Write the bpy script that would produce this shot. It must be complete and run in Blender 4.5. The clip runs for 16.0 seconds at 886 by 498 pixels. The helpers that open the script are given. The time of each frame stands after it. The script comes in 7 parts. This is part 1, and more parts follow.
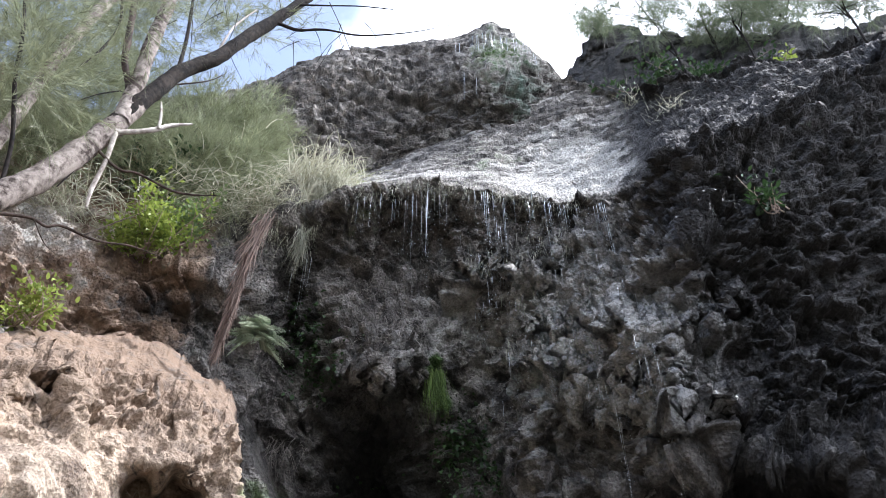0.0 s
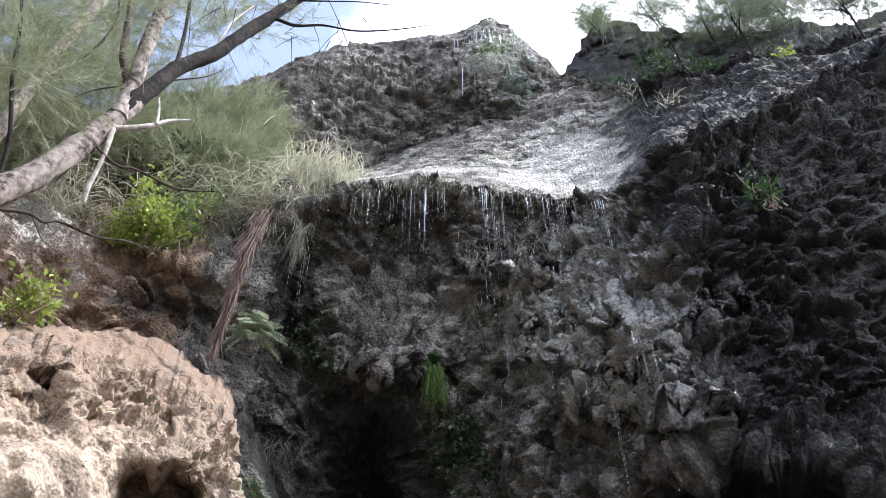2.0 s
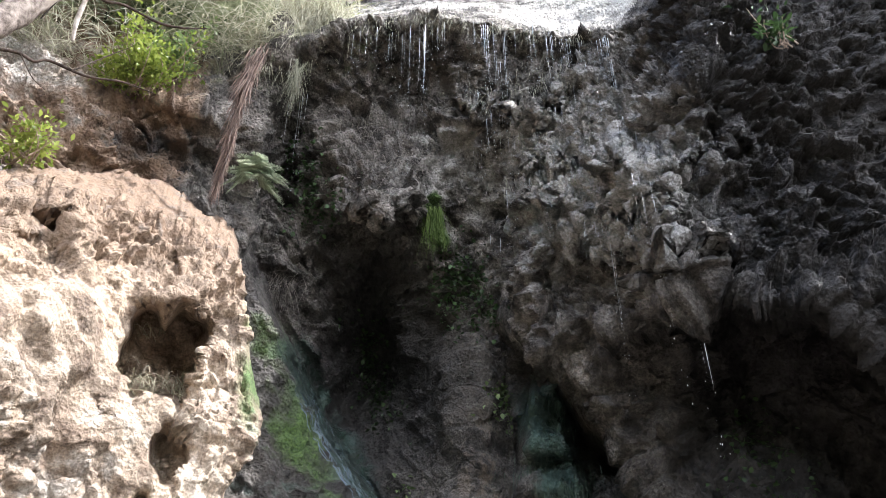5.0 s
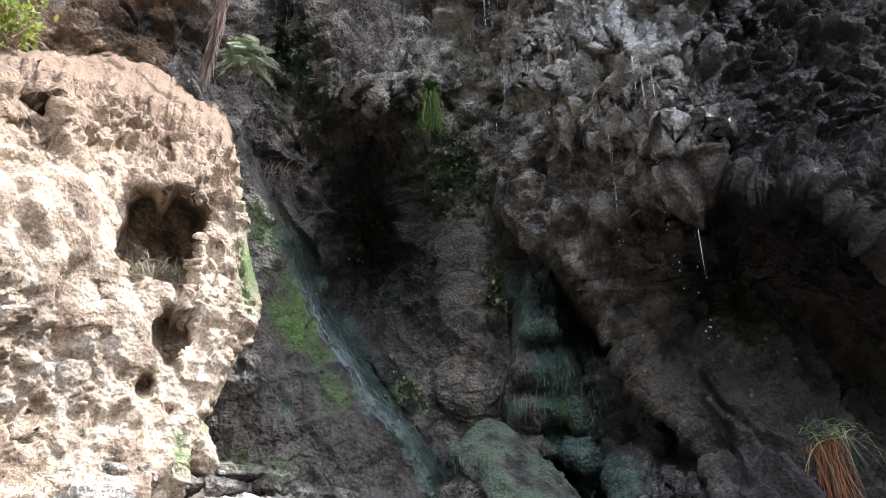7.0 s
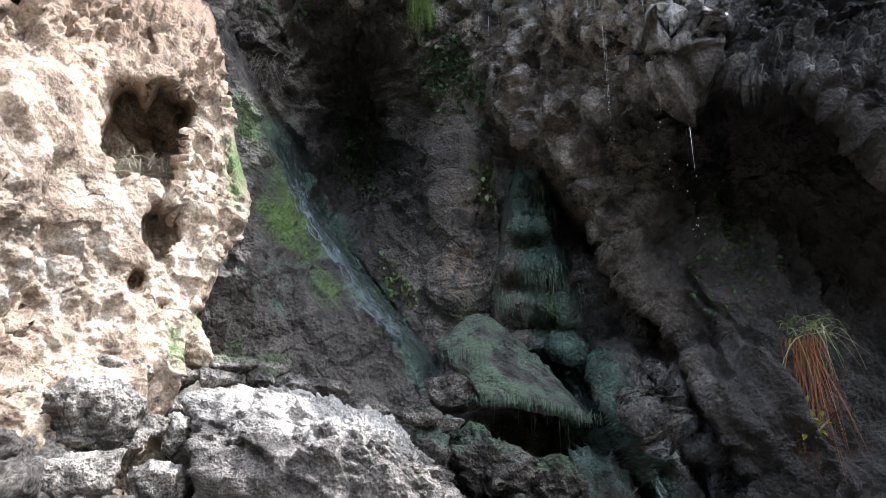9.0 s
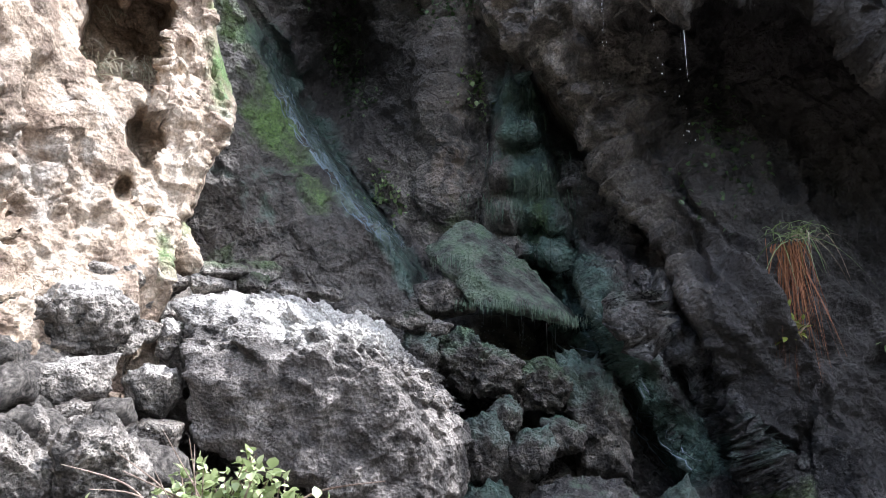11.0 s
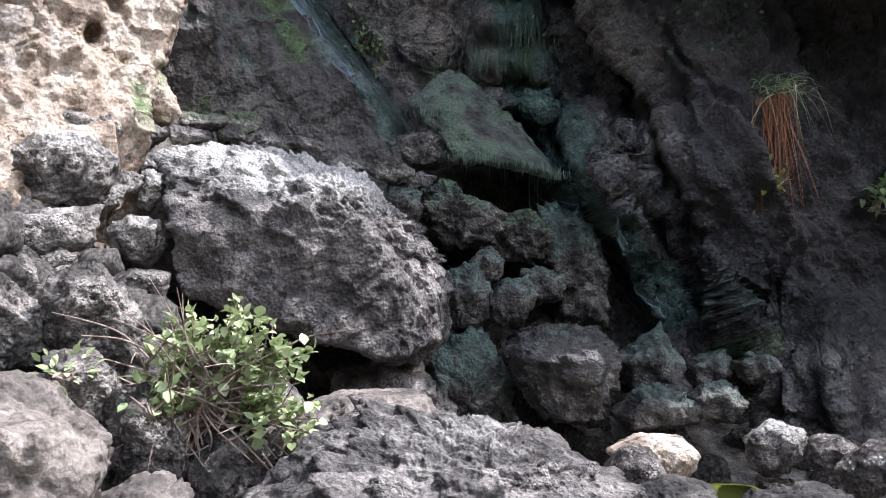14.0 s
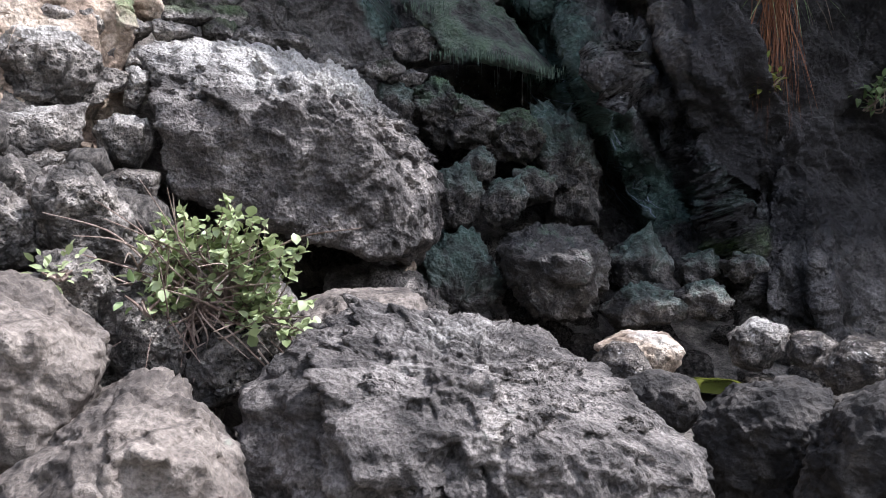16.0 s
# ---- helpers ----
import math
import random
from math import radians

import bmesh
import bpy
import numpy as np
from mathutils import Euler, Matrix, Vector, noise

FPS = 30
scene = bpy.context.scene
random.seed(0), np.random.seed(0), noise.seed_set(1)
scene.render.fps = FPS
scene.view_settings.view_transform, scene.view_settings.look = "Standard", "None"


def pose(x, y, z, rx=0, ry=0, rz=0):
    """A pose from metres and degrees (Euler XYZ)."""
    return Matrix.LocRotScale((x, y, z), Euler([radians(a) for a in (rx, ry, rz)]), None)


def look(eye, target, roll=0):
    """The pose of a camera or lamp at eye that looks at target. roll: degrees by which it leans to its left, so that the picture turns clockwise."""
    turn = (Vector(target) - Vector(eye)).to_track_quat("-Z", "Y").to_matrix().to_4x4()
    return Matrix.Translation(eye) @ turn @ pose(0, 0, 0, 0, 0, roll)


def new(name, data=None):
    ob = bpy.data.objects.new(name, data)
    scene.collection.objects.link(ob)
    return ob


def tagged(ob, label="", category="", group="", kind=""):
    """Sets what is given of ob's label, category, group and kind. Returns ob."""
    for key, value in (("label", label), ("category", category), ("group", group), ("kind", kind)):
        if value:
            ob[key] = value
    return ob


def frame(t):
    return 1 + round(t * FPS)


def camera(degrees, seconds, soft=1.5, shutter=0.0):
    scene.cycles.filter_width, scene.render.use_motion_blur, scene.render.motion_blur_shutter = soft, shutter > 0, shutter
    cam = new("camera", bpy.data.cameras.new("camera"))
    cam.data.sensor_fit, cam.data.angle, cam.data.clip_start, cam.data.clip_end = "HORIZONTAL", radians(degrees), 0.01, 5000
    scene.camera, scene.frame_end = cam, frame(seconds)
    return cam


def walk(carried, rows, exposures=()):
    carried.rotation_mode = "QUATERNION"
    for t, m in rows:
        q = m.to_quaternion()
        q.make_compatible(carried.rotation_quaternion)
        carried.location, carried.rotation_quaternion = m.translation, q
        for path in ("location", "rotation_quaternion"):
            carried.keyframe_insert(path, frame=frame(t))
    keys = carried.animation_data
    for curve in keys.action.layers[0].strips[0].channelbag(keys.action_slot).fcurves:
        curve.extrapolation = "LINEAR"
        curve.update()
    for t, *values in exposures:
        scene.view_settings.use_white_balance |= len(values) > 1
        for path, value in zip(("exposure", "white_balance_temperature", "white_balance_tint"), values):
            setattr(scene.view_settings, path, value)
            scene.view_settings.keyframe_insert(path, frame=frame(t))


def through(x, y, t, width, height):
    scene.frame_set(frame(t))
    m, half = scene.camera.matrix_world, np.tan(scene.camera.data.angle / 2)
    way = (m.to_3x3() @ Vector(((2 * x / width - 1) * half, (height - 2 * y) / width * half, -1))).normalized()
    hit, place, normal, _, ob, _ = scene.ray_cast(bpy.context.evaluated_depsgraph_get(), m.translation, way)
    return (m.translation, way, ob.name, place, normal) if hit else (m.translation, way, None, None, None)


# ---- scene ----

cam = camera(58.0, 16.0, soft=0.6)

# seconds, tilt, heading, roll: the camera turns where it stands
PATH = [
    (0.0, 44.00, 0.00, -0.01),
    (0.5, 44.16, 0.04, 0.05),
    (1.0, 44.21, 0.02, 0.10),
    (1.5, 43.94, 0.03, 0.20),
    (2.0, 43.72, -0.12, 0.05),
    (2.5, 43.02, -0.25, -0.13),
    (3.0, 41.28, -0.41, -0.28),
    (3.5, 39.19, -0.31, -0.24),
    (4.0, 36.94, -0.15, -0.01),
    (4.5, 34.69, -0.15, 0.03),
    (5.0, 32.43, -0.12, 0.03),
    (5.2, 31.55, -0.08, 0.09),
    (7.3, 23.20, -0.42, 0.21),
    (7.5, 22.48, -0.43, 0.25),
    (8.0, 20.58, -0.52, 0.28),
    (8.5, 18.58, -0.75, 0.44),
    (8.7, 17.88, -1.01, 0.26),
    (10.8, 11.23, -1.85, 0.56),
    (11.0, 10.26, -1.89, 0.47),
    (11.5, 7.50, -2.11, 0.54),
    (12.0, 5.47, -2.40, 0.39),
    (12.5, 3.91, -2.61, 0.23),
    (13.0, 2.38, -2.78, 0.39),
    (13.5, 1.09, -2.86, 0.31),
    (14.0, -0.30, -3.12, 0.36),
    (14.5, -1.51, -3.26, 0.36),
    (15.0, -2.79, -3.36, 0.36),
    (15.5, -4.96, -3.49, 0.22),
    (16.0, -7.45, -3.72, 0.32),
]
EYE = 1.6
walk(cam, [(t, pose(0, 0, EYE, 90 + p, r, y)) for t, p, y, r in PATH],
     exposures=[(0.0, 0.9, 5880, 13), (3.0, 1.05, 6050, 13), (5.0, 1.36, 6250, 13), (8.0, 1.32, 6080, 13), (11.0, 1.38, 5850, 14), (13.0, 1.22, 5820, 16), (16.0, 0.70, 5850, 17)])

# ---------------------------------------------------------------- sky and sun
SUN_AZ, SUN_EL = 84.0, 59.0          # bearing to the right of the view, height
world = bpy.data.worlds.new("sky")
scene.world = world
world.use_nodes = True
wn, wl = world.node_tree.nodes, world.node_tree.links
wn.clear()
sky = wn.new("ShaderNodeTexSky")
sky.sky_type, sky.sun_disc = "NISHITA", False
sky.sun_elevation, sky.sun_rotation = radians(SUN_EL), radians(SUN_AZ)
w_co = wn.new("ShaderNodeTexCoord")
w_map = wn.new("ShaderNodeMapping")
w_map.inputs["Location"].default_value = (0.35, 0.1, 0.0)
cloud = wn.new("ShaderNodeTexNoise")
cloud.inputs["Scale"].default_value, cloud.inputs["Detail"].default_value = 1.7, 7.0
cloud.inputs["Roughness"].default_value = 0.55
c_ramp = wn.new("ShaderNodeValToRGB")
c_ramp.color_ramp.elements[0].position, c_ramp.color_ramp.elements[1].position = 0.42, 0.58
c_ramp.color_ramp.elements[0].color = (0.10, 0.10, 0.10, 1)       # thin haze over the blue
w_mix = wn.new("ShaderNodeMixRGB")
w_mix.inputs["Color2"].default_value = (13.0, 13.2, 13.6, 1)
w_bg = wn.new("ShaderNodeBackground")
w_bg.inputs["Strength"].default_value = 0.15
w_out = wn.new("ShaderNodeOutputWorld")
wl.new(w_co.outputs["Generated"], w_map.inputs["Vector"])
wl.new(w_map.outputs["Vector"], cloud.inputs["Vector"])
w_sep = wn.new("ShaderNodeSeparateXYZ")
w_add = wn.new("ShaderNodeMath")
w_add.operation = "MULTIPLY_ADD"
w_add.inputs[1].default_value = 0.55      # the cloud bank lies to one side
wl.new(w_co.outputs["Generated"], w_sep.inputs["Vector"])
wl.new(w_sep.outputs["X"], w_add.inputs[0])
wl.new(cloud.outputs["Fac"], w_add.inputs[2])
wl.new(w_add.outputs[0], c_ramp.inputs["Fac"])
wl.new(c_ramp.outputs["Color"], w_mix.inputs["Fac"])
wl.new(sky.outputs["Color"], w_mix.inputs["Color1"])
wl.new(w_mix.outputs["Color"], w_bg.inputs["Color"])
wl.new(w_bg.outputs["Background"], w_out.inputs["Surface"])
sun = new("sun", bpy.data.lights.new("sun", "SUN"))
sun.data.energy, sun.data.angle, sun.data.color = 4.8, radians(0.53), (1.0, 0.965, 0.91)
s_az, s_el = radians(SUN_AZ), radians(SUN_EL)
SUN_DIR = Vector((math.sin(s_az) * math.cos(s_el), math.cos(s_az) * math.cos(s_el), math.sin(s_el)))
sun.matrix_world = look(SUN_DIR * 60, (0, 0, 0))

# ---------------------------------------------------------------- numeric tools
def sm(a, b, x):
    t = np.clip((x - a) / (b - a), 0.0, 1.0)
    return t * t * (3 - 2 * t)


def bump(a, e, a0, e0, wa, we):
    return np.exp(-((a - a0) / wa) ** 2 - ((e - e0) / we) ** 2)


def hash01(i, j, k, seed):
    h = (i.astype(np.uint32) * np.uint32(374761393) + j.astype(np.uint32) * np.uint32(668265263)
         + k.astype(np.uint32) * np.uint32(2147483647 - 58) + np.uint32(seed * 974711 + 13))
    h = (h ^ (h >> np.uint32(13))) * np.uint32(1274126177)
    h = (h ^ (h >> np.uint32(15))) * np.uint32(2246822519)
    h = h ^ (h >> np.uint32(16))
    return h.astype(np.float32) / np.float32(4294967295.0)


def vnoise(p, seed=0):
    """Smooth value noise in -1..1 at points (n, 3)."""
    b = np.floor(p)
    f = (p - b).astype(np.float32)
    f = f * f * f * (f * (f * 6 - 15) + 10)
    b = b.astype(np.int64)
    out = np.zeros(len(p), np.float32)
    for dx in (0, 1):
        for dy in (0, 1):
            for dz in (0, 1):
                w = ((f[:, 0] if dx else 1 - f[:, 0]) * (f[:, 1] if dy else 1 - f[:, 1])
                     * (f[:, 2] if dz else 1 - f[:, 2]))
                out += w * hash01(b[:, 0] + dx, b[:, 1] + dy, b[:, 2] + dz, seed)
    return out * 2 - 1


def fbm(p, size, octaves=3, seed=0, gain=0.5):
    total, amp, norm, q = 0.0, 1.0, 0.0, p / size
    for o in range(octaves):
        total = total + amp * vnoise(q + 17.3 * o, seed + o)
        norm += amp
        amp *= gain
        q = q * 2.03
    return total / norm


def ridged(p, size, octaves=3, seed=0):
    total, amp, norm, q = 0.0, 1.0, 0.0, p / size
    for o in range(octaves):
        total = total + amp * (1 - 2 * np.abs(vnoise(q + 9.1 * o, seed + o)))
        norm += amp
        amp *= 0.5
        q = q * 2.1
    return total / norm


def cells(p, size, seed=0):
    """Distance to the nearest scattered seed point, about 0..1."""
    q = p / size
    b = np.floor(q).astype(np.int64)
    best = np.full(len(p), 9.0, np.float32)
    for dx in (-1, 0, 1):
        for dy in (-1, 0, 1):
            for dz in (-1, 0, 1):
                i, j, k = b[:, 0] + dx, b[:, 1] + dy, b[:, 2] + dz
                d = ((i + hash01(i, j, k, seed) - q[:, 0]) ** 2 + (j + hash01(i, j, k, seed + 71) - q[:, 1]) ** 2
                     + (k + hash01(i, j, k, seed + 143) - q[:, 2]) ** 2)
                best = np.minimum(best, d.astype(np.float32))
    return np.sqrt(best)


def facets(p, size, seed=0, tilt=0.9):
    """Broken rock: every cell a flat face with its own height and tilt, in units of the cell size."""
    q = (p / size).astype(np.float32)
    b = np.floor(q).astype(np.int64)
    best = np.full(len(p), 9.0, np.float32)
    out = np.zeros(len(p), np.float32)
    for dx in (-1, 0, 1):
        for dy in (-1, 0, 1):
            for dz in (-1, 0, 1):
                i, j, k = b[:, 0] + dx, b[:, 1] + dy, b[:, 2] + dz
                h1, h2, h3 = hash01(i, j, k, seed), hash01(i, j, k, seed + 71), hash01(i, j, k, seed + 143)
                ex, ey, ez = q[:, 0] - i - h1, q[:, 1] - j - h2, q[:, 2] - k - h3
                d = ex * ex + ey * ey + ez * ez
                near_ = d < best
                h4 = h1 * 7.13 + h2 * 3.7
                h5 = h2 * 5.31 + h3 * 4.1
                h6 = h3 * 6.77 + h1 * 2.9
                val = (h4 - np.floor(h4) - 0.5) + tilt * ((h5 - np.floor(h5) - 0.5) * ex + (h6 - np.floor(h6) - 0.5) * ez + (h4 - np.floor(h4) - 0.5) * ey)
                out = np.where(near_, val, out)
                best = np.where(near_, d, best)
    return out


def spot(az, el, d):
    """World place at a bearing and slope angle (degrees) and level distance from the standing place."""
    a = radians(az)
    return Vector((d * math.sin(a), d * math.cos(a), EYE + d * math.tan(radians(el))))


def spots(az, el, d):
    a, e = np.radians(az), np.radians(el)
    return np.stack([d * np.sin(a), d * np.cos(a), EYE + d * np.tan(e)], -1)


def mesh_from(name, verts, faces, mat, smooth=True, attrs=None):
    """Mesh from arrays: verts (n, 3), faces (m, 3 or 4)."""
    me = bpy.data.meshes.new(name)
    k = faces.shape[1]
    me.vertices.add(len(verts))
    me.vertices.foreach_set("co", np.ascontiguousarray(verts, np.float32).ravel())
    me.loops.add(faces.size)
    me.loops.foreach_set("vertex_index", np.ascontiguousarray(faces, np.int32).ravel())
    me.polygons.add(len(faces))
    me.polygons.foreach_set("loop_start", np.arange(0, faces.size, k, dtype=np.int32))
    me.polygons.foreach_set("use_smooth", np.full(len(faces), smooth))
    me.update(calc_edges=True)
    for key, val in (attrs or {}).items():
        me.attributes.new(key, "FLOAT", "POINT").data.foreach_set("value", np.ascontiguousarray(val, np.float32).ravel())
    me.materials.append(mat)
    return me


def grid_faces(nu, nv):
    i = np.arange(nu * nv).reshape(nu, nv)
    return np.stack([i[:-1, :-1], i[1:, :-1], i[1:, 1:], i[:-1, 1:]], -1).reshape(-1, 4)


def grid_normals(p):
    n = np.cross(np.gradient(p, axis=0), np.gradient(p, axis=1))
    return n / (np.linalg.norm(n, axis=-1, keepdims=True) + 1e-9)


def part(name, mesh, parent, label=""):
    ob = new(name, mesh)
    ob.parent = parent
    return tagged(ob, label)


def thing(name, label, category, group="", at=(0, 0, 0)):
    ob = new(name)
    ob.location = at
    return tagged(ob, label, category, group)


# ---------------------------------------------------------------- plant tools
def strands(rng, roots, ways, length, width, droop, segs=3, spread=0.0):
    """Thin tapering ribbons from roots along ways, bending down. Returns verts, faces."""
    n = len(roots)
    ways = ways + rng.normal(0, spread, (n, 3)) if spread else ways
    ways = ways / np.linalg.norm(ways, axis=1, keepdims=True)
    length = np.broadcast_to(length, n)[:, None]
    droop = np.broadcast_to(droop, n)[:, None]
    side = np.cross(ways, rng.normal(0, 1, (n, 3)))
    side = side / (np.linalg.norm(side, axis=1, keepdims=True) + 1e-9) * np.broadcast_to(width, n)[:, None] * 0.5
    rows = []
    for s in range(segs + 1):
        t = s / segs
        c = roots + ways * length * t + np.array([0, 0, -1.0]) * droop * length * t * t
        w = side * (1.0 - 0.85 * t)
        rows += [c - w, c + w]
    v = np.stack(rows, 1)
    base = np.arange(n)[:, None] * (2 * segs + 2)
    f = [np.concatenate([base + 2 * s, base + 2 * s + 1, base + 2 * s + 3, base + 2 * s + 2], 1) for s in range(segs)]
    return v.reshape(-1, 3), np.stack(f, 1).reshape(-1, 4)


def leaves(rng, places, ways, size, fat=0.45):
    """Folded pointed leaves: a midrib and two raised halves, six corners each."""
    n = len(places)
    ways = ways / (np.linalg.norm(ways, axis=1, keepdims=True) + 1e-9)
    side = np.cross(ways, np.array([0, 0, 1.0]) + rng.normal(0, 0.35, (n, 3)))
    side = side / (np.linalg.norm(side, axis=1, keepdims=True) + 1e-9)
    up = np.cross(side, ways)
    L = np.broadcast_to(size, n)[:, None]
    W = L * fat * 0.5
    tip = places + ways * L - up * L * 0.12
    m1, m2 = places + ways * L * 0.35, places + ways * L * 0.7 - up * L * 0.03
    v = np.stack([places, m1 + side * W + up * W * 0.35, m2 + side * W * 0.8 + up * W * 0.25, tip,
                  m2 - side * W * 0.8 + up * W * 0.25, m1 - side * W + up * W * 0.35, m1, m2], 1)
    b = np.arange(n)[:, None] * 8
    f = np.stack([b + np.array([[0, 6, 1, 1]]), b + np.array([[1, 6, 7, 2]]), b + np.array([[2, 7, 3, 3]]),
                  b + np.array([[0, 5, 6, 6]]), b + np.array([[5, 4, 7, 6]]), b + np.array([[4, 3, 7, 7]])], 1).reshape(-1, 4)
    tri = f[f[:, 2] == f[:, 3]][:, :3]
    quad = f[f[:, 2] != f[:, 3]]
    return v.reshape(-1, 3), np.concatenate([tri, quad[:, :3], quad[:, [0, 2, 3]]])


def tube(pts, radii, sides=8, rough=0.0, seed=0):
    """Tapering limb through a smooth line of points."""
    pts = [Vector(p) for p in pts]
    line, rad = [], []
    for i in range(len(pts) - 1):
        p0, p1, p2, p3 = pts[max(i - 1, 0)], pts[i], pts[i + 1], pts[min(i + 2, len(pts) - 1)]
        for s in range(6):
            t = s / 6
            line.append(0.5 * (2 * p1 + (p2 - p0) * t + (2 * p0 - 5 * p1 + 4 * p2 - p3) * t * t
                               + (3 * p1 - p0 - 3 * p2 + p3) * t ** 3))
            rad.append(radii[i] + (radii[i + 1] - radii[i]) * t)
    line.append(pts[-1])
    rad.append(radii[-1])
    line, rad = np.array([tuple(p) for p in line]), np.array(rad)
    tan = np.gradient(line, axis=0)
    tan /= np.linalg.norm(tan, axis=1, keepdims=True)
    s1 = np.cross(tan, np.array([0.31, 0.87, 0.12]))
    s1 /= np.linalg.norm(s1, axis=1, keepdims=True)
    s2 = np.cross(tan, s1)
    ang = np.linspace(0, 2 * math.pi, sides + 1)
    ring = (s1[:, None] * np.cos(ang)[None, :, None] + s2[:, None] * np.sin(ang)[None, :, None])
    v = line[:, None] + ring * rad[:, None, None]
    if rough:
        q = v.reshape(-1, 3)
        v = v + ring * (fbm(q, 0.12, 3, seed).reshape(v.shape[:2]) * rough * rad[:, None])[:, :, None]
    return v.reshape(-1, 3), grid_faces(len(line), sides + 1)


def join_arrays(*parts):
    vs, fs, n = [], [], 0
    for v, f in parts:
        f = f if f.shape[1] == 4 else np.concatenate([f, f[:, 2:3]], 1)
        vs.append(v)
        fs.append(f + n)
        n += len(v)
    return np.concatenate(vs), np.concatenate(fs)


# ---------------------------------------------------------------- materials
def material(name):
    m = bpy.data.materials.new(name)
    m.use_nodes = True
    return m, m.node_tree.nodes, m.node_tree.links, m.node_tree.nodes["Principled BSDF"]


def noise_node(n, l, co, scale, detail=6.0, rough=0.6):
    t = n.new("ShaderNodeTexNoise")
    t.inputs["Scale"].default_value, t.inputs["Detail"].default_value, t.inputs["Roughness"].default_value = scale, detail, rough
    l.new(co, t.inputs["Vector"])
    return t.outputs["Fac"]


def ramp_node(n, l, fac, stops):
    r = n.new("ShaderNodeValToRGB")
    el = r.color_ramp.elements
    while len(el) < len(stops):
        el.new(0.5)
    for e, (pos, col) in zip(el, stops):
        e.position, e.color = pos, (*col, 1)
    l.new(fac, r.inputs["Fac"])
    return r.outputs["Color"]


def mix_node(n, l, fac, a, b, kind="MIX"):
    m = n.new("ShaderNodeMixRGB")
    m.blend_type = kind
    for sock, val in (("Fac", fac), ("Color1", a), ("Color2", b)):
        if isinstance(val, (int, float)):
            m.inputs[sock].default_value = val
        elif isinstance(val, tuple):
            m.inputs[sock].default_value = (*val, 1)
        else:
            l.new(val, m.inputs[sock])
    return m.outputs["Color"]


def math_node(n, l, op, a, b=0.0, clamp=False):
    m = n.new("ShaderNodeMath")
    m.operation, m.use_clamp = op, clamp
    for i, val in enumerate((a, b)):
        if isinstance(val, (int, float)):
            m.inputs[i].default_value = val
        else:
            l.new(val, m.inputs[i])
    return m.outputs[0]


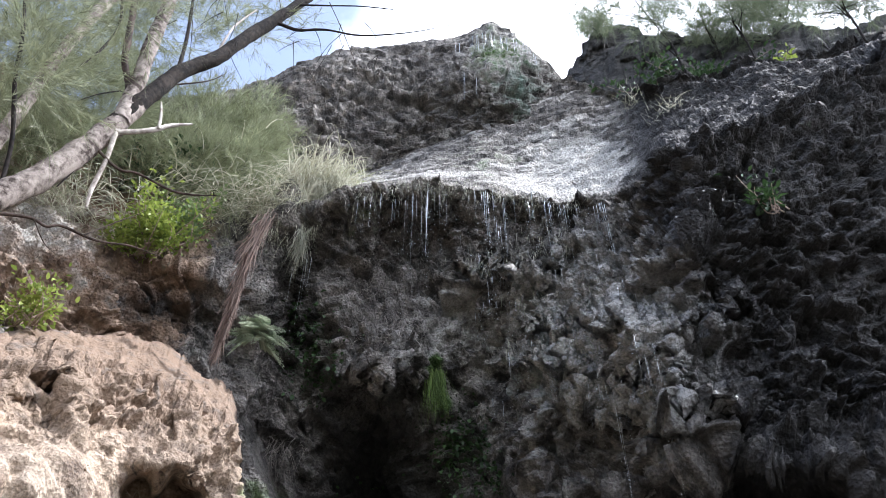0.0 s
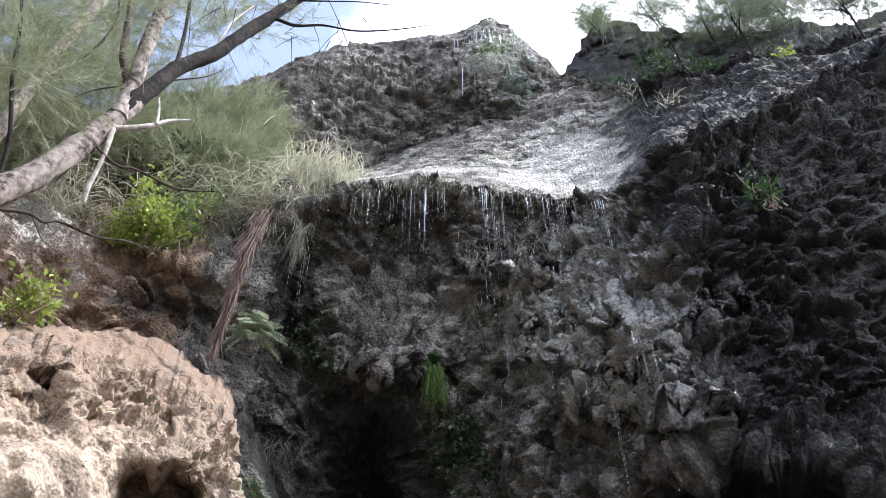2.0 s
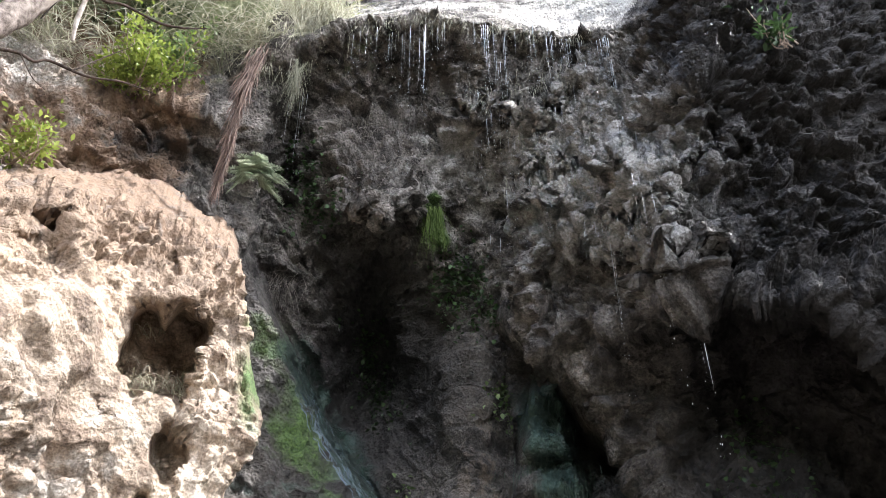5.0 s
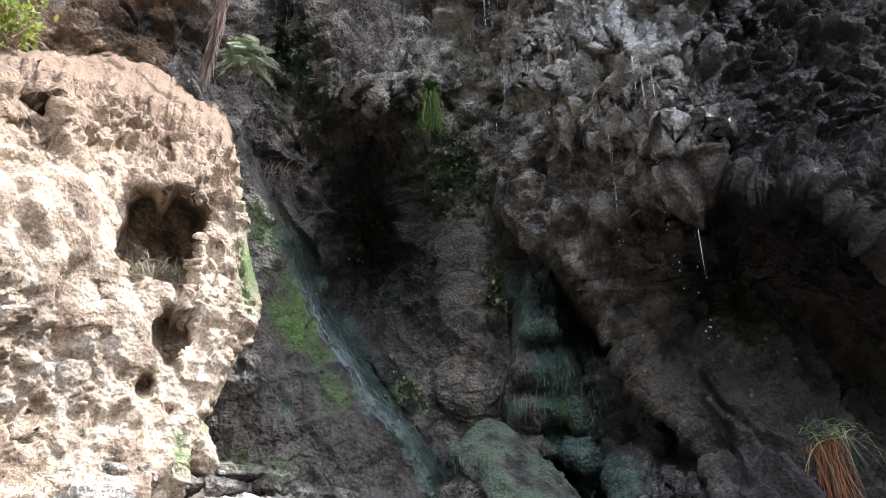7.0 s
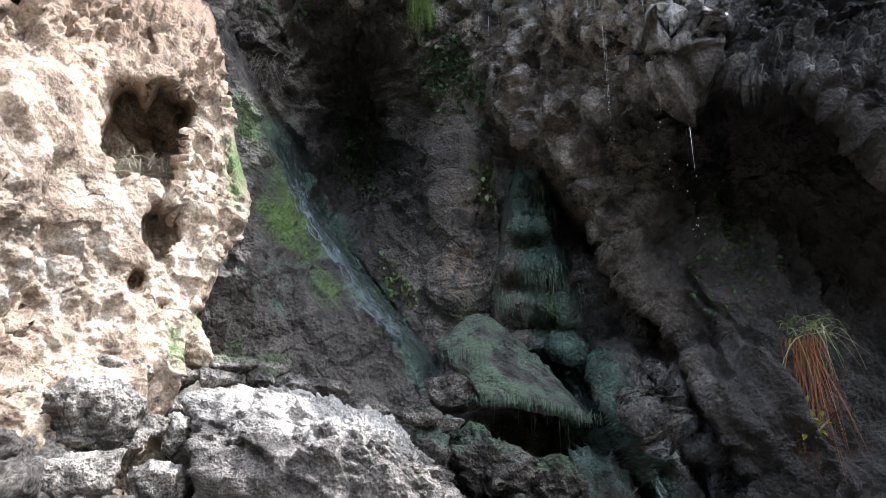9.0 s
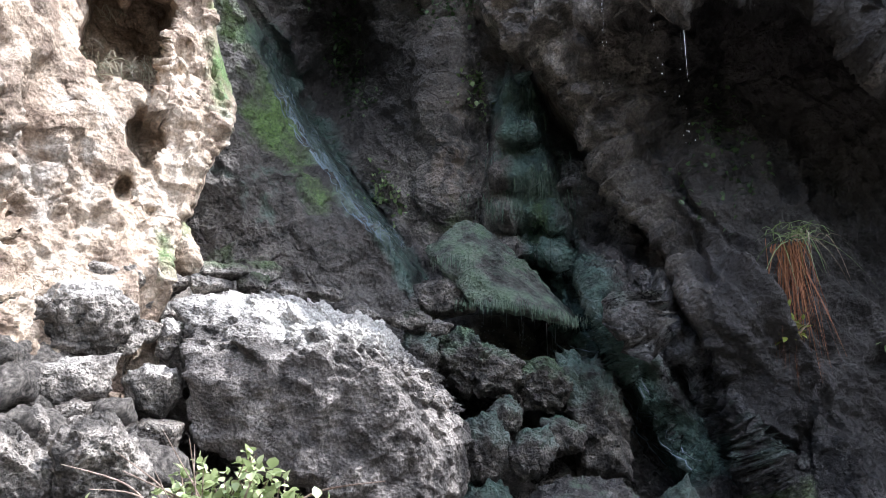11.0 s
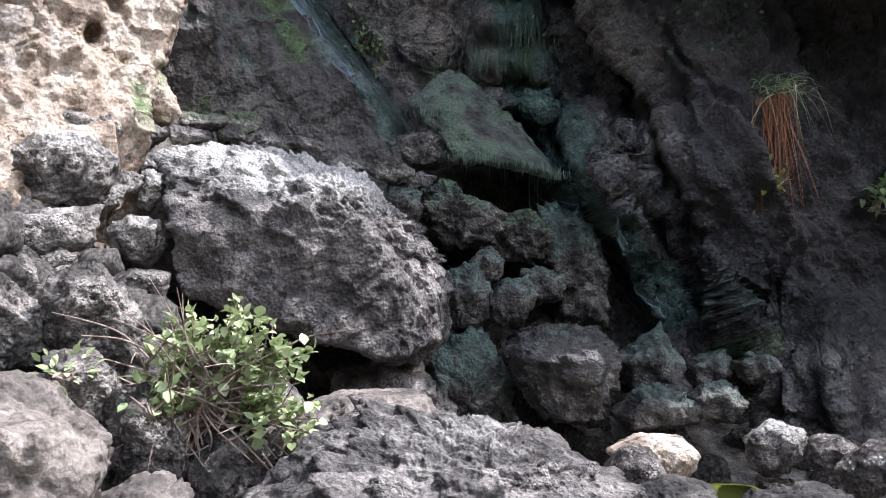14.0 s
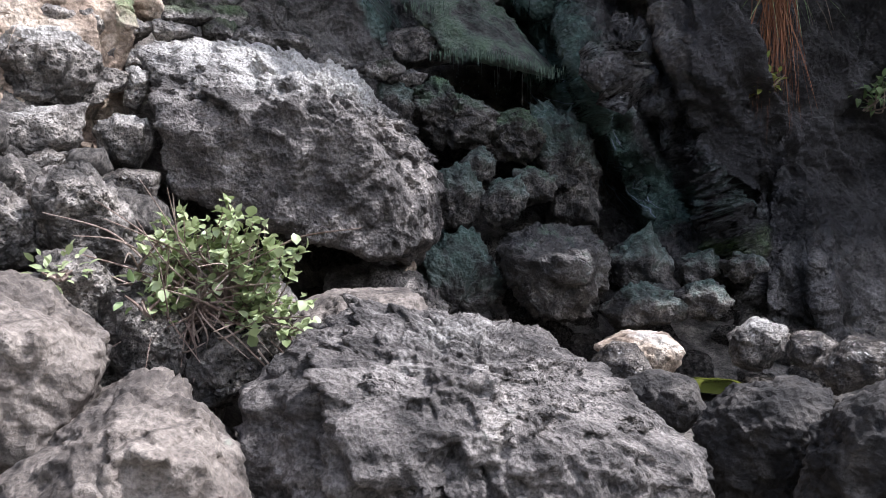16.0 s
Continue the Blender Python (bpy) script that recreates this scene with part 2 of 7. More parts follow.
def rock_material(name, dark, mid, pale, scale=1.0, bump_d=0.085, masks=True, rough=0.85, wet=0.0, grain=0.6, holes=0.8, blot=0.7, earth=(1.0, 1.0, 1.0)):
    """Weathered rock. Point attributes moss, algae, warm, pale and wet say where stains and green cover lie; pale also
    paints sunlight, and a darkening attribute paints shade.
    """
    m, n, l, bsdf = material(name)
    co = n.new("ShaderNodeTexCoord").outputs["Object"]
    big = noise_node(n, l, co, 0.9 * scale, 5)
    mid_n = noise_node(n, l, co, 4.2 * scale, 9, 0.6)
    fine = noise_node(n, l, co, 45.0 * scale, 6, 0.7)
    pits = []
    vor = n.new("ShaderNodeTexVoronoi")
    vor.inputs["Scale"].default_value = 28.0 * scale
    l.new(co, vor.inputs["Vector"])
    col = ramp_node(n, l, mid_n, [(0.37, dark), (0.5, mid), (0.66, pale)])
    tone = ramp_node(n, l, big, [(0.3, (0.55, 0.52, 0.5)), (0.7, (1.2, 1.15, 1.08))])
    col = mix_node(n, l, 1.0, col, tone, "MULTIPLY")
    speck = ramp_node(n, l, fine, [(0.38, (0.3, 0.3, 0.3)), (0.62, (1.65, 1.65, 1.65))])
    col = mix_node(n, l, grain, col, speck, "MULTIPLY")
    patch = noise_node(n, l, co, 2.6 * scale, 5, 0.65)
    col = mix_node(n, l, blot, col, ramp_node(n, l, patch, [(0.35, (0.5, 0.49, 0.48)), (0.65, (1.35, 1.33, 1.3))]), "MULTIPLY")
    run = n.new("ShaderNodeMapping")
    run.inputs["Scale"].default_value = (5.0, 5.0, 0.7)
    l.new(co, run.inputs["Vector"])
    streaks = noise_node(n, l, run.outputs["Vector"], 1.0 * scale, 5, 0.6)      # stains drawn downwards by water
    col = mix_node(n, l, 0.8 * blot, col, ramp_node(n, l, streaks, [(0.36, (0.55, 0.53, 0.52)), (0.64, (1.3, 1.29, 1.27))]), "MULTIPLY")
    bent = n.new("ShaderNodeTexNoise")
    bent.inputs["Scale"].default_value, bent.inputs["Detail"].default_value = 2.2 * scale, 4.0
    l.new(co, bent.inputs["Vector"])
    warp = n.new("ShaderNodeVectorMath")
    warp.operation = "MULTIPLY_ADD"
    warp.inputs[1].default_value = (0.5 / scale, 0.5 / scale, 0.5 / scale)
    l.new(bent.outputs["Color"], warp.inputs[0])
    l.new(co, warp.inputs[2])
    crk = n.new("ShaderNodeTexVoronoi")
    crk.feature = "DISTANCE_TO_EDGE"
    crk.inputs["Scale"].default_value = 1.9 * scale
    l.new(warp.outputs["Vector"], crk.inputs["Vector"])
    crack = math_node(n, l, "SUBTRACT", 1.0, math_node(n, l, "MULTIPLY", crk.outputs["Distance"], 26.0, True), True)
    crack = math_node(n, l, "MULTIPLY", crack, math_node(n, l, "MULTIPLY", math_node(n, l, "MULTIPLY", math_node(n, l, "SUBTRACT", big, 0.46), 6.0, True), 0.7))
    col = mix_node(n, l, crack, col, mix_node(n, l, 1.0, col, (0.3, 0.29, 0.28), "MULTIPLY"))
    pits.append(crack)
    zone = math_node(n, l, "MULTIPLY", math_node(n, l, "SUBTRACT", noise_node(n, l, co, 1.5 * scale, 3, 0.55), 0.42), 5.5, True)
    for cell, deep in ((17.0 * scale, 0.42), (48.0 * scale, 0.5)):      # dark open vesicles of two sizes, in patches
        ves = n.new("ShaderNodeTexVoronoi")
        ves.inputs["Scale"].default_value = cell
        l.new(co, ves.inputs["Vector"])
        lim = math_node(n, l, "MULTIPLY", zone, math_node(n, l, "ADD", math_node(n, l, "MULTIPLY", patch, 0.6), 0.04))
        fac = math_node(n, l, "MULTIPLY", math_node(n, l, "MULTIPLY", math_node(n, l, "SUBTRACT", lim, ves.outputs["Distance"]), 7.0, True), holes)
        col = mix_node(n, l, fac, col, mix_node(n, l, 1.0, col, (deep, deep, deep), "MULTIPLY"))
        pits.append(fac)
    rough_v = rough
    if masks:
        def mask(key, sharp=1.0):
            a = n.new("ShaderNodeAttribute")
            a.attribute_name = key
            broke = math_node(n, l, "ADD", a.outputs["Fac"], math_node(n, l, "MULTIPLY", math_node(n, l, "SUBTRACT", mid_n, 0.5), 1.6))
            return math_node(n, l, "MULTIPLY", math_node(n, l, "SUBTRACT", broke, 0.3), 2.2 * sharp, True)
        col = mix_node(n, l, mask("warm"), col, ramp_node(n, l, mid_n, [(p_, tuple(c_ * e_ for c_, e_ in zip(tone_, earth))) for p_, tone_ in
                       ((0.3, (0.085, 0.052, 0.033)), (0.5, (0.27, 0.183, 0.125)), (0.7, (0.43, 0.33, 0.25)))]))
        # pale tone: lighter rock and crust, with some sunlight painted in
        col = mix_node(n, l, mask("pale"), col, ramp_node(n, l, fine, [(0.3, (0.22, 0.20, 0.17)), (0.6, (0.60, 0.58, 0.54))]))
        # this darkening holds painted shade as well as truly dark rock
        col = mix_node(n, l, mask("shade_and_dark_rock"), col, ramp_node(n, l, mid_n, [(0.3, (0.012, 0.011, 0.011)), (0.55, (0.05, 0.046, 0.044)), (0.75, (0.11, 0.105, 0.10))]))
        col = mix_node(n, l, mask("algae"), col, ramp_node(n, l, mid_n, [(0.3, (0.028, 0.062, 0.05)), (0.55, (0.10, 0.165, 0.13)), (0.75, (0.26, 0.33, 0.29))]))
        col = mix_node(n, l, mask("moss"), col, ramp_node(n, l, fine, [(0.3, (0.025, 0.05, 0.014)), (0.6, (0.10, 0.17, 0.045)), (0.8, (0.2, 0.28, 0.08))]))
        wm = mask("wet")
        col = mix_node(n, l, wm, col, mix_node(n, l, 1.0, col, (0.62, 0.64, 0.68), "MULTIPLY"))
        rr = n.new("ShaderNodeMapRange")
        rr.inputs["To Min"].default_value, rr.inputs["To Max"].default_value = rough, 0.27
        l.new(wm, rr.inputs["Value"])
        rough_v = rr.outputs["Result"]
    elif wet:
        rough_v = rough - wet
    l.new(col, bsdf.inputs["Base Color"])
    if isinstance(rough_v, float):
        bsdf.inputs["Roughness"].default_value = rough_v
    else:
        l.new(rough_v, bsdf.inputs["Roughness"])
    h = math_node(n, l, "ADD", math_node(n, l, "MULTIPLY", mid_n, 1.0), math_node(n, l, "MULTIPLY", fine, 0.32))
    h = math_node(n, l, "ADD", h, math_node(n, l, "MULTIPLY", vor.outputs["Distance"], 0.3))
    for fac in pits:
        h = math_node(n, l, "SUBTRACT", h, math_node(n, l, "MULTIPLY", fac, 0.35))
    b = n.new("ShaderNodeBump")
    b.inputs["Distance"].default_value, b.inputs["Strength"].default_value = bump_d, 1.0
    l.new(h, b.inputs["Height"])
    l.new(b.outputs["Normal"], bsdf.inputs["Normal"])
    return m


def leaf_material(name, a, b, rough=0.5, through=0.35, grain=9.0, clump=0.5):
    m, n, l, bsdf = material(name)
    geo = n.new("ShaderNodeNewGeometry")
    co = n.new("ShaderNodeTexCoord").outputs["Object"]
    patch = noise_node(n, l, co, grain, 3)
    fac = math_node(n, l, "ADD", math_node(n, l, "MULTIPLY", geo.outputs["Random Per Island"], 1.1 - clump), math_node(n, l, "MULTIPLY", patch, clump))
    col = ramp_node(n, l, fac, [(0.2, a), (0.8, b)])
    l.new(col, bsdf.inputs["Base Color"])
    bsdf.inputs["Roughness"].default_value = rough
    tr = n.new("ShaderNodeBsdfTranslucent")
    l.new(col, tr.inputs["Color"])
    mx = n.new("ShaderNodeMixShader")
    mx.inputs["Fac"].default_value = through
    l.new(bsdf.outputs["BSDF"], mx.inputs[1])
    l.new(tr.outputs["BSDF"], mx.inputs[2])
    l.new(mx.outputs["Shader"], n["Material Output"].inputs["Surface"])
    return m


def bark_material(name, dark, pale, scale=14.0):
    m, n, l, bsdf = material(name)
    co = n.new("ShaderNodeTexCoord").outputs["Object"]
    a = noise_node(n, l, co, scale, 8, 0.7)
    b2 = noise_node(n, l, co, scale * 0.22, 4)
    fac = math_node(n, l, "ADD", math_node(n, l, "MULTIPLY", a, 0.55), math_node(n, l, "MULTIPLY", b2, 0.45))
    l.new(ramp_node(n, l, fac, [(0.42, dark), (0.58, pale)]), bsdf.inputs["Base Color"])
    bsdf.inputs["Roughness"].default_value = 0.9
    bsdf.inputs["Specular IOR Level"].default_value = 0.2
    bp = n.new("ShaderNodeBump")
    bp.inputs["Distance"].default_value = 0.02
    l.new(a, bp.inputs["Height"])
    l.new(bp.outputs["Normal"], bsdf.inputs["Normal"])
    return m


def water_material(name, tint, rough=0.06, clear=0.75):
    m, n, l, bsdf = material(name)
    bsdf.inputs["Base Color"].default_value = (*tint, 1)
    bsdf.inputs["Roughness"].default_value = rough
    bsdf.inputs["IOR"].default_value = 1.33
    bsdf.inputs["Transmission Weight"].default_value = clear
    co = n.new("ShaderNodeTexCoord").outputs["Object"]
    bp = n.new("ShaderNodeBump")
    bp.inputs["Distance"].default_value = 0.01
    l.new(noise_node(n, l, co, 14.0, 3), bp.inputs["Height"])
    l.new(bp.outputs["Normal"], bsdf.inputs["Normal"])
    return m


CLIFF = rock_material("cliff_rock", (0.053, 0.051, 0.05), (0.178, 0.171, 0.165), (0.35, 0.341, 0.332))
SPIRE = rock_material("tufa_rock", (0.23, 0.175, 0.135), (0.45, 0.375, 0.30), (0.70, 0.64, 0.56), 1.2, 0.035, holes=0.35, grain=0.5, blot=0.45, earth=(0.78, 0.71, 0.63))
BOULDER = rock_material("boulder_rock", (0.07, 0.067, 0.066), (0.185, 0.177, 0.175), (0.34, 0.328, 0.32), 1.7, 0.055, grain=0.65)
PALEROCK = rock_material("pale_rubble_rock", (0.072, 0.069, 0.065), (0.205, 0.196, 0.187), (0.39, 0.375, 0.358), 1.7, 0.05, grain=0.65)
BROWNROCK = rock_material("brown_boulder_rock", (0.085, 0.075, 0.068), (0.165, 0.147, 0.133), (0.27, 0.247, 0.225), 1.5, 0.02, grain=0.5, holes=0.12, blot=0.3)
WETROCK = rock_material("wet_stream_rock", (0.042, 0.040, 0.039), (0.13, 0.124, 0.117), (0.28, 0.27, 0.257), 1.7, 0.045, grain=0.5, holes=0.5)
# darker, duller copy of DARKROCK with shade put into its colour
SHADEROCK = rock_material("shaded_dark_rock", (0.018, 0.017, 0.0165), (0.05, 0.047, 0.045), (0.11, 0.105, 0.10), 1.5, 0.03, False, 0.85, grain=0.5, holes=0.2)
DARKROCK = rock_material("wet_dark_rock", (0.03, 0.028, 0.027), (0.105, 0.098, 0.092), (0.25, 0.24, 0.23), 1.7, 0.035, False, 0.8, 0.56)
SOIL = rock_material("gravel_soil", (0.05, 0.048, 0.044), (0.14, 0.133, 0.124), (0.25, 0.238, 0.222), 2.0, 0.02, False, 0.95)
SCRUB = rock_material("unseen_slope_scrub", (0.015, 0.022, 0.008), (0.045, 0.06, 0.022), (0.09, 0.11, 0.045), 0.6, 0.1, False, 0.95)
NEEDLE = leaf_material("needle_green", (0.02, 0.034, 0.012), (0.42, 0.45, 0.27), 0.6, 0.3, 3.5, 0.75)
NEEDLE_FAR = leaf_material("needle_grey_green", (0.08, 0.105, 0.055), (0.30, 0.34, 0.22), 0.6, 0.35, 1.5)
GRASS = leaf_material("pale_grass", (0.30, 0.30, 0.19), (0.66, 0.64, 0.52), 0.6, 0.3, 4.0)
GREYGRASS = leaf_material("grey_dry_grass", (0.12, 0.10, 0.085), (0.33, 0.30, 0.265), 0.8, 0.15, 5.0)
TEALMOSS = leaf_material("wet_green_moss", (0.025, 0.05, 0.035), (0.13, 0.19, 0.13), 0.5, 0.2, 6.0)
FRINGE = leaf_material("pale_moss_fringe", (0.20, 0.21, 0.13), (0.52, 0.51, 0.42), 0.7, 0.2, 6.0)
STRAW = leaf_material("dry_straw", (0.24, 0.17, 0.12), (0.46, 0.38, 0.30), 0.8, 0.15, 5.0)
RUST = leaf_material("rust_grass", (0.12, 0.04, 0.018), (0.36, 0.16, 0.075), 0.7, 0.2, 5.0)
LEAF = leaf_material("bright_leaf", (0.12, 0.18, 0.03), (0.36, 0.43, 0.10), 0.45, 0.35)
LEAF_MID = leaf_material("mid_leaf", (0.09, 0.15, 0.05), (0.27, 0.36, 0.16), 0.4, 0.3)
LEAF_PALE = leaf_material("pale_leaf", (0.20, 0.26, 0.10), (0.50, 0.57, 0.32), 0.4, 0.3)
LEAF_DARK = leaf_material("dark_leaf", (0.02, 0.045, 0.015), (0.07, 0.13, 0.045), 0.45, 0.2)
FERN = leaf_material("fern_leaf", (0.28, 0.34, 0.22), (0.60, 0.66, 0.50), 0.5, 0.3)
ROOT = leaf_material("root_fibre", (0.045, 0.028, 0.022), (0.21, 0.14, 0.11), 0.85, 0.1, 5.0)
MOSSY = leaf_material("hanging_moss", (0.05, 0.09, 0.018), (0.17, 0.25, 0.06), 0.7, 0.25, 8.0)
FILM = water_material("water_film", (0.38, 0.48, 0.58), 0.10, 0.6)
BARK = bark_material("pale_bark", (0.05, 0.036, 0.03), (0.42, 0.36, 0.32))
# brown bark darkened to stand for the shade of the crown
BARK_SHADED = bark_material("shaded_limb_bark", (0.006, 0.0045, 0.004), (0.036, 0.027, 0.022), 18.0)
BARK_MID = bark_material("brown_bark", (0.025, 0.018, 0.015), (0.11, 0.082, 0.068), 22.0)
BARK_WHITE = bark_material("bleached_bark", (0.26, 0.22, 0.19), (0.60, 0.55, 0.50))
# this dark bark also holds crown shade in its colour
BARK_DARK = bark_material("dark_bark", (0.008, 0.006, 0.006), (0.032, 0.025, 0.022))
TWIG = bark_material("grey_twig", (0.18, 0.125, 0.10), (0.48, 0.38, 0.32), 30.0)
WATER = water_material("falling_water", (0.80, 0.86, 0.9), 0.15, 0.35)
POOL = water_material("pool_water", (0.09, 0.10, 0.02), 0.25, 0.0)
POOL.node_tree.nodes["Principled BSDF"].inputs["Specular IOR Level"].default_value = 0.15

# ---------------------------------------------------------------- the amphitheatre of rock
def lip_line(a):      # slope angle of the ledge's dripping lip
    return np.interp(a, [-17, -13, -9.8, -1.5, 5.2, 12, 16.7, 20, 25], [44.8, 46.1, 47.7, 48.7, 48.2, 46.8, 46.6, 47.2, 48.5])


def slab_line(a):     # foot of the upper cliff, and the rim further right
    return np.interp(a, [-40, -24, -17, -8.7, -4, 3, 9.7, 15.4, 22, 28, 35, 46, 62, 100],
                     [47, 48, 47, 49.0, 50.6, 52.4, 53.6, 54.4, 52.2, 52.2, 51.7, 48.7, 28, 16])


def ridge_line(e):    # right edge of the flowstone ramp
    return np.interp(e, [5, 8.7, 13.5, 17.8, 21.6, 26.8, 31], [1.2, 0.2, -4.0, -7.3, -9.9, -13.4, -16.0])


def buttress_line(e):  # left edge of the right-hand buttress
    return np.interp(e, [-12, -4.9, 3.7, 7.0, 10, 12.6, 15.2, 17.5, 20.7, 23.6, 26.6, 36], [25.5, 22.7, 20.2, 18.7, 17.9, 16.5, 14.8, 13.0, 10.3, 8.4, 5.4, 3.0])


def brow_line(a):     # lower edge of the overhanging right wall
    return np.interp(a, [4, 8.6, 12.5, 15.1, 18.2, 21.2, 24.2, 27.6, 30, 33, 40], [29, 27.6, 26.1, 26.7, 27.5, 28.2, 26.7, 26.2, 23.5, 20.5, 17])


def shelf(a, e, a0, e0, a1, e1, out, tall):
    """A jutting shelf: sharp lower edge from (a0, e0) to (a1, e1), dying away over `tall` degrees above it."""
    t = np.clip((a - a0) / (a1 - a0), 0, 1)
    line = e0 + (e1 - e0) * t + 0.5 * np.sin(a * 2.1 + e0) + 0.25 * np.sin(a * 5.3 + a0)
    s = e - line
    win = sm(-0.8, 0.5, a - a0) * (1 - sm(-0.5, 0.8, a - a1))
    return out * win * sm(-0.7, 0.25, s) * np.exp(-np.clip(s, 0, None) / tall)


SHELVES = [(1.0, 42.6, 5.6, 43.2, 0.28, 1.0), (6.0, 42.2, 12.0, 42.6, 0.3, 1.2), (6.6, 38.6, 13.0, 38.2, 0.35, 1.6), (12.6, 38.3, 16.8, 37.6, 0.5, 2.2),
           (5.4, 35.6, 10.0, 36.2, 0.3, 1.3), (9.5, 35.6, 15.0, 33.8, 0.38, 1.5), (15.5, 34.6, 20.0, 34.0, 0.42, 1.6), (11.0, 32.2, 16.0, 31.6, 0.3, 1.3),
           (16.5, 30.8, 24.0, 30.6, 0.38, 1.6), (-9.6, 34.6, -2.2, 34.8, 0.42, 2.2), (-7.0, 31.5, -2.6, 32.0, 0.25, 1.2), (20.0, 36.6, 27.0, 37.6, 0.25, 1.2)]


def cliff_depth(a, e):
    lip, top = lip_line(a), slab_line(a)
    back = np.interp(e, [-14, 0, 6, 12, 22, 30, 36, 42, 47], [6.9, 7.1, 7.3, 7.8, 8.2, 7.9, 7.5, 7.1, 6.7])
    right = np.interp(e, [-14, -6, 2, 10, 16, 21, 25, 29, 33, 40, 46, 52], [6.9, 6.9, 6.8, 6.6, 6.5, 6.4, 5.9, 5.35, 5.3, 5.7, 6.2, 6.9])
    side_low = 6.8 + 0.12 * (a - 37)                   # wall beyond view set back to let sun in, its brow stands further out
    side_high = np.minimum(np.interp(e, [27, 47], [5.45, 5.16]) / np.cos(np.radians(np.clip(a, 0, 60))), side_low + 1.0) + 0.09 * np.clip(e - 47, 0, 9)
    right = right + (side_low + (side_high - side_low) * sm(26, 37, e) - right) * sm(32.5, 37, a)
    upright = np.interp(e, [27, 40, 48], [5.32, 5.22, 5.16]) / np.cos(np.radians(np.clip(a, 0, 60)))      # the brow's wall stands plumb
    right = right + (upright - right) * sm(19, 26, a) * (1 - sm(35, 38, a)) * sm(24, 29, e) * (1 - sm(48, 50.5, e))
    d = back + (right - back) * sm(9, 25, a)
    d = d + sm(4, 8, a) * (1 - sm(16, 23, a)) * np.interp(e, [17, 22, 27, 32, 37, 43, 47], [0, -0.35, -0.8, -0.8, -0.5, -0.05, 0.2])
    # buttress edge with the dark gap on its left
    edge = a - buttress_line(e)
    low = 1 - sm(24, 33, e)
    d = d - 0.85 * sm(-0.8, 0.6, edge) * (1 - sm(4, 12, edge)) * low
    d = d + 0.8 * np.exp(-((edge + 1.6) / 1.3) ** 2) * (1 - sm(21, 26, e)) * sm(6, 10, e)
    # slanting slabs at the wall foot, each with a crack on its right
    for foot, wide, out in ((np.interp(e, [-6, -4, 0.7, 6.7, 10.3], [20.0, 18.8, 16.4, 14.2, 12.4]), 1.3, 0.75), (np.interp(e, [-6, -2.4, 3, 5], [23.6, 21.6, 18.4, 16.6]), 0.9, 0.45)):
        d = d - out * sm(-wide - 0.7, -wide, a - foot) * (1 - sm(wide - 0.2, wide + 0.25, a - foot)) * (1 - sm(7.5, 10.5, e)) * sm(-12, -7, e)
    d = d - 0.5 * sm(10, 13, a) * (1 - sm(21, 26, a)) * (1 - sm(5, 10, e))
    # the hollow below the overhanging brow
    brow = brow_line(a) - e
    d = d + 1.25 * sm(0.0, 2.0, brow) * (1 - 0.6 * sm(6, 22, brow)) * sm(12, 22, a) * (1 - 0.6 * sm(-2, -9, e))
    d = d - 0.35 * np.exp(-(np.clip(-brow, 0, None) / 2.5)) * sm(-1.0, 0.4, -brow) * sm(9, 14, a)
    # flowstone ramp
    ramp = 1 - sm(-1.0, 0.6, a - ridge_line(e))
    d = d * (1 - ramp) + np.interp(e, [0, 6, 14, 22, 30, 34], [5.9, 6.0, 6.25, 6.5, 6.7, 6.9]) * ramp
    # ribs and lumps of the back wall
    d = d - 0.6 * bump(a, e, 2.2, 19.5, 1.6, 6.5)
    half = np.interp(e, [8, 12, 16, 19, 22.5, 24], [2.6, 2.9, 2.4, 1.5, 0.8, 0.4])          # the dripping column, wider in tiers below
    col = np.interp(e, [8, 13, 17, 23], [8.6, 8.0, 7.6, 7.7]) - a
    d = d - (0.75 + 0.22 * np.sin(e * 2.1)) * (1 - sm(0.75, 1.15, np.abs(col) / half)) * (1 - sm(22, 24, e)) * sm(8, 10, e)
    d = d + 1.3 * bump(a, e, -5.5, 23.5, 4.4, 7)
    for sh in SHELVES:
        d = d - shelf(a, e, *sh)
    d = d - 0.6 * bump(a, e, -4.5, 35, 4.0, 3.6) - 0.45 * bump(a, e, 9.5, 33, 3.5, 3.0) - 0.45 * bump(a, e, 16, 36.5, 4.5, 1.8)
    d = d - 0.35 * bump(a, e, 5.5, 41.5, 4, 1.6) - 0.05 * bump(a, e, 14, 41, 5, 1.3) + 0.4 * bump(a, e, -3, 43, 6, 2.6)
    d = d + 0.7 * bump(a, e, -14, 40, 2.6, 5) - 0.3 * bump(a, e, 22, 41, 4, 2)
    # the left hillside of brown earth
    hill = (1 - sm(-19, -15.5, a)) * sm(31, 35, e)
    under = sm(-30, -25, a)
    bank = (1 - under) * np.interp(e, [30, 36, 38, 44, 52], [6.7, 6.75, 6.95, 7.9, 9.6]) + under * np.interp(e, [30, 34, 36.5, 38.3, 40, 44, 52], [6.9, 7.25, 7.35, 7.1, 6.9, 7.9, 9.6])
    d = d * (1 - hill) + bank * hill
    # the sloping slab above the lip
    over = np.clip(e - lip, 0, None) / np.maximum(top - lip, 0.5)
    d = d + np.clip(over, 0, 1) ** 0.85 * 3.0 * sm(-18, -10, a) * (1 - 0.55 * sm(18, 27, a)) - 0.18 * bump(e, a, lip, 2, 0.7, 16)
    return d


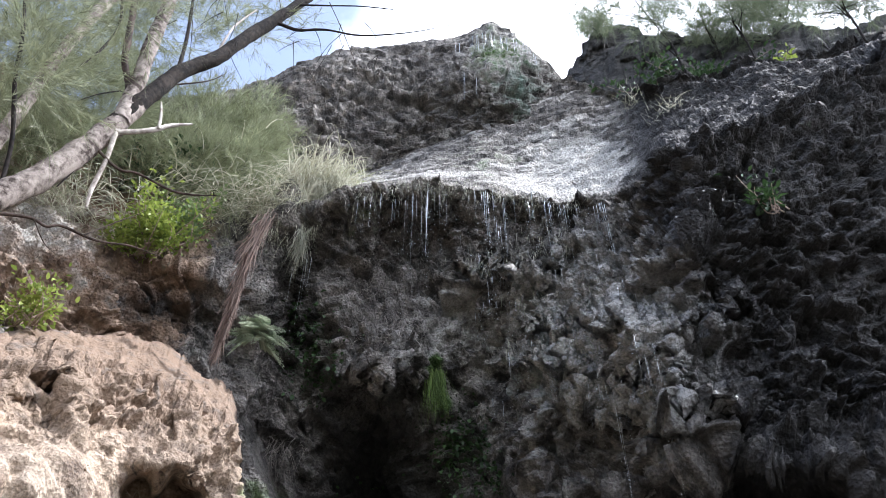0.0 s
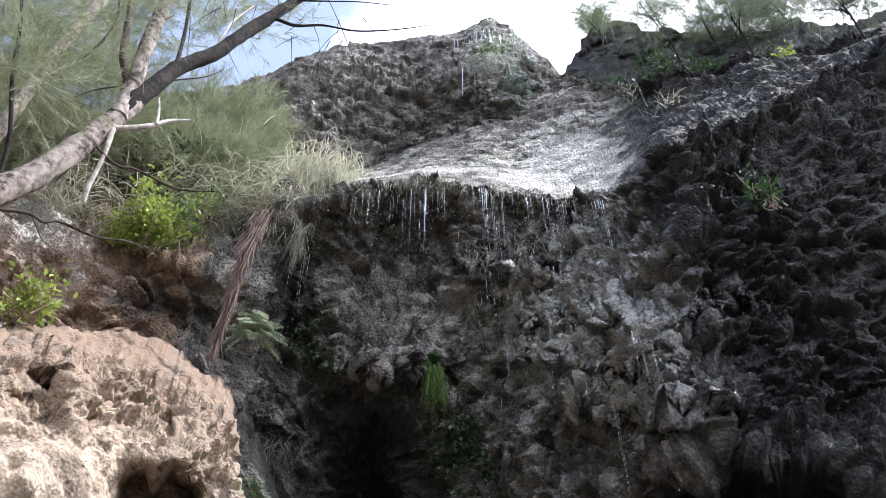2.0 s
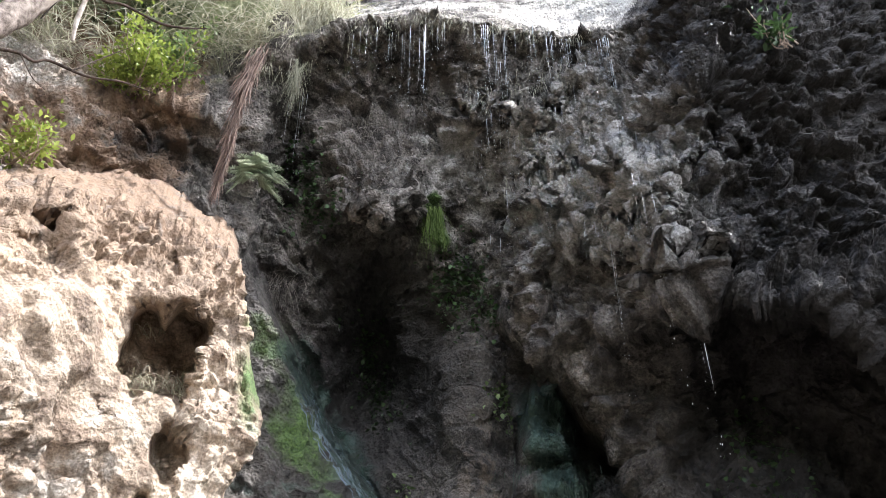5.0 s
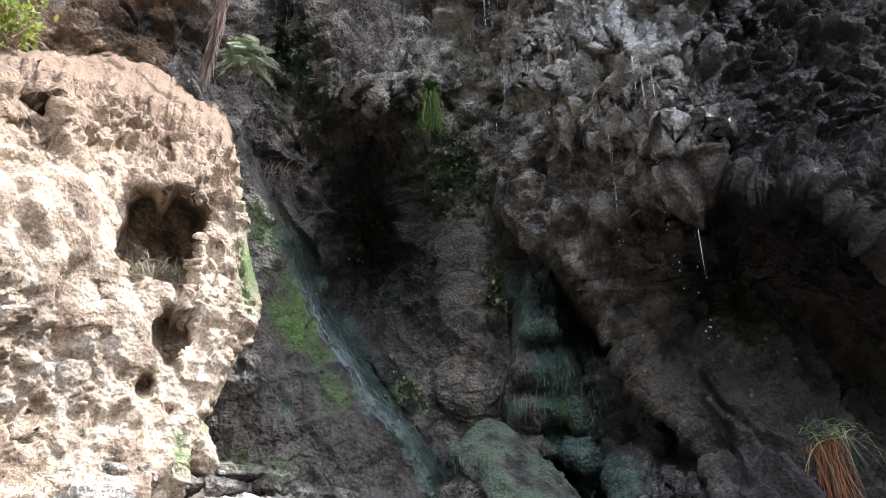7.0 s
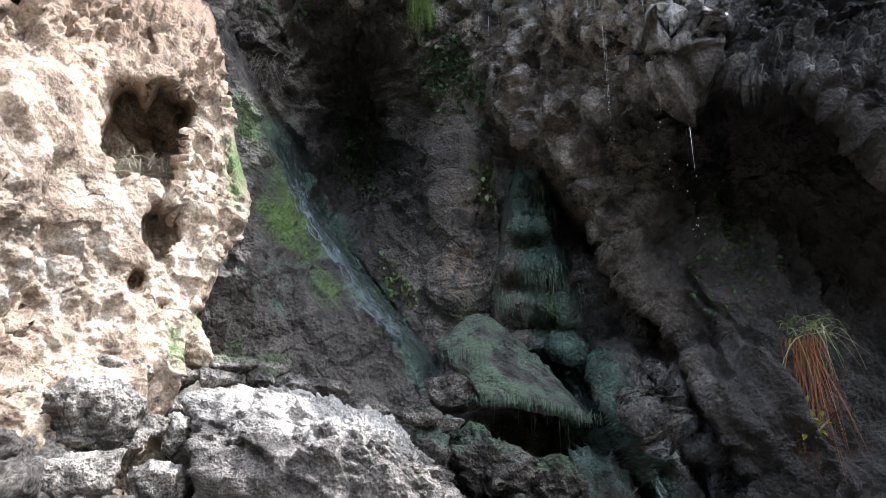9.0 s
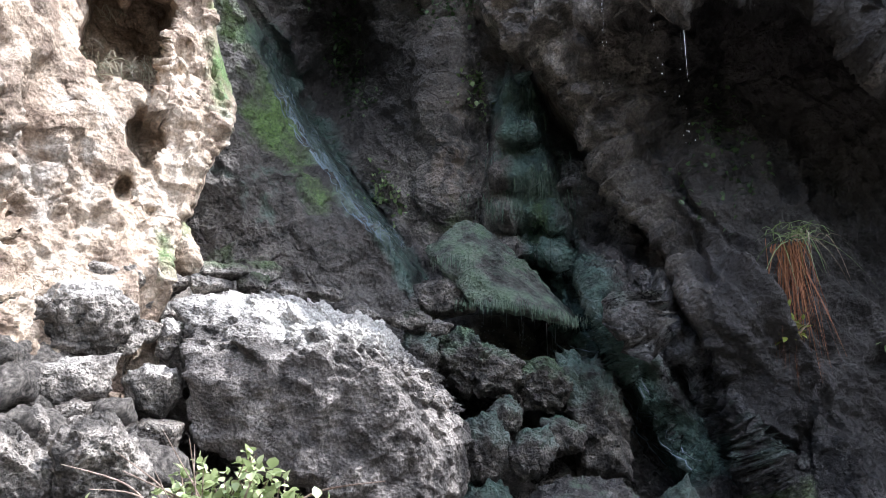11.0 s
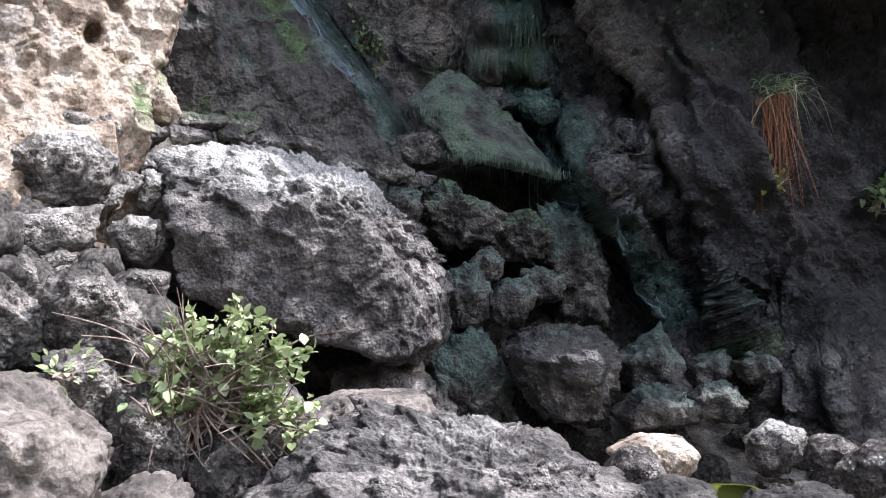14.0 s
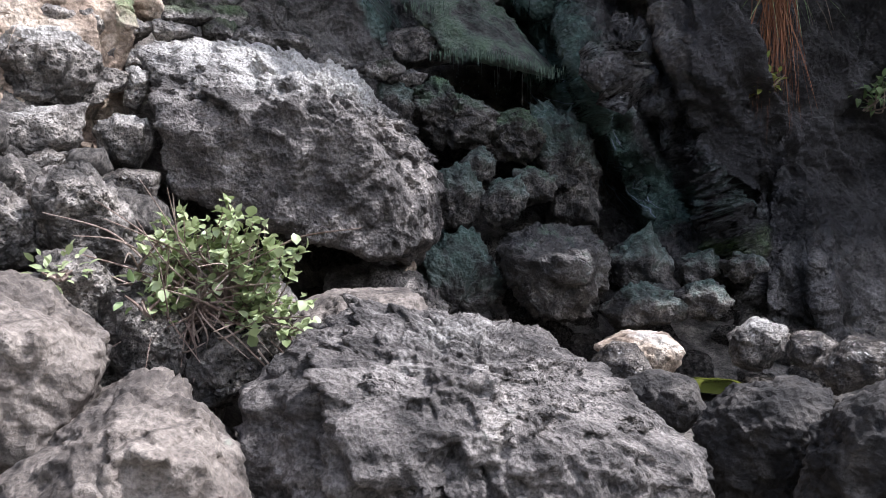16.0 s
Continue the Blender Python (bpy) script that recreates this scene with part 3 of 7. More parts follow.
az = np.concatenate([np.linspace(-100, -40, 40)[:-1], np.linspace(-40, -31, 70)[:-1], np.linspace(-31, 33, 740)[:-1],
                     np.linspace(33, 46, 90)[:-1], np.linspace(46, 110, 45)])
lipe = np.minimum(lip_line(az), slab_line(az) - 1.5) - 1.2
E = np.concatenate([-15.0 + (lipe[:, None] + 15.0) * np.linspace(0, 1, 540)[None, :-1],
                    lipe[:, None] + (slab_line(az) + 0.6 - lipe)[:, None] * np.linspace(0, 1, 170)[None, :]], 1)
A = np.repeat(az[:, None], E.shape[1], 1)
D = cliff_depth(A, E)
base = spots(A, E, D)
q = base.reshape(-1, 3)
nrm = grid_normals(base)
rightness = sm(6, 20, A).ravel()
slant = np.stack([q[:, 0] * 0.6 - q[:, 2] * 0.8, q[:, 1], (q[:, 2] * 0.6 + q[:, 0] * 0.8) * 2.6], 1)
high = sm(26, 34, E).ravel()
lump = cells(q + 0.25 * fbm(q, 0.5, 2, 30)[:, None], 0.62, 5)
pits = cells(q * np.array([1, 1, 1.35]) + 0.1 * fbm(q, 0.3, 2, 31)[:, None], 0.30, 8)
wq = q + 0.10 * np.stack([fbm(q, 0.4, 2, 33), fbm(q, 0.4, 2, 34), fbm(q, 0.4, 2, 35)], 1)
lipm = (np.exp(-((E - lip_line(A)) / 1.6) ** 2) * sm(-17, -12, A) * (1 - sm(14, 20, A))).ravel()
big_q = np.stack([wq[:, 0] * 0.8 - wq[:, 2] * 0.35, wq[:, 1], (wq[:, 2] * 0.75 + wq[:, 0] * 0.5) * 0.9], 1)
wq2 = wq + 0.16 * np.stack([fbm(q, 0.28, 3, 36, 0.6), fbm(q, 0.28, 3, 37, 0.6), fbm(q, 0.28, 3, 38, 0.6)], 1)
cup_q = np.stack([wq2[:, 0] * 0.9 + wq2[:, 2] * 0.25, wq2[:, 1] * 0.9, (wq2[:, 2] - wq2[:, 0] * 0.25) * 1.7], 1)
cups = sm(0.28, 0.75, cells(cup_q, 0.50, 110))              # 0 in the cup's floor, 1 on the rim
cups_small = sm(0.2, 0.75, cells(cup_q + 7.7, 0.18, 111))
dimples = sm(0.2, 0.7, cells(wq, 0.10, 112))
cupped = (sm(2, 9, A) * (0.35 + 0.65 * sm(24, 29, E))).ravel()
back_wall = ((1 - sm(1, 6, A)) * sm(24, 30, E)).ravel()
leaning = np.stack([(q[:, 0] * 0.62 + q[:, 2] * 0.78) * 2.4, q[:, 1], q[:, 2] * 0.62 - q[:, 0] * 0.78], 1)
rel = (0.20 * fbm(q, 1.7, 3, 1) + (1 - high) * ((0.08 + 0.16 * rightness) * ridged(slant, 0.8, 4, 4) + 0.08 * rightness * ridged(slant + 3.1, 0.33, 3, 14))
       + cupped * (0.14 * (cups - 0.6) + 0.11 * (cups_small - 0.6) + 0.06 * (dimples - 0.6) + 0.10 * facets(big_q, 0.7, 101) + 0.09 * ridged(cup_q, 0.4, 4, 115) + 0.08 * facets(cup_q, 0.15, 116))
       + back_wall * (0.13 * ridged(leaning, 0.7, 4, 113) + 0.16 * facets(leaning, 0.6, 114) + 0.05 * (cups_small - 0.6))
       + 0.10 * (0.55 - lump) + (1 - 0.75 * lipm) * (1 - 0.75 * bump(A, E, 3.5, 16, 4.5, 8).ravel()) * (0.16 * facets(big_q, 0.85, 101) + 0.10 * facets(wq, 0.36, 102)) + 0.03 * facets(q, 0.10, 103)
       + 0.05 * ridged(q, 0.34, 2, 9))
rib_at = A + E / 2.3 + 1.2 * fbm(q, 1.2, 2, 45).reshape(A.shape)
ribs = (sm(-5, 0, A - buttress_line(E)) * (1 - sm(15, 24, E))).ravel()
rib_q = np.stack([rib_at.ravel() * 0.30, E.ravel() * 0.035, 0 * rib_at.ravel()], 1)
rel = rel * (1 - 0.55 * ribs) + ribs * (0.26 * ridged(rib_q, 1.0, 3, 46) + 0.05 * facets(wq, 0.2, 47))
rel = rel - (1 - 0.7 * ribs) * (0.06 + 0.14 * rightness) * np.clip(0.44 - pits, 0, 1) * 1.8
slabm = (sm(0.0, 0.5, E - lip_line(A)) * sm(-18, -10, A) * (1 - sm(19, 26, A))).ravel()
strata = np.stack([q[:, 0] * 0.95 + q[:, 2] * 0.3, q[:, 1], (q[:, 2] * 0.95 - q[:, 0] * 0.3) * 3.0], 1)
rel = rel * (1 - 0.88 * slabm) + slabm * (0.14 * ridged(strata, 0.75, 4, 21) + 0.10 * facets(strata, 0.42, 22) + 0.06 * facets(strata, 0.17, 23))
rampm = (1 - sm(-1.0, 0.6, A - ridge_line(E))).ravel() * (1 - sm(29, 33, E)).ravel()
rel = rel * (1 - 0.55 * rampm) + rampm * 0.05 * ridged(q * np.array([1, 1, 0.6]), 0.18, 3, 25)
eye_way = np.array([0, 0, EYE]) - base
facing = np.abs(np.sum(nrm * eye_way, -1)) / np.linalg.norm(eye_way, axis=-1)
rel = rel * (1 - 0.35 * (sm(29, 33, A) * sm(28, 33, E) * (1 - sm(46, 49, E))).ravel())
rel = rel * np.maximum(0.30 + 0.70 * sm(0.08, 0.42, facing).ravel(), 0.38 * sm(44, 47, E).ravel())
toward = np.sign(np.sum(nrm * -(base - np.array([0, 0, EYE])), -1, keepdims=True))
P = base + nrm * toward * rel.reshape(D.shape)[:, :, None]
P[:, :, 2] -= (0.22 * np.clip(rel + 0.05, 0, 0.4) * cupped).reshape(D.shape) * (1 - sm(44, 47, E))      # lumps sag over the cups below them
# the ground on top, running back from the rim
back_rows = []
for k in range(1, 9):
    r = P[:, -1].copy()
    out = np.stack([np.sin(np.radians(az)), np.cos(np.radians(az)), np.zeros_like(az)], 1)
    r = r + out * (0.9 * k) + np.array([0, 0, 0.10 * k])
    r[:, 2] += 0.12 * vnoise(r * 1.3, 40 + k) - 0.25
    back_rows.append(r[:, None])
full = np.concatenate([P] + back_rows, 1)


def pad(x):
    return np.concatenate([x, np.repeat(x[:, -1:], 8, 1)], 1)


def streak(a0, e0, a1, e1, w, seed):
    """A stain that runs along a line on the rock."""
    t = np.clip(((A - a0) * (a1 - a0) + (E - e0) * (e1 - e0)) / ((a1 - a0) ** 2 + (e1 - e0) ** 2), 0, 1)
    d = np.hypot(A - a0 - t * (a1 - a0), E - e0 - t * (e1 - e0))
    return np.exp(-(d / w) ** 2)


moss = (0.45 * streak(-13.8, 25.5, -10.4, 18.5, 2.0, 1) + 0.40 * streak(-11.2, 18.5, -7.2, 13.8, 1.8, 2) + 1.1 * streak(-0.3, 36, 0.1, 33, 0.7, 3)
        + 0.55 * bump(A, E, 9, 13, 1.6, 3) + 0.6 * bump(A, E, 24, -6.5, 2, 1.4) + 0.35 * bump(A, E, 5, 50, 7, 2.0)
        + 0.45 * bump(A, E, 3, 12, 2, 1.5) + 0.4 * bump(A, E, -12.5, 9.4, 2.6, 1.0) + 0.35 * bump(A, E, -9, 46, 3, 2) + 0.4 * bump(A, E, -26, 44, 8, 4))
algae = (0.7 * streak(-12.2, 24.5, 0.0, 8.2, 1.3, 4) + 1.15 * streak(7.6, 21, 9.6, 9, 1.7, 5) + 0.6 * streak(11, 8, 16, -1, 1.2, 5) + 0.45 * bump(A, E, -11, 14, 3, 3) + 0.30 * bump(A, E, 7, 34, 3.0, 3)
         + 0.22 * bump(A, E, 10, 39, 5, 5) + 0.5 * streak(12, 8, 19, -5, 2.2, 6) + 0.65 * bump(A, E, 20, -4, 4, 2.5) + 0.2 * bump(A, E, 16, 36, 3, 2))
warm = (
        0.42 * bump(A, E, 2.4, 18, 1.8, 5) + 0.45 * bump(A, E, -8.5, 28, 2.0, 2.5) + 0.9 * (1 - sm(-24, -20, A)) * sm(31, 35, E)
        + 0.35 * bump(A, E, -1, 45, 2, 2))
# sunlight painted pale on the slab and the left bank, elsewhere paler rock
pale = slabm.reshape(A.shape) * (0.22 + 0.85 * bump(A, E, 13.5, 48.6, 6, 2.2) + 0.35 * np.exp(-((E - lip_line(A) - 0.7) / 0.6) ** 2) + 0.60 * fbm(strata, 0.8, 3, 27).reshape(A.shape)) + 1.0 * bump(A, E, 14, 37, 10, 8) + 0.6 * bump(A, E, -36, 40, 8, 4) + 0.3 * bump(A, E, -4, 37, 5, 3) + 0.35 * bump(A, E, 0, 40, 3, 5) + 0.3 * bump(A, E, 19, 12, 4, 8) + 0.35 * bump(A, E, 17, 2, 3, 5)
wet = (0.3 * bump(A, E, 22, 37, 7, 7) + 0.40 * sm(3, 10, A) * (1 - 0.3 * sm(24, 30, A)) * (1 - sm(44, 47, E)) * sm(25, 31, E) + 0.3 * bump(A, E, -6, 38, 7, 6) + 0.8 * streak(-11.5, 24, 0.5, 8, 1.3, 7)
       + 0.8 * streak(8, 22, 10, 8, 2, 8) + 1.2 * streak(13, 4, 24, -9, 6, 9) + 0.5 * bump(A, E, -2, 44, 4, 3) + 0.3 * sm(17, 24, A) * (1 - sm(30, 36, E)))
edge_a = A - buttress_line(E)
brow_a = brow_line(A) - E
# shade of gap, hollow, brow and recesses painted in, besides darker rock
shade_and_dark_rock = (0.42 * rampm.reshape(A.shape) + 0.55 * np.exp(-((edge_a + 1.6) / 1.4) ** 2) * (1 - sm(22, 27, E)) * sm(6, 10, E)
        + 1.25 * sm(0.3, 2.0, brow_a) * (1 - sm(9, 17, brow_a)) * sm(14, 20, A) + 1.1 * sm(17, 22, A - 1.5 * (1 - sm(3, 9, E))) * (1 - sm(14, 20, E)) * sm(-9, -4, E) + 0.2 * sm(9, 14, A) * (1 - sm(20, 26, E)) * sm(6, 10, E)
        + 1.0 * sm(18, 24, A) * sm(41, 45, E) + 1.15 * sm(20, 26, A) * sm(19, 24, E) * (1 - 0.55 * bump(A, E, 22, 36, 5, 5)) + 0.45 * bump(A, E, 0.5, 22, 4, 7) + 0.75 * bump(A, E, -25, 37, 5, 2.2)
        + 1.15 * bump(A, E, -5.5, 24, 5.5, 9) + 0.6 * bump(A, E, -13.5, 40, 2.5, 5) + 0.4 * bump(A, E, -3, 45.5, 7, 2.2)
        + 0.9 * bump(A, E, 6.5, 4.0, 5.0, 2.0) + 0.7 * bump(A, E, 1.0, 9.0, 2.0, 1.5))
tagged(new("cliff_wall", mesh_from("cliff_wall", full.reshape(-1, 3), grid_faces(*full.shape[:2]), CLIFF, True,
               {"moss": pad(moss), "algae": pad(algae), "warm": pad(warm), "pale": pad(pale), "wet": pad(wet), "shade_and_dark_rock": pad(shade_and_dark_rock)})),
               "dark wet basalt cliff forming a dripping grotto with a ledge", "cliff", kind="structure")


# the upper cliff behind the slab
def sky_line(a):
    return np.interp(a, [-34, -23.5, -19.7, -13.4, -3.3, 3, 6.6, 9.0, 10.8, 13.5, 15.6, 17], [49, 53.0, 55.0, 57.3, 58.4, 59.0, 59.6, 59.0, 58.0, 56.2, 54.0, 52.5])


az2 = np.linspace(-34, 17, 420)
v2 = np.linspace(0, 1, 190)
A2 = np.repeat(az2[:, None], len(v2), 1)
foot = np.minimum(slab_line(A2) - 1.8, sky_line(A2) - 1.0)
E2 = foot + (sky_line(A2) - foot) * v2[None, :]
D2 = 9.6 + 0.25 * v2[None, :] + 0.6 * v2[None, :] ** 4 + 1.6 * sm(9, 17, A2) + 1.0 * (1 - sm(-24, -17, A2))
D2 = D2 - 0.5 * bump(A2, E2, 6, 56, 5, 3) + 0.4 * bump(A2, E2, -2, 52, 4, 2.5)
b2 = spots(A2, E2, D2)
q2 = b2.reshape(-1, 3)
calm = (1 - 0.75 * v2 ** 4)[None, :].repeat(len(az2), 0).ravel()
rim_calm = (1 - 0.85 * v2 ** 5)[None, :].repeat(len(az2), 0).ravel()
bands = np.stack([q2[:, 0], q2[:, 1], q2[:, 2] * 2.2], 1)
rel2 = (calm * 0.26 * facets(np.stack([q2[:, 0], q2[:, 1], q2[:, 2] * 1.5], 1), 1.0, 109) + calm * 0.12 * facets(q2 + 0.1 * fbm(q2, 0.4, 2, 57)[:, None], 0.7, 107) + rim_calm * (0.10 * facets(q2, 0.27, 108) + 0.26 * fbm(q2, 1.8, 3, 51) + 0.13 * ridged(bands, 0.8, 4, 54) + 0.05 * ridged(q2, 0.22, 2, 56))
        + calm * 0.12 * facets(bands, 0.4, 58) + 0.06 * calm * ridged(bands, 0.3, 3, 60) + 0.03 * fbm(q2, 0.12, 2, 59))
n2 = grid_normals(b2)
n2 = n2 * np.sign(np.sum(n2 * -(b2 - np.array([0, 0, EYE])), -1, keepdims=True))
P2 = b2 + n2 * rel2.reshape(A2.shape)[:, :, None]
rows2 = []
for k in range(1, 7):
    r = P2[:, -1].copy()
    out = np.stack([np.sin(np.radians(az2)), np.cos(np.radians(az2)), np.zeros_like(az2)], 1)
    r = r + out * (0.7 * k) + np.array([0, 0, 0.12 * k - 0.1])
    rows2.append(r[:, None])
F2 = np.concatenate([P2] + rows2, 1)


def pad2(x):
    return np.concatenate([x, np.repeat(x[:, -1:], 6, 1)], 1)


tagged(new("upper_cliff", mesh_from("upper_cliff", F2.reshape(-1, 3), grid_faces(*F2.shape[:2]), CLIFF, True,
               {"moss": pad2(0.65 * bump(A2, E2, 7, 57.5, 4, 2)), "algae": pad2(0.55 * bump(A2, E2, 9, 55, 4, 3)),
                "warm": pad2(0.22 * bump(A2, E2, -14, 54, 8, 3)), "pale": pad2(0.12 + 0.7 * bump(A2, E2, 8, 57, 5, 3)), "wet": pad2(0.4 * bump(A2, E2, 0, 53, 3, 4))})),
               "grey weathered upper cliff with trickling mossy corner", "cliff", kind="structure")

# dark hill behind the right-hand rim
az3, v3 = np.linspace(12, 62, 260), np.linspace(0, 1, 80)
A3 = np.repeat(az3[:, None], len(v3), 1)
top3 = np.interp(A3, [12, 15.8, 18, 21, 25, 32, 46, 75], [50, 55.8, 57.0, 57.3, 56.6, 54.8, 50.2, 45])
E3 = slab_line(A3) - 2.5 + (top3 - slab_line(A3) + 2.5) * v3[None, :]
D3 = 11.0 + 1.4 * v3[None, :] + 0.5 * ridged(spots(A3, E3, 11.0 + 0 * A3).reshape(-1, 3), 1.1, 4, 63).reshape(A3.shape)
b3 = spots(A3, E3, D3)
q3 = b3.reshape(-1, 3)
P3 = b3 + np.array([0, 0, 1.0]) * (0.35 * fbm(q3, 1.5, 4, 61) + 0.5 * facets(q3, 0.9, 67) + 0.2 * facets(q3, 0.35, 68) + 0.25 * ridged(q3, 0.9, 3, 66) * (1 - v3[None, :] * 0.5).repeat(len(az3), 0).ravel()).reshape(A3.shape)[:, :, None]
P3 = np.concatenate([P3] + [(P3[:, -1] + np.stack([np.sin(np.radians(az3)), np.cos(np.radians(az3)), 0.1 + 0 * az3], 1) * (1.2 * k))[:, None] for k in range(1, 6)], 1)
zero3 = np.zeros(P3.shape[:2])
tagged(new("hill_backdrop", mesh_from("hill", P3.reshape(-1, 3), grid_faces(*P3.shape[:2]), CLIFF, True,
       {k: zero3 + (1.5 if k == "shade_and_dark_rock" else 0.0) for k in ("moss", "algae", "warm", "pale", "wet", "shade_and_dark_rock")})), "dark rocky hilltop beyond the cliff rim", "hill", kind="structure")


# the pale sunlit tufa spire on the left
def spire_edge(e):
    return np.interp(e, [3, 8, 10.5, 14.3, 17.8, 22.7, 26.9, 29.5, 32.5, 33.5, 35], [-17.5, -17.2, -16.8, -16.0, -14.9, -13.0, -14.4, -15.4, -16.2, -16.6, -17])


us, vs = np.linspace(0, 1, 350), np.linspace(0, 1, 370)
e_top = 35.0
EV0 = np.repeat((-8.0 + (e_top + 8.0) * vs)[None, :], len(us), 0)
ev1 = np.stack([EV0.ravel() * 0.55, 0 * EV0.ravel(), 0 * EV0.ravel()], 1)
edge = spire_edge(EV0) + (0.35 * fbm(ev1, 0.6, 3, 92, 0.5)).reshape(EV0.shape)
U = np.repeat(us[:, None], len(vs), 1)
AV = edge - 46.0 * (1 - np.minimum(U / 0.93, 1.0)) ** 1.6
av1 = np.stack([AV.ravel() * 0.5, 0 * AV.ravel() + 5.0, 0 * AV.ravel()], 1)
top_e = np.interp(AV, [-62, -35, -31.7, -27.5, -23, -19.9, -16.4, -13], [31, 32.6, 34.0, 34.6, 34.8, 33.6, 32.0, 29.5]) + (0.7 * fbm(av1, 1.0, 4, 93, 0.6)).reshape(AV.shape)
EV = -8.0 + (top_e + 8.0) * vs[None, :]
DV = np.interp(EV, [-8, 2, 8, 16, 24, 30, 33, 35], [4.3, 4.6, 4.78, 5.05, 5.4, 5.7, 5.9, 6.3]) - 0.05 * np.clip(-AV - 18, 0, 30)
DV = DV + 0.8 * np.clip((vs[None, :] - 0.92) / 0.08, 0, 1) ** 2
DV = DV + (1.35 + 0.65 * sm(20, 26, EV)) * np.clip((U - 0.86) / 0.14, 0, 1) ** 2.2
wob = 0.22 * vnoise(np.stack([AV.ravel() * 0.9, EV.ravel() * 0.9, 0 * AV.ravel()], 1), 91).reshape(AV.shape)
hole = (0.75 * sm(0.36, 0.66, bump(AV, EV, -19.9, 23.4, 2.5, 3.6) + 0.85 * bump(AV, EV, -22.7, 23.4, 1.2, 3.0) + wob) + 0.42 * sm(0.25, 0.9, bump(AV, EV, -19.3, 17.2, 1.3, 2.2) + wob)
        + 0.2 * sm(0.25, 0.9, bump(AV, EV, -20.4, 13.8, 0.8, 1.3) + wob) + 0.3 * sm(0.35, 0.8, bump(AV, EV, -31, 30.3, 1.6, 0.9) + 2.2 * wob) + 0.12 * bump(AV, EV, -18.6, 12.2, 0.4, 0.4))
DV = DV + hole - 0.35 * bump(AV, EV, -21, 27.5, 3, 1.6) - 0.4 * bump(AV, EV, -30, 20, 5, 6) + 0.12 * bump(AV, EV, -25, 14, 3, 8)
bs = spots(AV, EV, DV)
qs = bs.reshape(-1, 3)
ns = grid_normals(bs)
ns = ns * np.sign(np.sum(ns * -(bs - np.array([0, 0, EYE])), -1, keepdims=True))
lumps = cells(qs * np.array([1, 1, 0.7]) + 0.12 * fbm(qs, 0.3, 2, 77)[:, None], 0.40, 71)
knobs = cells(qs, 0.085, 73)
rough_zone = 0.12 + 0.88 * sm(-0.1, 0.3, fbm(qs, 0.7, 3, 78))
upper_s = sm(24, 30, EV).ravel()
flutes = np.stack([qs[:, 0], qs[:, 1], qs[:, 2] * 0.35], 1)
rs = (0.20 * fbm(qs * np.array([1, 1, 0.7]), 0.9, 3, 74) + upper_s * (0.14 * facets(qs + 0.08 * fbm(qs, 0.3, 2, 83)[:, None], 0.5, 84) + 0.07 * facets(qs, 0.22, 85) + 0.06 * facets(qs, 0.11, 87) + 0.05 * (0.5 - knobs)) + 0.12 * (0.5 - lumps)
      - 0.10 * sm(0.0, 0.25, fbm(qs * np.array([1, 1, 0.5]), 0.35, 3, 82) - 0.2) + 0.06 * fbm(flutes, 0.22, 3, 86)
      + rough_zone * (0.055 * (0.5 - knobs) + 0.05 * facets(qs, 0.16, 105) + 0.025 * facets(qs, 0.06, 106))
      + 0.035 * facets(qs + 0.06 * fbm(qs, 0.2, 2, 79)[:, None], 0.42, 104) + 0.03 * ridged(qs * np.array([1, 1, 0.8]), 0.25, 3, 75) + 0.010 * fbm(qs, 0.045, 2, 76))
rs = rs * (1 - 0.6 * np.clip(hole, 0, 1).ravel())
eye_s = np.array([0, 0, EYE]) - bs
rs = rs * (0.12 + 0.88 * sm(0.08, 0.42, np.abs(np.sum(ns * eye_s, -1)) / np.linalg.norm(eye_s, axis=-1)).ravel())
PS = bs + ns * rs.reshape(U.shape)[:, :, None]
topr = [(PS[:, -1] + np.array([-0.1, 0.35, 0.02]) * k)[:, None] for k in range(1, 6)]
FS = np.concatenate([PS] + topr, 1)
FS = np.concatenate([FS[:1] + np.array([-0.5, 0.75, 0.0]) * k for k in (6, 5, 4, 3, 2, 1)] + [FS], 0)      # its far flank runs back into the hillside


def pad5(x):
    x = np.concatenate([x, np.repeat(x[:, -1:], 5, 1)], 1)
    return np.concatenate([np.repeat(x[:1], 6, 0), x], 0)


tagged(new("rock_spire", mesh_from("rock_spire", FS.reshape(-1, 3), grid_faces(*FS.shape[:2]), SPIRE, True,
       {"moss": pad5(0.75 * bump(AV, EV, -14.2, 22, 1.3, 4) + 0.4 * bump(AV, EV, -15.5, 27, 1, 2) + 0.6 * bump(AV, EV, -17.6, 9.5, 0.8, 2.0)), "algae": pad5(0.35 * bump(AV, EV, -13.8, 22, 1.3, 3.5)),
        "warm": pad5(0.12 + 0.6 * sm(17, 36, EV)), "pale": pad5(0.05 + 0.35 * bump(AV, EV, -27, 16, 7, 6) - 0.5 * sm(20, 32, EV)), "wet": pad5(0.5 * bump(AV, EV, -14, 18, 1.5, 4)), "shade_and_dark_rock": pad5(0.36 * sm(22, 32, EV))})),
       "sunlit orange-white tufa outcrop full of knobs and hollows", "rock outcrop", kind="structure")


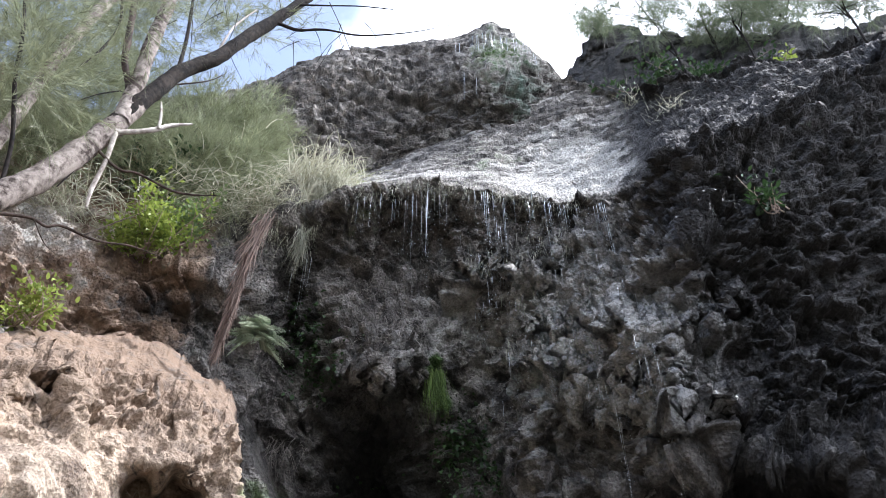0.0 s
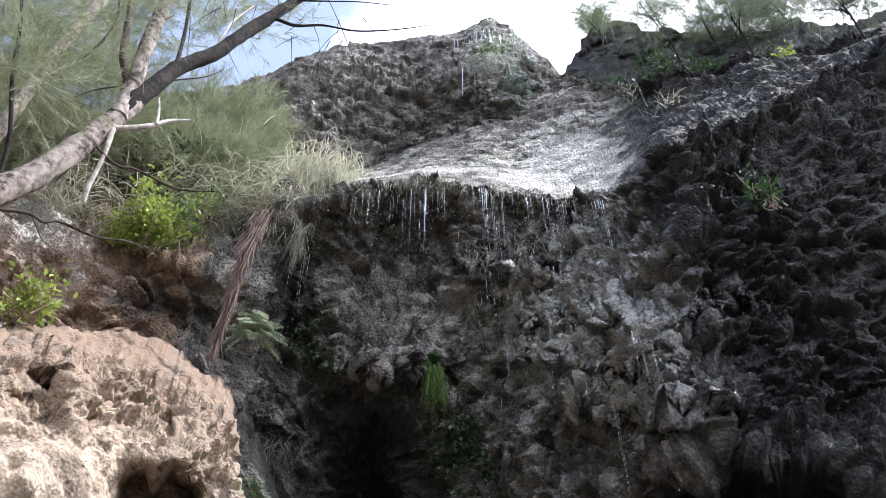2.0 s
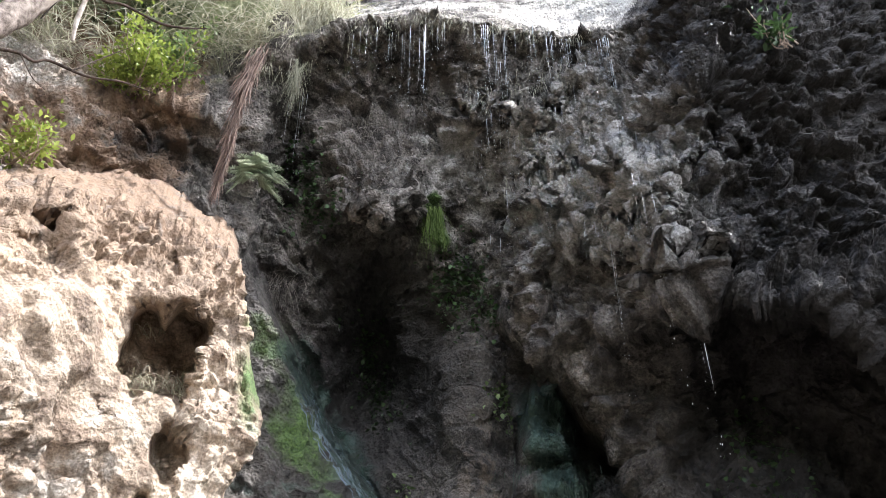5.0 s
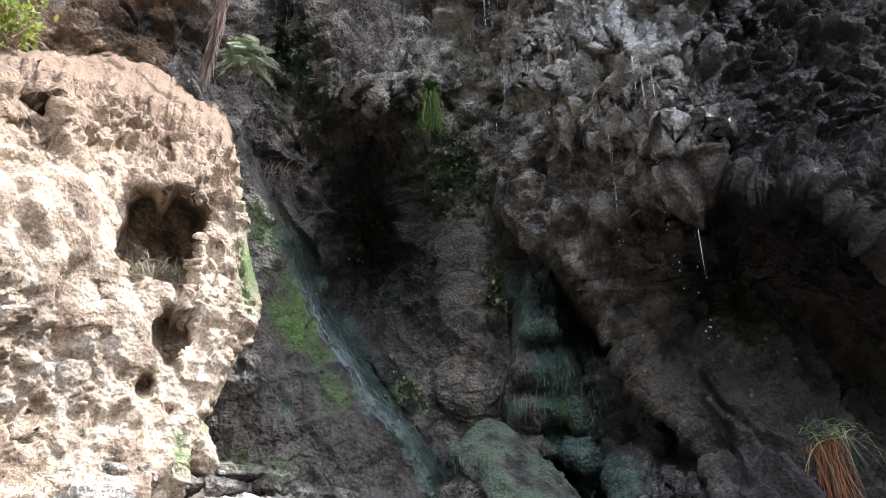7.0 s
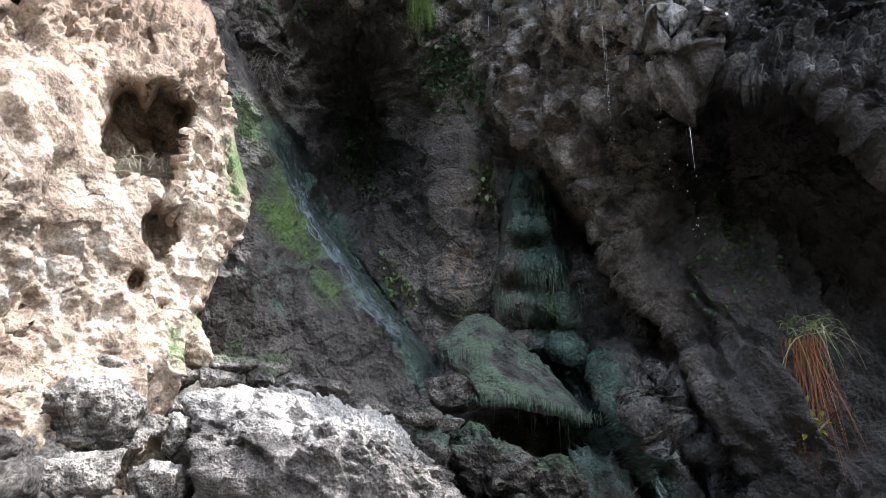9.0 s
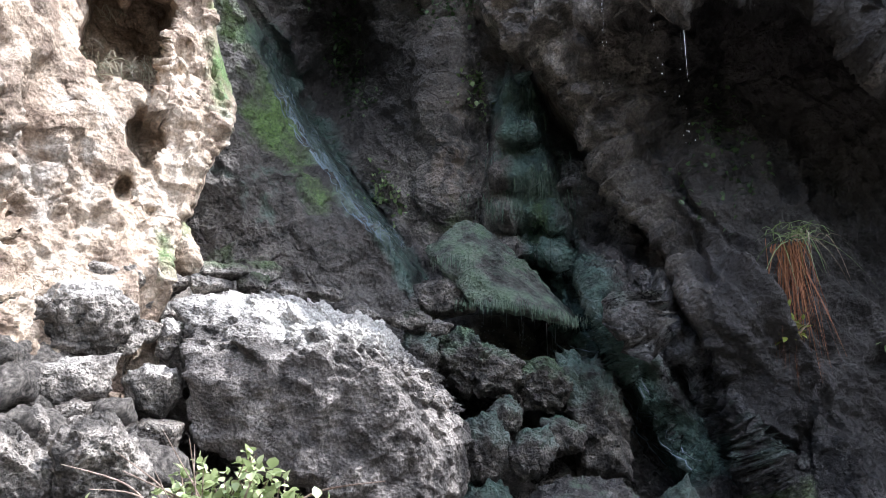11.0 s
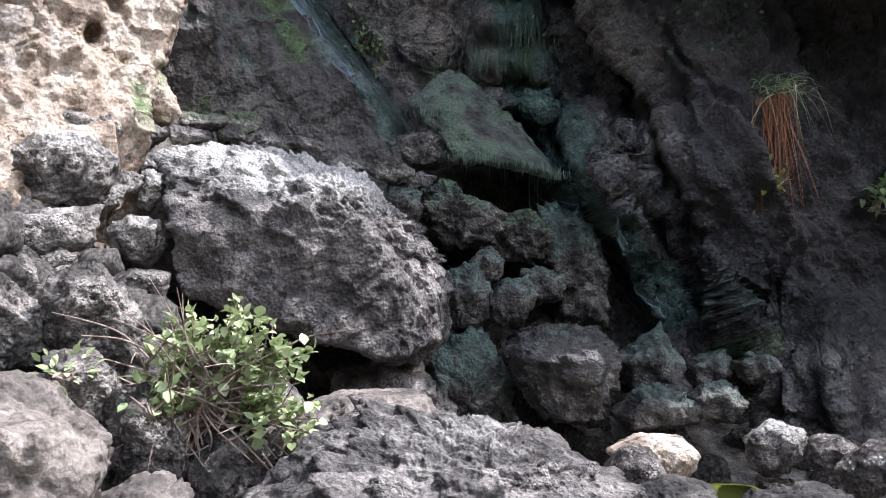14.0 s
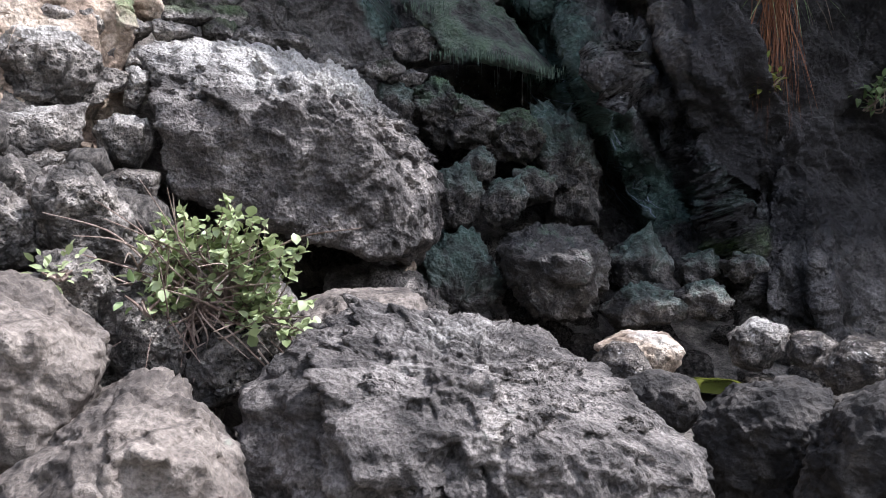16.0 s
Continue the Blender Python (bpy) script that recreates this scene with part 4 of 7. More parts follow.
# an unseen wooded slope across the gorge, added behind the standing place to cut sky light
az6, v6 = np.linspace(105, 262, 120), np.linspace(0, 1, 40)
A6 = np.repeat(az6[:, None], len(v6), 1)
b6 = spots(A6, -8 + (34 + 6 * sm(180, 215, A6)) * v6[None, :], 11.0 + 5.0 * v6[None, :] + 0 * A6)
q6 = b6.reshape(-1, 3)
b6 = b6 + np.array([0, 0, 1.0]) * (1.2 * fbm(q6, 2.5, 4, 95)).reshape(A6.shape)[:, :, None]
tagged(new("unseen_slope_backdrop", mesh_from("unseen_slope", b6.reshape(-1, 3), grid_faces(*A6.shape), SCRUB)), "unseen dark scrub slope added behind to hold back sky light", "slope", kind="structure")


# ---------------------------------------------------------------- ground
def ground_z(x, y):
    left = np.clip(0.15 - x, 0, 5) * sm(0.8, 4.2, y)
    z = 0.05 + 0.84 * left + 1.0 * np.clip(y - 4.9, 0, 2.2) * (1 - 0.55 * sm(0.8, 2.0, x)) - 0.02 * np.clip(-y - 2, 0, 60)
    return z


gx = np.concatenate([-np.geomspace(500, 4.6, 26)[:-1], np.linspace(-4.6, 4.6, 150), np.geomspace(4.6, 500, 26)[1:]])
gy = np.concatenate([-np.geomspace(500, 2.0, 26)[:-1], np.linspace(-2.0, 8.0, 160), np.geomspace(8.0, 500, 26)[1:]])
GX, GY = np.meshgrid(gx, gy, indexing="ij")
GZ = ground_z(GX, GY)
g = np.stack([GX, GY, GZ], -1)
near = np.exp(-((GX / 7) ** 2 + ((GY - 3) / 8) ** 2) ** 2)
gq = g.reshape(-1, 3)
GZ = GZ + near * (0.10 * fbm(gq, 0.6, 4, 80) + 0.09 * (0.5 - cells(gq, 0.22, 81))).reshape(GX.shape)
g = np.stack([GX, GY, GZ], -1)
tagged(new("ground", mesh_from("ground", g.reshape(-1, 3), grid_faces(*GX.shape), SOIL)), "dark damp gravel and rubble slope below the cliff", "ground", kind="structure")



def on_cliff(a, e, off=0.0):
    """Place on the cliff face at a bearing and slope angle, `off` metres out from it."""
    i = int(np.clip(np.searchsorted(az, a), 0, len(az) - 1))
    j = int(np.argmin(np.abs(E[i] - e)))
    c = P[i, j]
    w = np.array([0, 0, EYE]) - c
    return c + w / np.linalg.norm(w) * off


def on_spire(a, e, off=0.0):
    k = int(np.argmin(((AV - a) ** 2 + (EV - e) ** 2).ravel()))
    c = PS.reshape(-1, 3)[k]
    w = np.array([0, 0, EYE]) - c
    return c + w / np.linalg.norm(w) * off



def on_upper(a, e, off=0.0):
    k = int(np.argmin(((A2 - a) ** 2 + (E2 - e) ** 2).ravel()))
    c = P2.reshape(-1, 3)[k]
    w = np.array([0, 0, EYE]) - c
    return c + w / np.linalg.norm(w) * off

# ---------------------------------------------------------------- boulders
def unit_sphere(level):
    bm = bmesh.new()
    bmesh.ops.create_icosphere(bm, subdivisions=level, radius=1.0)
    v = np.array([tuple(x.co) for x in bm.verts], np.float64)
    bm.verts.index_update()
    f = np.array([[x.index for x in fc.verts] for fc in bm.faces], np.int32)
    bm.free()
    return v, f


BALLS = {k: unit_sphere(k) for k in (3, 4, 5, 6, 7)}


def rock_mesh(name, half, cuts, seed, mat, level=5, rough=1.0, holes=0.0, growth_and_sun=None):
    """A boulder of half sizes `half`: a rounded block with flat cuts (direction, distance), then broken up by relief."""
    u, f = BALLS[level]
    rng = np.random.default_rng(seed)
    p = 3.2
    r = 1.0 / (np.abs(u) ** p).sum(1) ** (1 / p)
    for n, d in cuts:
        n = np.array(n, float) / np.linalg.norm(n)
        c = u @ n
        lim = np.where(c > 0.05, d / np.maximum(c, 0.05), 9)
        k = 24.0
        r = -np.log(np.exp(-k * r) + np.exp(-k * np.minimum(lim, 3))) / k
    v = u * r[:, None] * np.array(half)
    s = float(np.mean(half))
    o = rng.uniform(-50, 50, 3)
    w = v + o
    rel = (0.13 * s * fbm(w, 0.9 * s, 3, seed) + rough * (0.05 * s * ridged(w, 0.45 * s, 4, seed + 3)
           + 0.13 * s * facets(w + 0.1 * s * fbm(w, 0.5 * s, 2, seed + 11)[:, None], 0.55 * s, seed + 12) + 0.30 * min(0.22 * s, 0.11) * facets(w, min(0.22 * s, 0.11), seed + 13)
           + 0.05 * min(s, 0.5) * (0.5 - cells(w, 0.16 if s > 0.3 else 0.4 * s, seed + 5)) + 0.010 * ridged(w, 0.05, 2, seed + 7)))
    if level >= 6:
        rel = (rel - 0.04 * np.clip(0.42 - cells(w, 0.06, seed + 15), 0, 1) + 0.008 * facets(w, 0.03, seed + 16) + rough * 0.016 * ridged(w, 0.09, 3, seed + 17)
               + rough * 0.05 * facets(w + 0.05 * fbm(w, 0.15, 2, seed + 18)[:, None], 0.19, seed + 19))
    if holes:
        rel = rel - holes * np.clip(0.40 - cells(w, 0.14, seed + 9), 0, 1)
    v = v + u * rel[:, None]
    # pale follows the upward side: crust on top, or sunlight put into the colour
    attrs = {k: np.clip(val * (1.6 * (u[:, 2] - 0.25) if k == "pale" else 0.35 + 0.65 * u[:, 2]), 0, 2) + 0 * rel for k, val in (growth_and_sun or {}).items()}
    return mesh_from(name, v, f, mat, True, attrs)


def random_cuts(rng, n=11):
    out = []
    for _ in range(n):
        d = rng.normal(0, 1, 3)
        out.append((tuple(d / np.linalg.norm(d)), rng.uniform(0.5, 0.92)))
    return out


def boulder(label, az_, el_, d, half, turn, seed, mat, level=5, cuts=None, rough=1.0, holes=0.0, group="boulders at the cliff foot", tilt=(0, 0), growth_and_sun=None):
    rng = np.random.default_rng(seed + 900)
    ob = new("boulder", rock_mesh("boulder", half, cuts if cuts is not None else random_cuts(rng), seed, mat, level, rough, holes, growth_and_sun))
    c = spot(az_, el_, d)
    ob.matrix_world = pose(c.x, c.y, c.z, tilt[0], tilt[1], turn)
    return tagged(ob, label, "boulder", group)


def relief_on(v, u, s, seed, level, rough, holes, amount=1.0, crust=0.0):
    """Breaks a smooth boulder surface up: large undulation, flat facets, crust and pits."""
    w = v + np.random.default_rng(seed).uniform(-50, 50, 3)
    rel = (amount * 0.10 * s * fbm(w, 0.9 * s, 3, seed) + rough * (0.035 * s * ridged(w, 0.45 * s, 4, seed + 3)
           + amount * 0.10 * s * facets(w + 0.1 * s * fbm(w, 0.5 * s, 2, seed + 11)[:, None], 0.55 * s, seed + 12) + 0.30 * min(0.22 * s, 0.11) * facets(w, min(0.22 * s, 0.11), seed + 13)
           + 0.05 * min(s, 0.5) * (0.5 - cells(w, 0.16 if s > 0.3 else 0.4 * s, seed + 5)) + 0.010 * ridged(w, 0.05, 2, seed + 7)))
    if level >= 6:
        rel = (rel - 0.04 * np.clip(0.42 - cells(w, 0.06, seed + 15), 0, 1) + 0.008 * facets(w, 0.03, seed + 16) + rough * 0.014 * ridged(w, 0.09, 3, seed + 17)
               + rough * 0.03 * facets(w + 0.05 * fbm(w, 0.15, 2, seed + 18)[:, None], 0.19, seed + 19))
    if holes:
        rel = rel - holes * np.clip(0.40 - cells(w, 0.14, seed + 9), 0, 1)
    if crust:          # lumpy, deeply pitted crust over the top and the sunny end
        where = sm(0.12, 0.32, u[:, 2] + 0.10 * fbm(w, 0.3, 2, seed + 21) + 0.55 * sm(0.55, 0.8, u[:, 0]))
        rel = rel + crust * where * (0.55 - 1.3 * sm(0.62, 0.2, cells(w + 0.04 * fbm(w, 0.1, 2, seed + 22)[:, None], 0.13, seed + 23)) * 0.5
                                     + 1.0 * facets(w + 0.03 * fbm(w, 0.1, 2, seed + 24)[:, None], 0.10, seed + 25) + 0.6 * facets(w, 0.045, seed + 26))
    return rel


def block_rock(label, corners, d, thick, seed, mat, level=5, near_pts=(), rough=1.0, holes=0.0, bulge=0.35, crisp=1.0,
               group="boulders at the cliff foot", growth_and_sun=None, amount=1.0, crust=0.0, all_over=False):
    """A boulder spanned by its outer corners (bearing, slope angle) at distance d, its rear `thick` behind, and corners
    (bearing, slope angle, distance) of its near face; edges rounded, faces broken up by relief."""
    cs = [spot(a, e, d) for a, e in corners]
    mid = sum(cs, Vector()) / len(cs)
    away = Vector((mid.x, mid.y, 0)).normalized()
    pts = list(cs) + [mid + (c - mid) * 0.8 + away * thick for c in cs] + [spot(*p) for p in near_pts]
    if not near_pts:
        pts += [mid + (c - mid) * 0.62 - away * thick * bulge for c in cs]
    bm = bmesh.new()
    for p in pts:
        bm.verts.new(p)
    bmesh.ops.convex_hull(bm, input=bm.verts[:])
    bm.normal_update()
    c0 = sum(pts, Vector()) / len(pts)
    planes = []
    for fc in bm.faces:
        n = fc.normal.copy()
        off = n.dot(fc.verts[0].co - c0)
        if off < 0:
            n, off = -n, -off
        if not any(n.dot(m_) > 0.97 for m_, _ in planes):
            planes.append((n, off))
    bm.free()
    u, f = BALLS[level]
    s = float(np.mean([(p - c0).length for p in pts])) * 0.75
    k = 30.0 * crisp / s
    acc = np.zeros(len(u))
    for n, off in planes:
        c = u @ np.array(n)
        acc += np.exp(-k * np.where(c > 0.05, np.minimum(off / np.maximum(c, 0.05), 3 * s), 3 * s))
    r = -np.log(acc) / k
    v = u * r[:, None]
    v = v + u * relief_on(v, u, s, seed, level, rough, holes, amount, crust)[:, None]
    # pale lies on upward faces, as real crust and as painted sunlight
    attrs = {}
    for key, val in (growth_and_sun or {}).items():
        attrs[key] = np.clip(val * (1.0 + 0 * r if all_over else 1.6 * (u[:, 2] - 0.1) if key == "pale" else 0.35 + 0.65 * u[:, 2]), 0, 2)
    ob = new("boulder", mesh_from("boulder", v, f, mat, True, attrs))
    ob.location = c0
    return tagged(ob, label, "boulder", group)


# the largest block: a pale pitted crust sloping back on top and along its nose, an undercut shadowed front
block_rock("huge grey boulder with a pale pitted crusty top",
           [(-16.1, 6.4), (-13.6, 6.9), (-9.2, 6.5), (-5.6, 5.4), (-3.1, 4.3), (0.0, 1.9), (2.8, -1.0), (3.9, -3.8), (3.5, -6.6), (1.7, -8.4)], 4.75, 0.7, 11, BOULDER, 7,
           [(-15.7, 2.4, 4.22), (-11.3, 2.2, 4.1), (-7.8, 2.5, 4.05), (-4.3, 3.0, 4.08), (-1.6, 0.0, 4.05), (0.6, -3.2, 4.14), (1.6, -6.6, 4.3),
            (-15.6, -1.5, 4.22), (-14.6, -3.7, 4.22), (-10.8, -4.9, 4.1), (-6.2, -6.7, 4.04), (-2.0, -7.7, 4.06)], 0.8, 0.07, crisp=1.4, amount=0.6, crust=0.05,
           growth_and_sun={"pale": 0.9, "moss": 0, "algae": 0, "warm": 0, "wet": 0})
# its upper side is lightened to stand for stronger sun
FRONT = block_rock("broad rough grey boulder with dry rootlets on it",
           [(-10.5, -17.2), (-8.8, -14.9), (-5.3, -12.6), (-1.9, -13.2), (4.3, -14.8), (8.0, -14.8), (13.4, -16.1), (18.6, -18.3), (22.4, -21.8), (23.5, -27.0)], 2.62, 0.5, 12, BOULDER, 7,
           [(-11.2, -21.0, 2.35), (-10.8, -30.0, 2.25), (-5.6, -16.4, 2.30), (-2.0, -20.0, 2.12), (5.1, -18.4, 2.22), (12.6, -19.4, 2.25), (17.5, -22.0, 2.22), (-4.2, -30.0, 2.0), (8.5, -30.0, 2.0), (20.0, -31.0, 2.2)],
           1.3, 0.08, crisp=1.2, amount=0.8, crust=0.02, growth_and_sun={"pale": 0.32, "moss": 0, "algae": 0, "warm": 0, "wet": 0})
block_rock("smooth rounded brown-grey boulder in sunlight",
           [(-25.7, -8.2), (-22.8, -8.8), (-20.9, -10.9), (-19.5, -12.6), (-19.3, -14.6), (-20.5, -16.4), (-24.5, -19.8), (-28.4, -20.4), (-32.3, -17.7), (-32.4, -11.8), (-29.3, -8.6)], 2.6, 0.5, 13, BROWNROCK, 6,
           (), 0.7, 0.0, 0.55, amount=0.6)
block_rock("low angular grey boulder half in shade",
           [(-27.5, -21.0), (-23.1, -19.0), (-19.9, -16.6), (-18.0, -16.0), (-14.7, -16.6), (-12.2, -20.3), (-10.5, -23.2), (-10.3, -28.5), (-26.9, -28.0)], 2.22, 0.35, 14, BROWNROCK, 6,
           [(-20.0, -19.5, 1.98), (-14.0, -21.0, 1.95), (-24.0, -26.0, 1.9), (-12.5, -28.0, 1.9)], 1.0, 0.0, crisp=1.3, amount=0.8)
block_rock("flat brown boulder wedged under a larger one",
           [(-9.1, -13.1), (-7.9, -12.2), (-4.3, -10.9), (1.8, -10.8), (2.8, -12.3), (2.4, -15.2), (-4.0, -16.0), (-8.8, -14.8)], 3.2, 0.4, 15, BROWNROCK, 6, (), 0.7, amount=0.6)
block_rock("squarish dark wet boulder standing in the stream",
           [(7.7, -7.5), (8.8, -6.5), (12.0, -5.7), (14.6, -6.8), (15.3, -8.5), (14.8, -11.6), (12.5, -12.6), (10.8, -12.4), (9.2, -10.8)], 5.0, 0.45, 16, WETROCK, 6,
           [(8.6, -8.0, 4.72), (10.8, -8.4, 4.6), (14.0, -7.8, 4.66), (10.9, -12.0, 4.72), (13.8, -11.4, 4.72)], 1.2, 0.0, crisp=1.3, group="boulders in the cascade", growth_and_sun={"wet": 1.0, "moss": 0.25, "algae": 0.3, "warm": 0, "pale": 0})
block_rock("rounded knobbly pale boulder below the tufa",
           [(-26.2, 4.9), (-24.7, 6.6), (-23.1, 7.2), (-21.0, 7.1), (-19.4, 6.1), (-19.0, 3.8), (-20.7, 2.6), (-22.7, 2.2), (-25.0, 2.7)], 4.5, 0.45, 17, PALEROCK, 6, (), 1.2, 0.06,
           growth_and_sun={"pale": 0.7, "moss": 0, "algae": 0, "warm": 0, "wet": 0})

# the mossy flowstone wedge over its dark hollow, and the rock that carries it
FLOW = {"algae": 0.52, "moss": 0.34, "wet": 0.3, "warm": 0.0, "pale": 0.3}
block_rock("mossy flowstone wedge with an undercut dripping edge",
           [(0.8, 10.1), (2.5, 11.5), (3.9, 12.2), (6.1, 10.9), (9.3, 7.5), (11.3, 5.4), (11.5, 4.7)], 6.5, 0.5, 31, CLIFF, 6,
           [(1.4, 9.6, 6.2), (3.6, 9.0, 6.0), (4.1, 6.2, 5.85), (7.5, 6.05, 5.75), (9.6, 5.4, 5.8), (11.4, 4.7, 5.95), (4.0, 7.0, 6.4)], 0.7, crisp=1.6, amount=0.5, group="flowstone", growth_and_sun=FLOW, crust=0.015, all_over=True)
block_rock("dark rock under the flowstone wedge", [(-0.3, 7.6), (2.4, 8.3), (4.1, 7.9), (4.3, 5.8), (1.0, 5.2), (-0.5, 6.0)], 6.2, 0.4, 32, CLIFF, 5, (), 0.9, group="flowstone",
           growth_and_sun={"algae": 0.2, "moss": 0.3, "wet": 0.4, "warm": 0.0, "pale": 0.0, "shade_and_dark_rock": 0.2})

WET = {"algae": 0.65, "wet": 0.6, "warm": 0.0, "pale": 0.15}
for lab, cs, d_, th, sd, gr in (
        ("mossy wet boulder under the flowstone lip", [(1.4, 3.4), (3.5, 4.2), (5.9, 3.1), (7.5, 1.6), (6.7, 0.1), (3.6, 0.0), (1.9, 1.6)], 5.7, 0.4, 41, 0.5),
        ("dark wet boulder beside the cascade", [(-0.7, 4.1), (1.2, 3.8), (1.7, 2.4), (0.6, 0.8), (-0.8, 1.6)], 5.45, 0.3, 42, 0.0),
        ("mossy wet boulder in the cascade", [(7.4, 1.5), (9.1, 2.2), (10.5, 1.2), (10.0, -1.1), (7.8, -0.7)], 5.75, 0.35, 45, 0.6),
        ("dark wet round boulder in the cascade", [(3.3, -2.0), (5.4, -1.4), (6.6, -4.0), (5.6, -6.0), (3.7, -6.0)], 5.3, 0.3, 44, 0.0),
        ("small wet boulder in the cascade", [(4.9, -1.6), (6.3, -0.3), (7.4, -1.2), (7.0, -2.7), (5.5, -2.9)], 5.4, 0.22, 46, 0.1),
        ("dark wet round boulder in the cascade", [(6.2, -4.1), (7.4, -2.7), (8.9, -2.6), (9.6, -3.7), (9.0, -5.2), (7.4, -6.0)], 5.3, 0.3, 43, 0.1),
        ("small mossy boulder in the cascade", [(8.7, -2.0), (10.2, -1.7), (11.5, -2.5), (11.4, -3.9), (9.8, -4.3)], 5.45, 0.25, 36, 0.4),
        ("wet rock face under the wedge's corner", [(10.8, 2.6), (13.1, 2.0), (14.2, -0.9), (14.8, -5.6), (11.4, -6.0), (10.6, -1.7)], 5.9, 0.4, 49, 0.1),
        ("wet dark rock face under the cascade", [(2.2, -7.2), (6.4, -6.8), (7.8, -9.8), (7.4, -15.0), (3.6, -15.4), (2.0, -12.2)], 5.25, 0.4, 70, 0.1),
        ("wet lumpy boulder at the wall foot", [(15.4, -7.9), (18.3, -5.9), (19.2, -7.8), (20.3, -10.2), (17.8, -10.9), (15.9, -9.6)], 5.4, 0.35, 37, 0.15),
        ("wet brown boulder at the wall foot", [(20.2, -8.1), (22.3, -7.5), (23.0, -8.8), (21.9, -9.6), (20.4, -9.4)], 5.5, 0.25, 38, 0.0),
        ("wet brown boulder at the wall foot", [(22.9, -8.0), (25.1, -7.5), (26.0, -8.4), (24.0, -9.4)], 5.5, 0.25, 39, 0.0),
        ("flat wet boulder at the wall foot", [(20.0, -10.3), (22.6, -9.5), (23.8, -10.7), (22.9, -11.9), (20.7, -11.9)], 5.0, 0.28, 48, 0.0),
        ("low wet rock behind the pool", [(15.0, -11.7), (17.9, -9.9), (20.9, -10.9), (20.4, -12.2), (16.2, -13.0)], 4.95, 0.3, 64, 0.0)):
    block_rock(lab, cs, d_, th, sd, WETROCK, 6 if sd in (41, 45, 49, 70) else 5, (), 1.7, group="boulders in the cascade", growth_and_sun={**WET, "moss": gr}, crust=0.02)

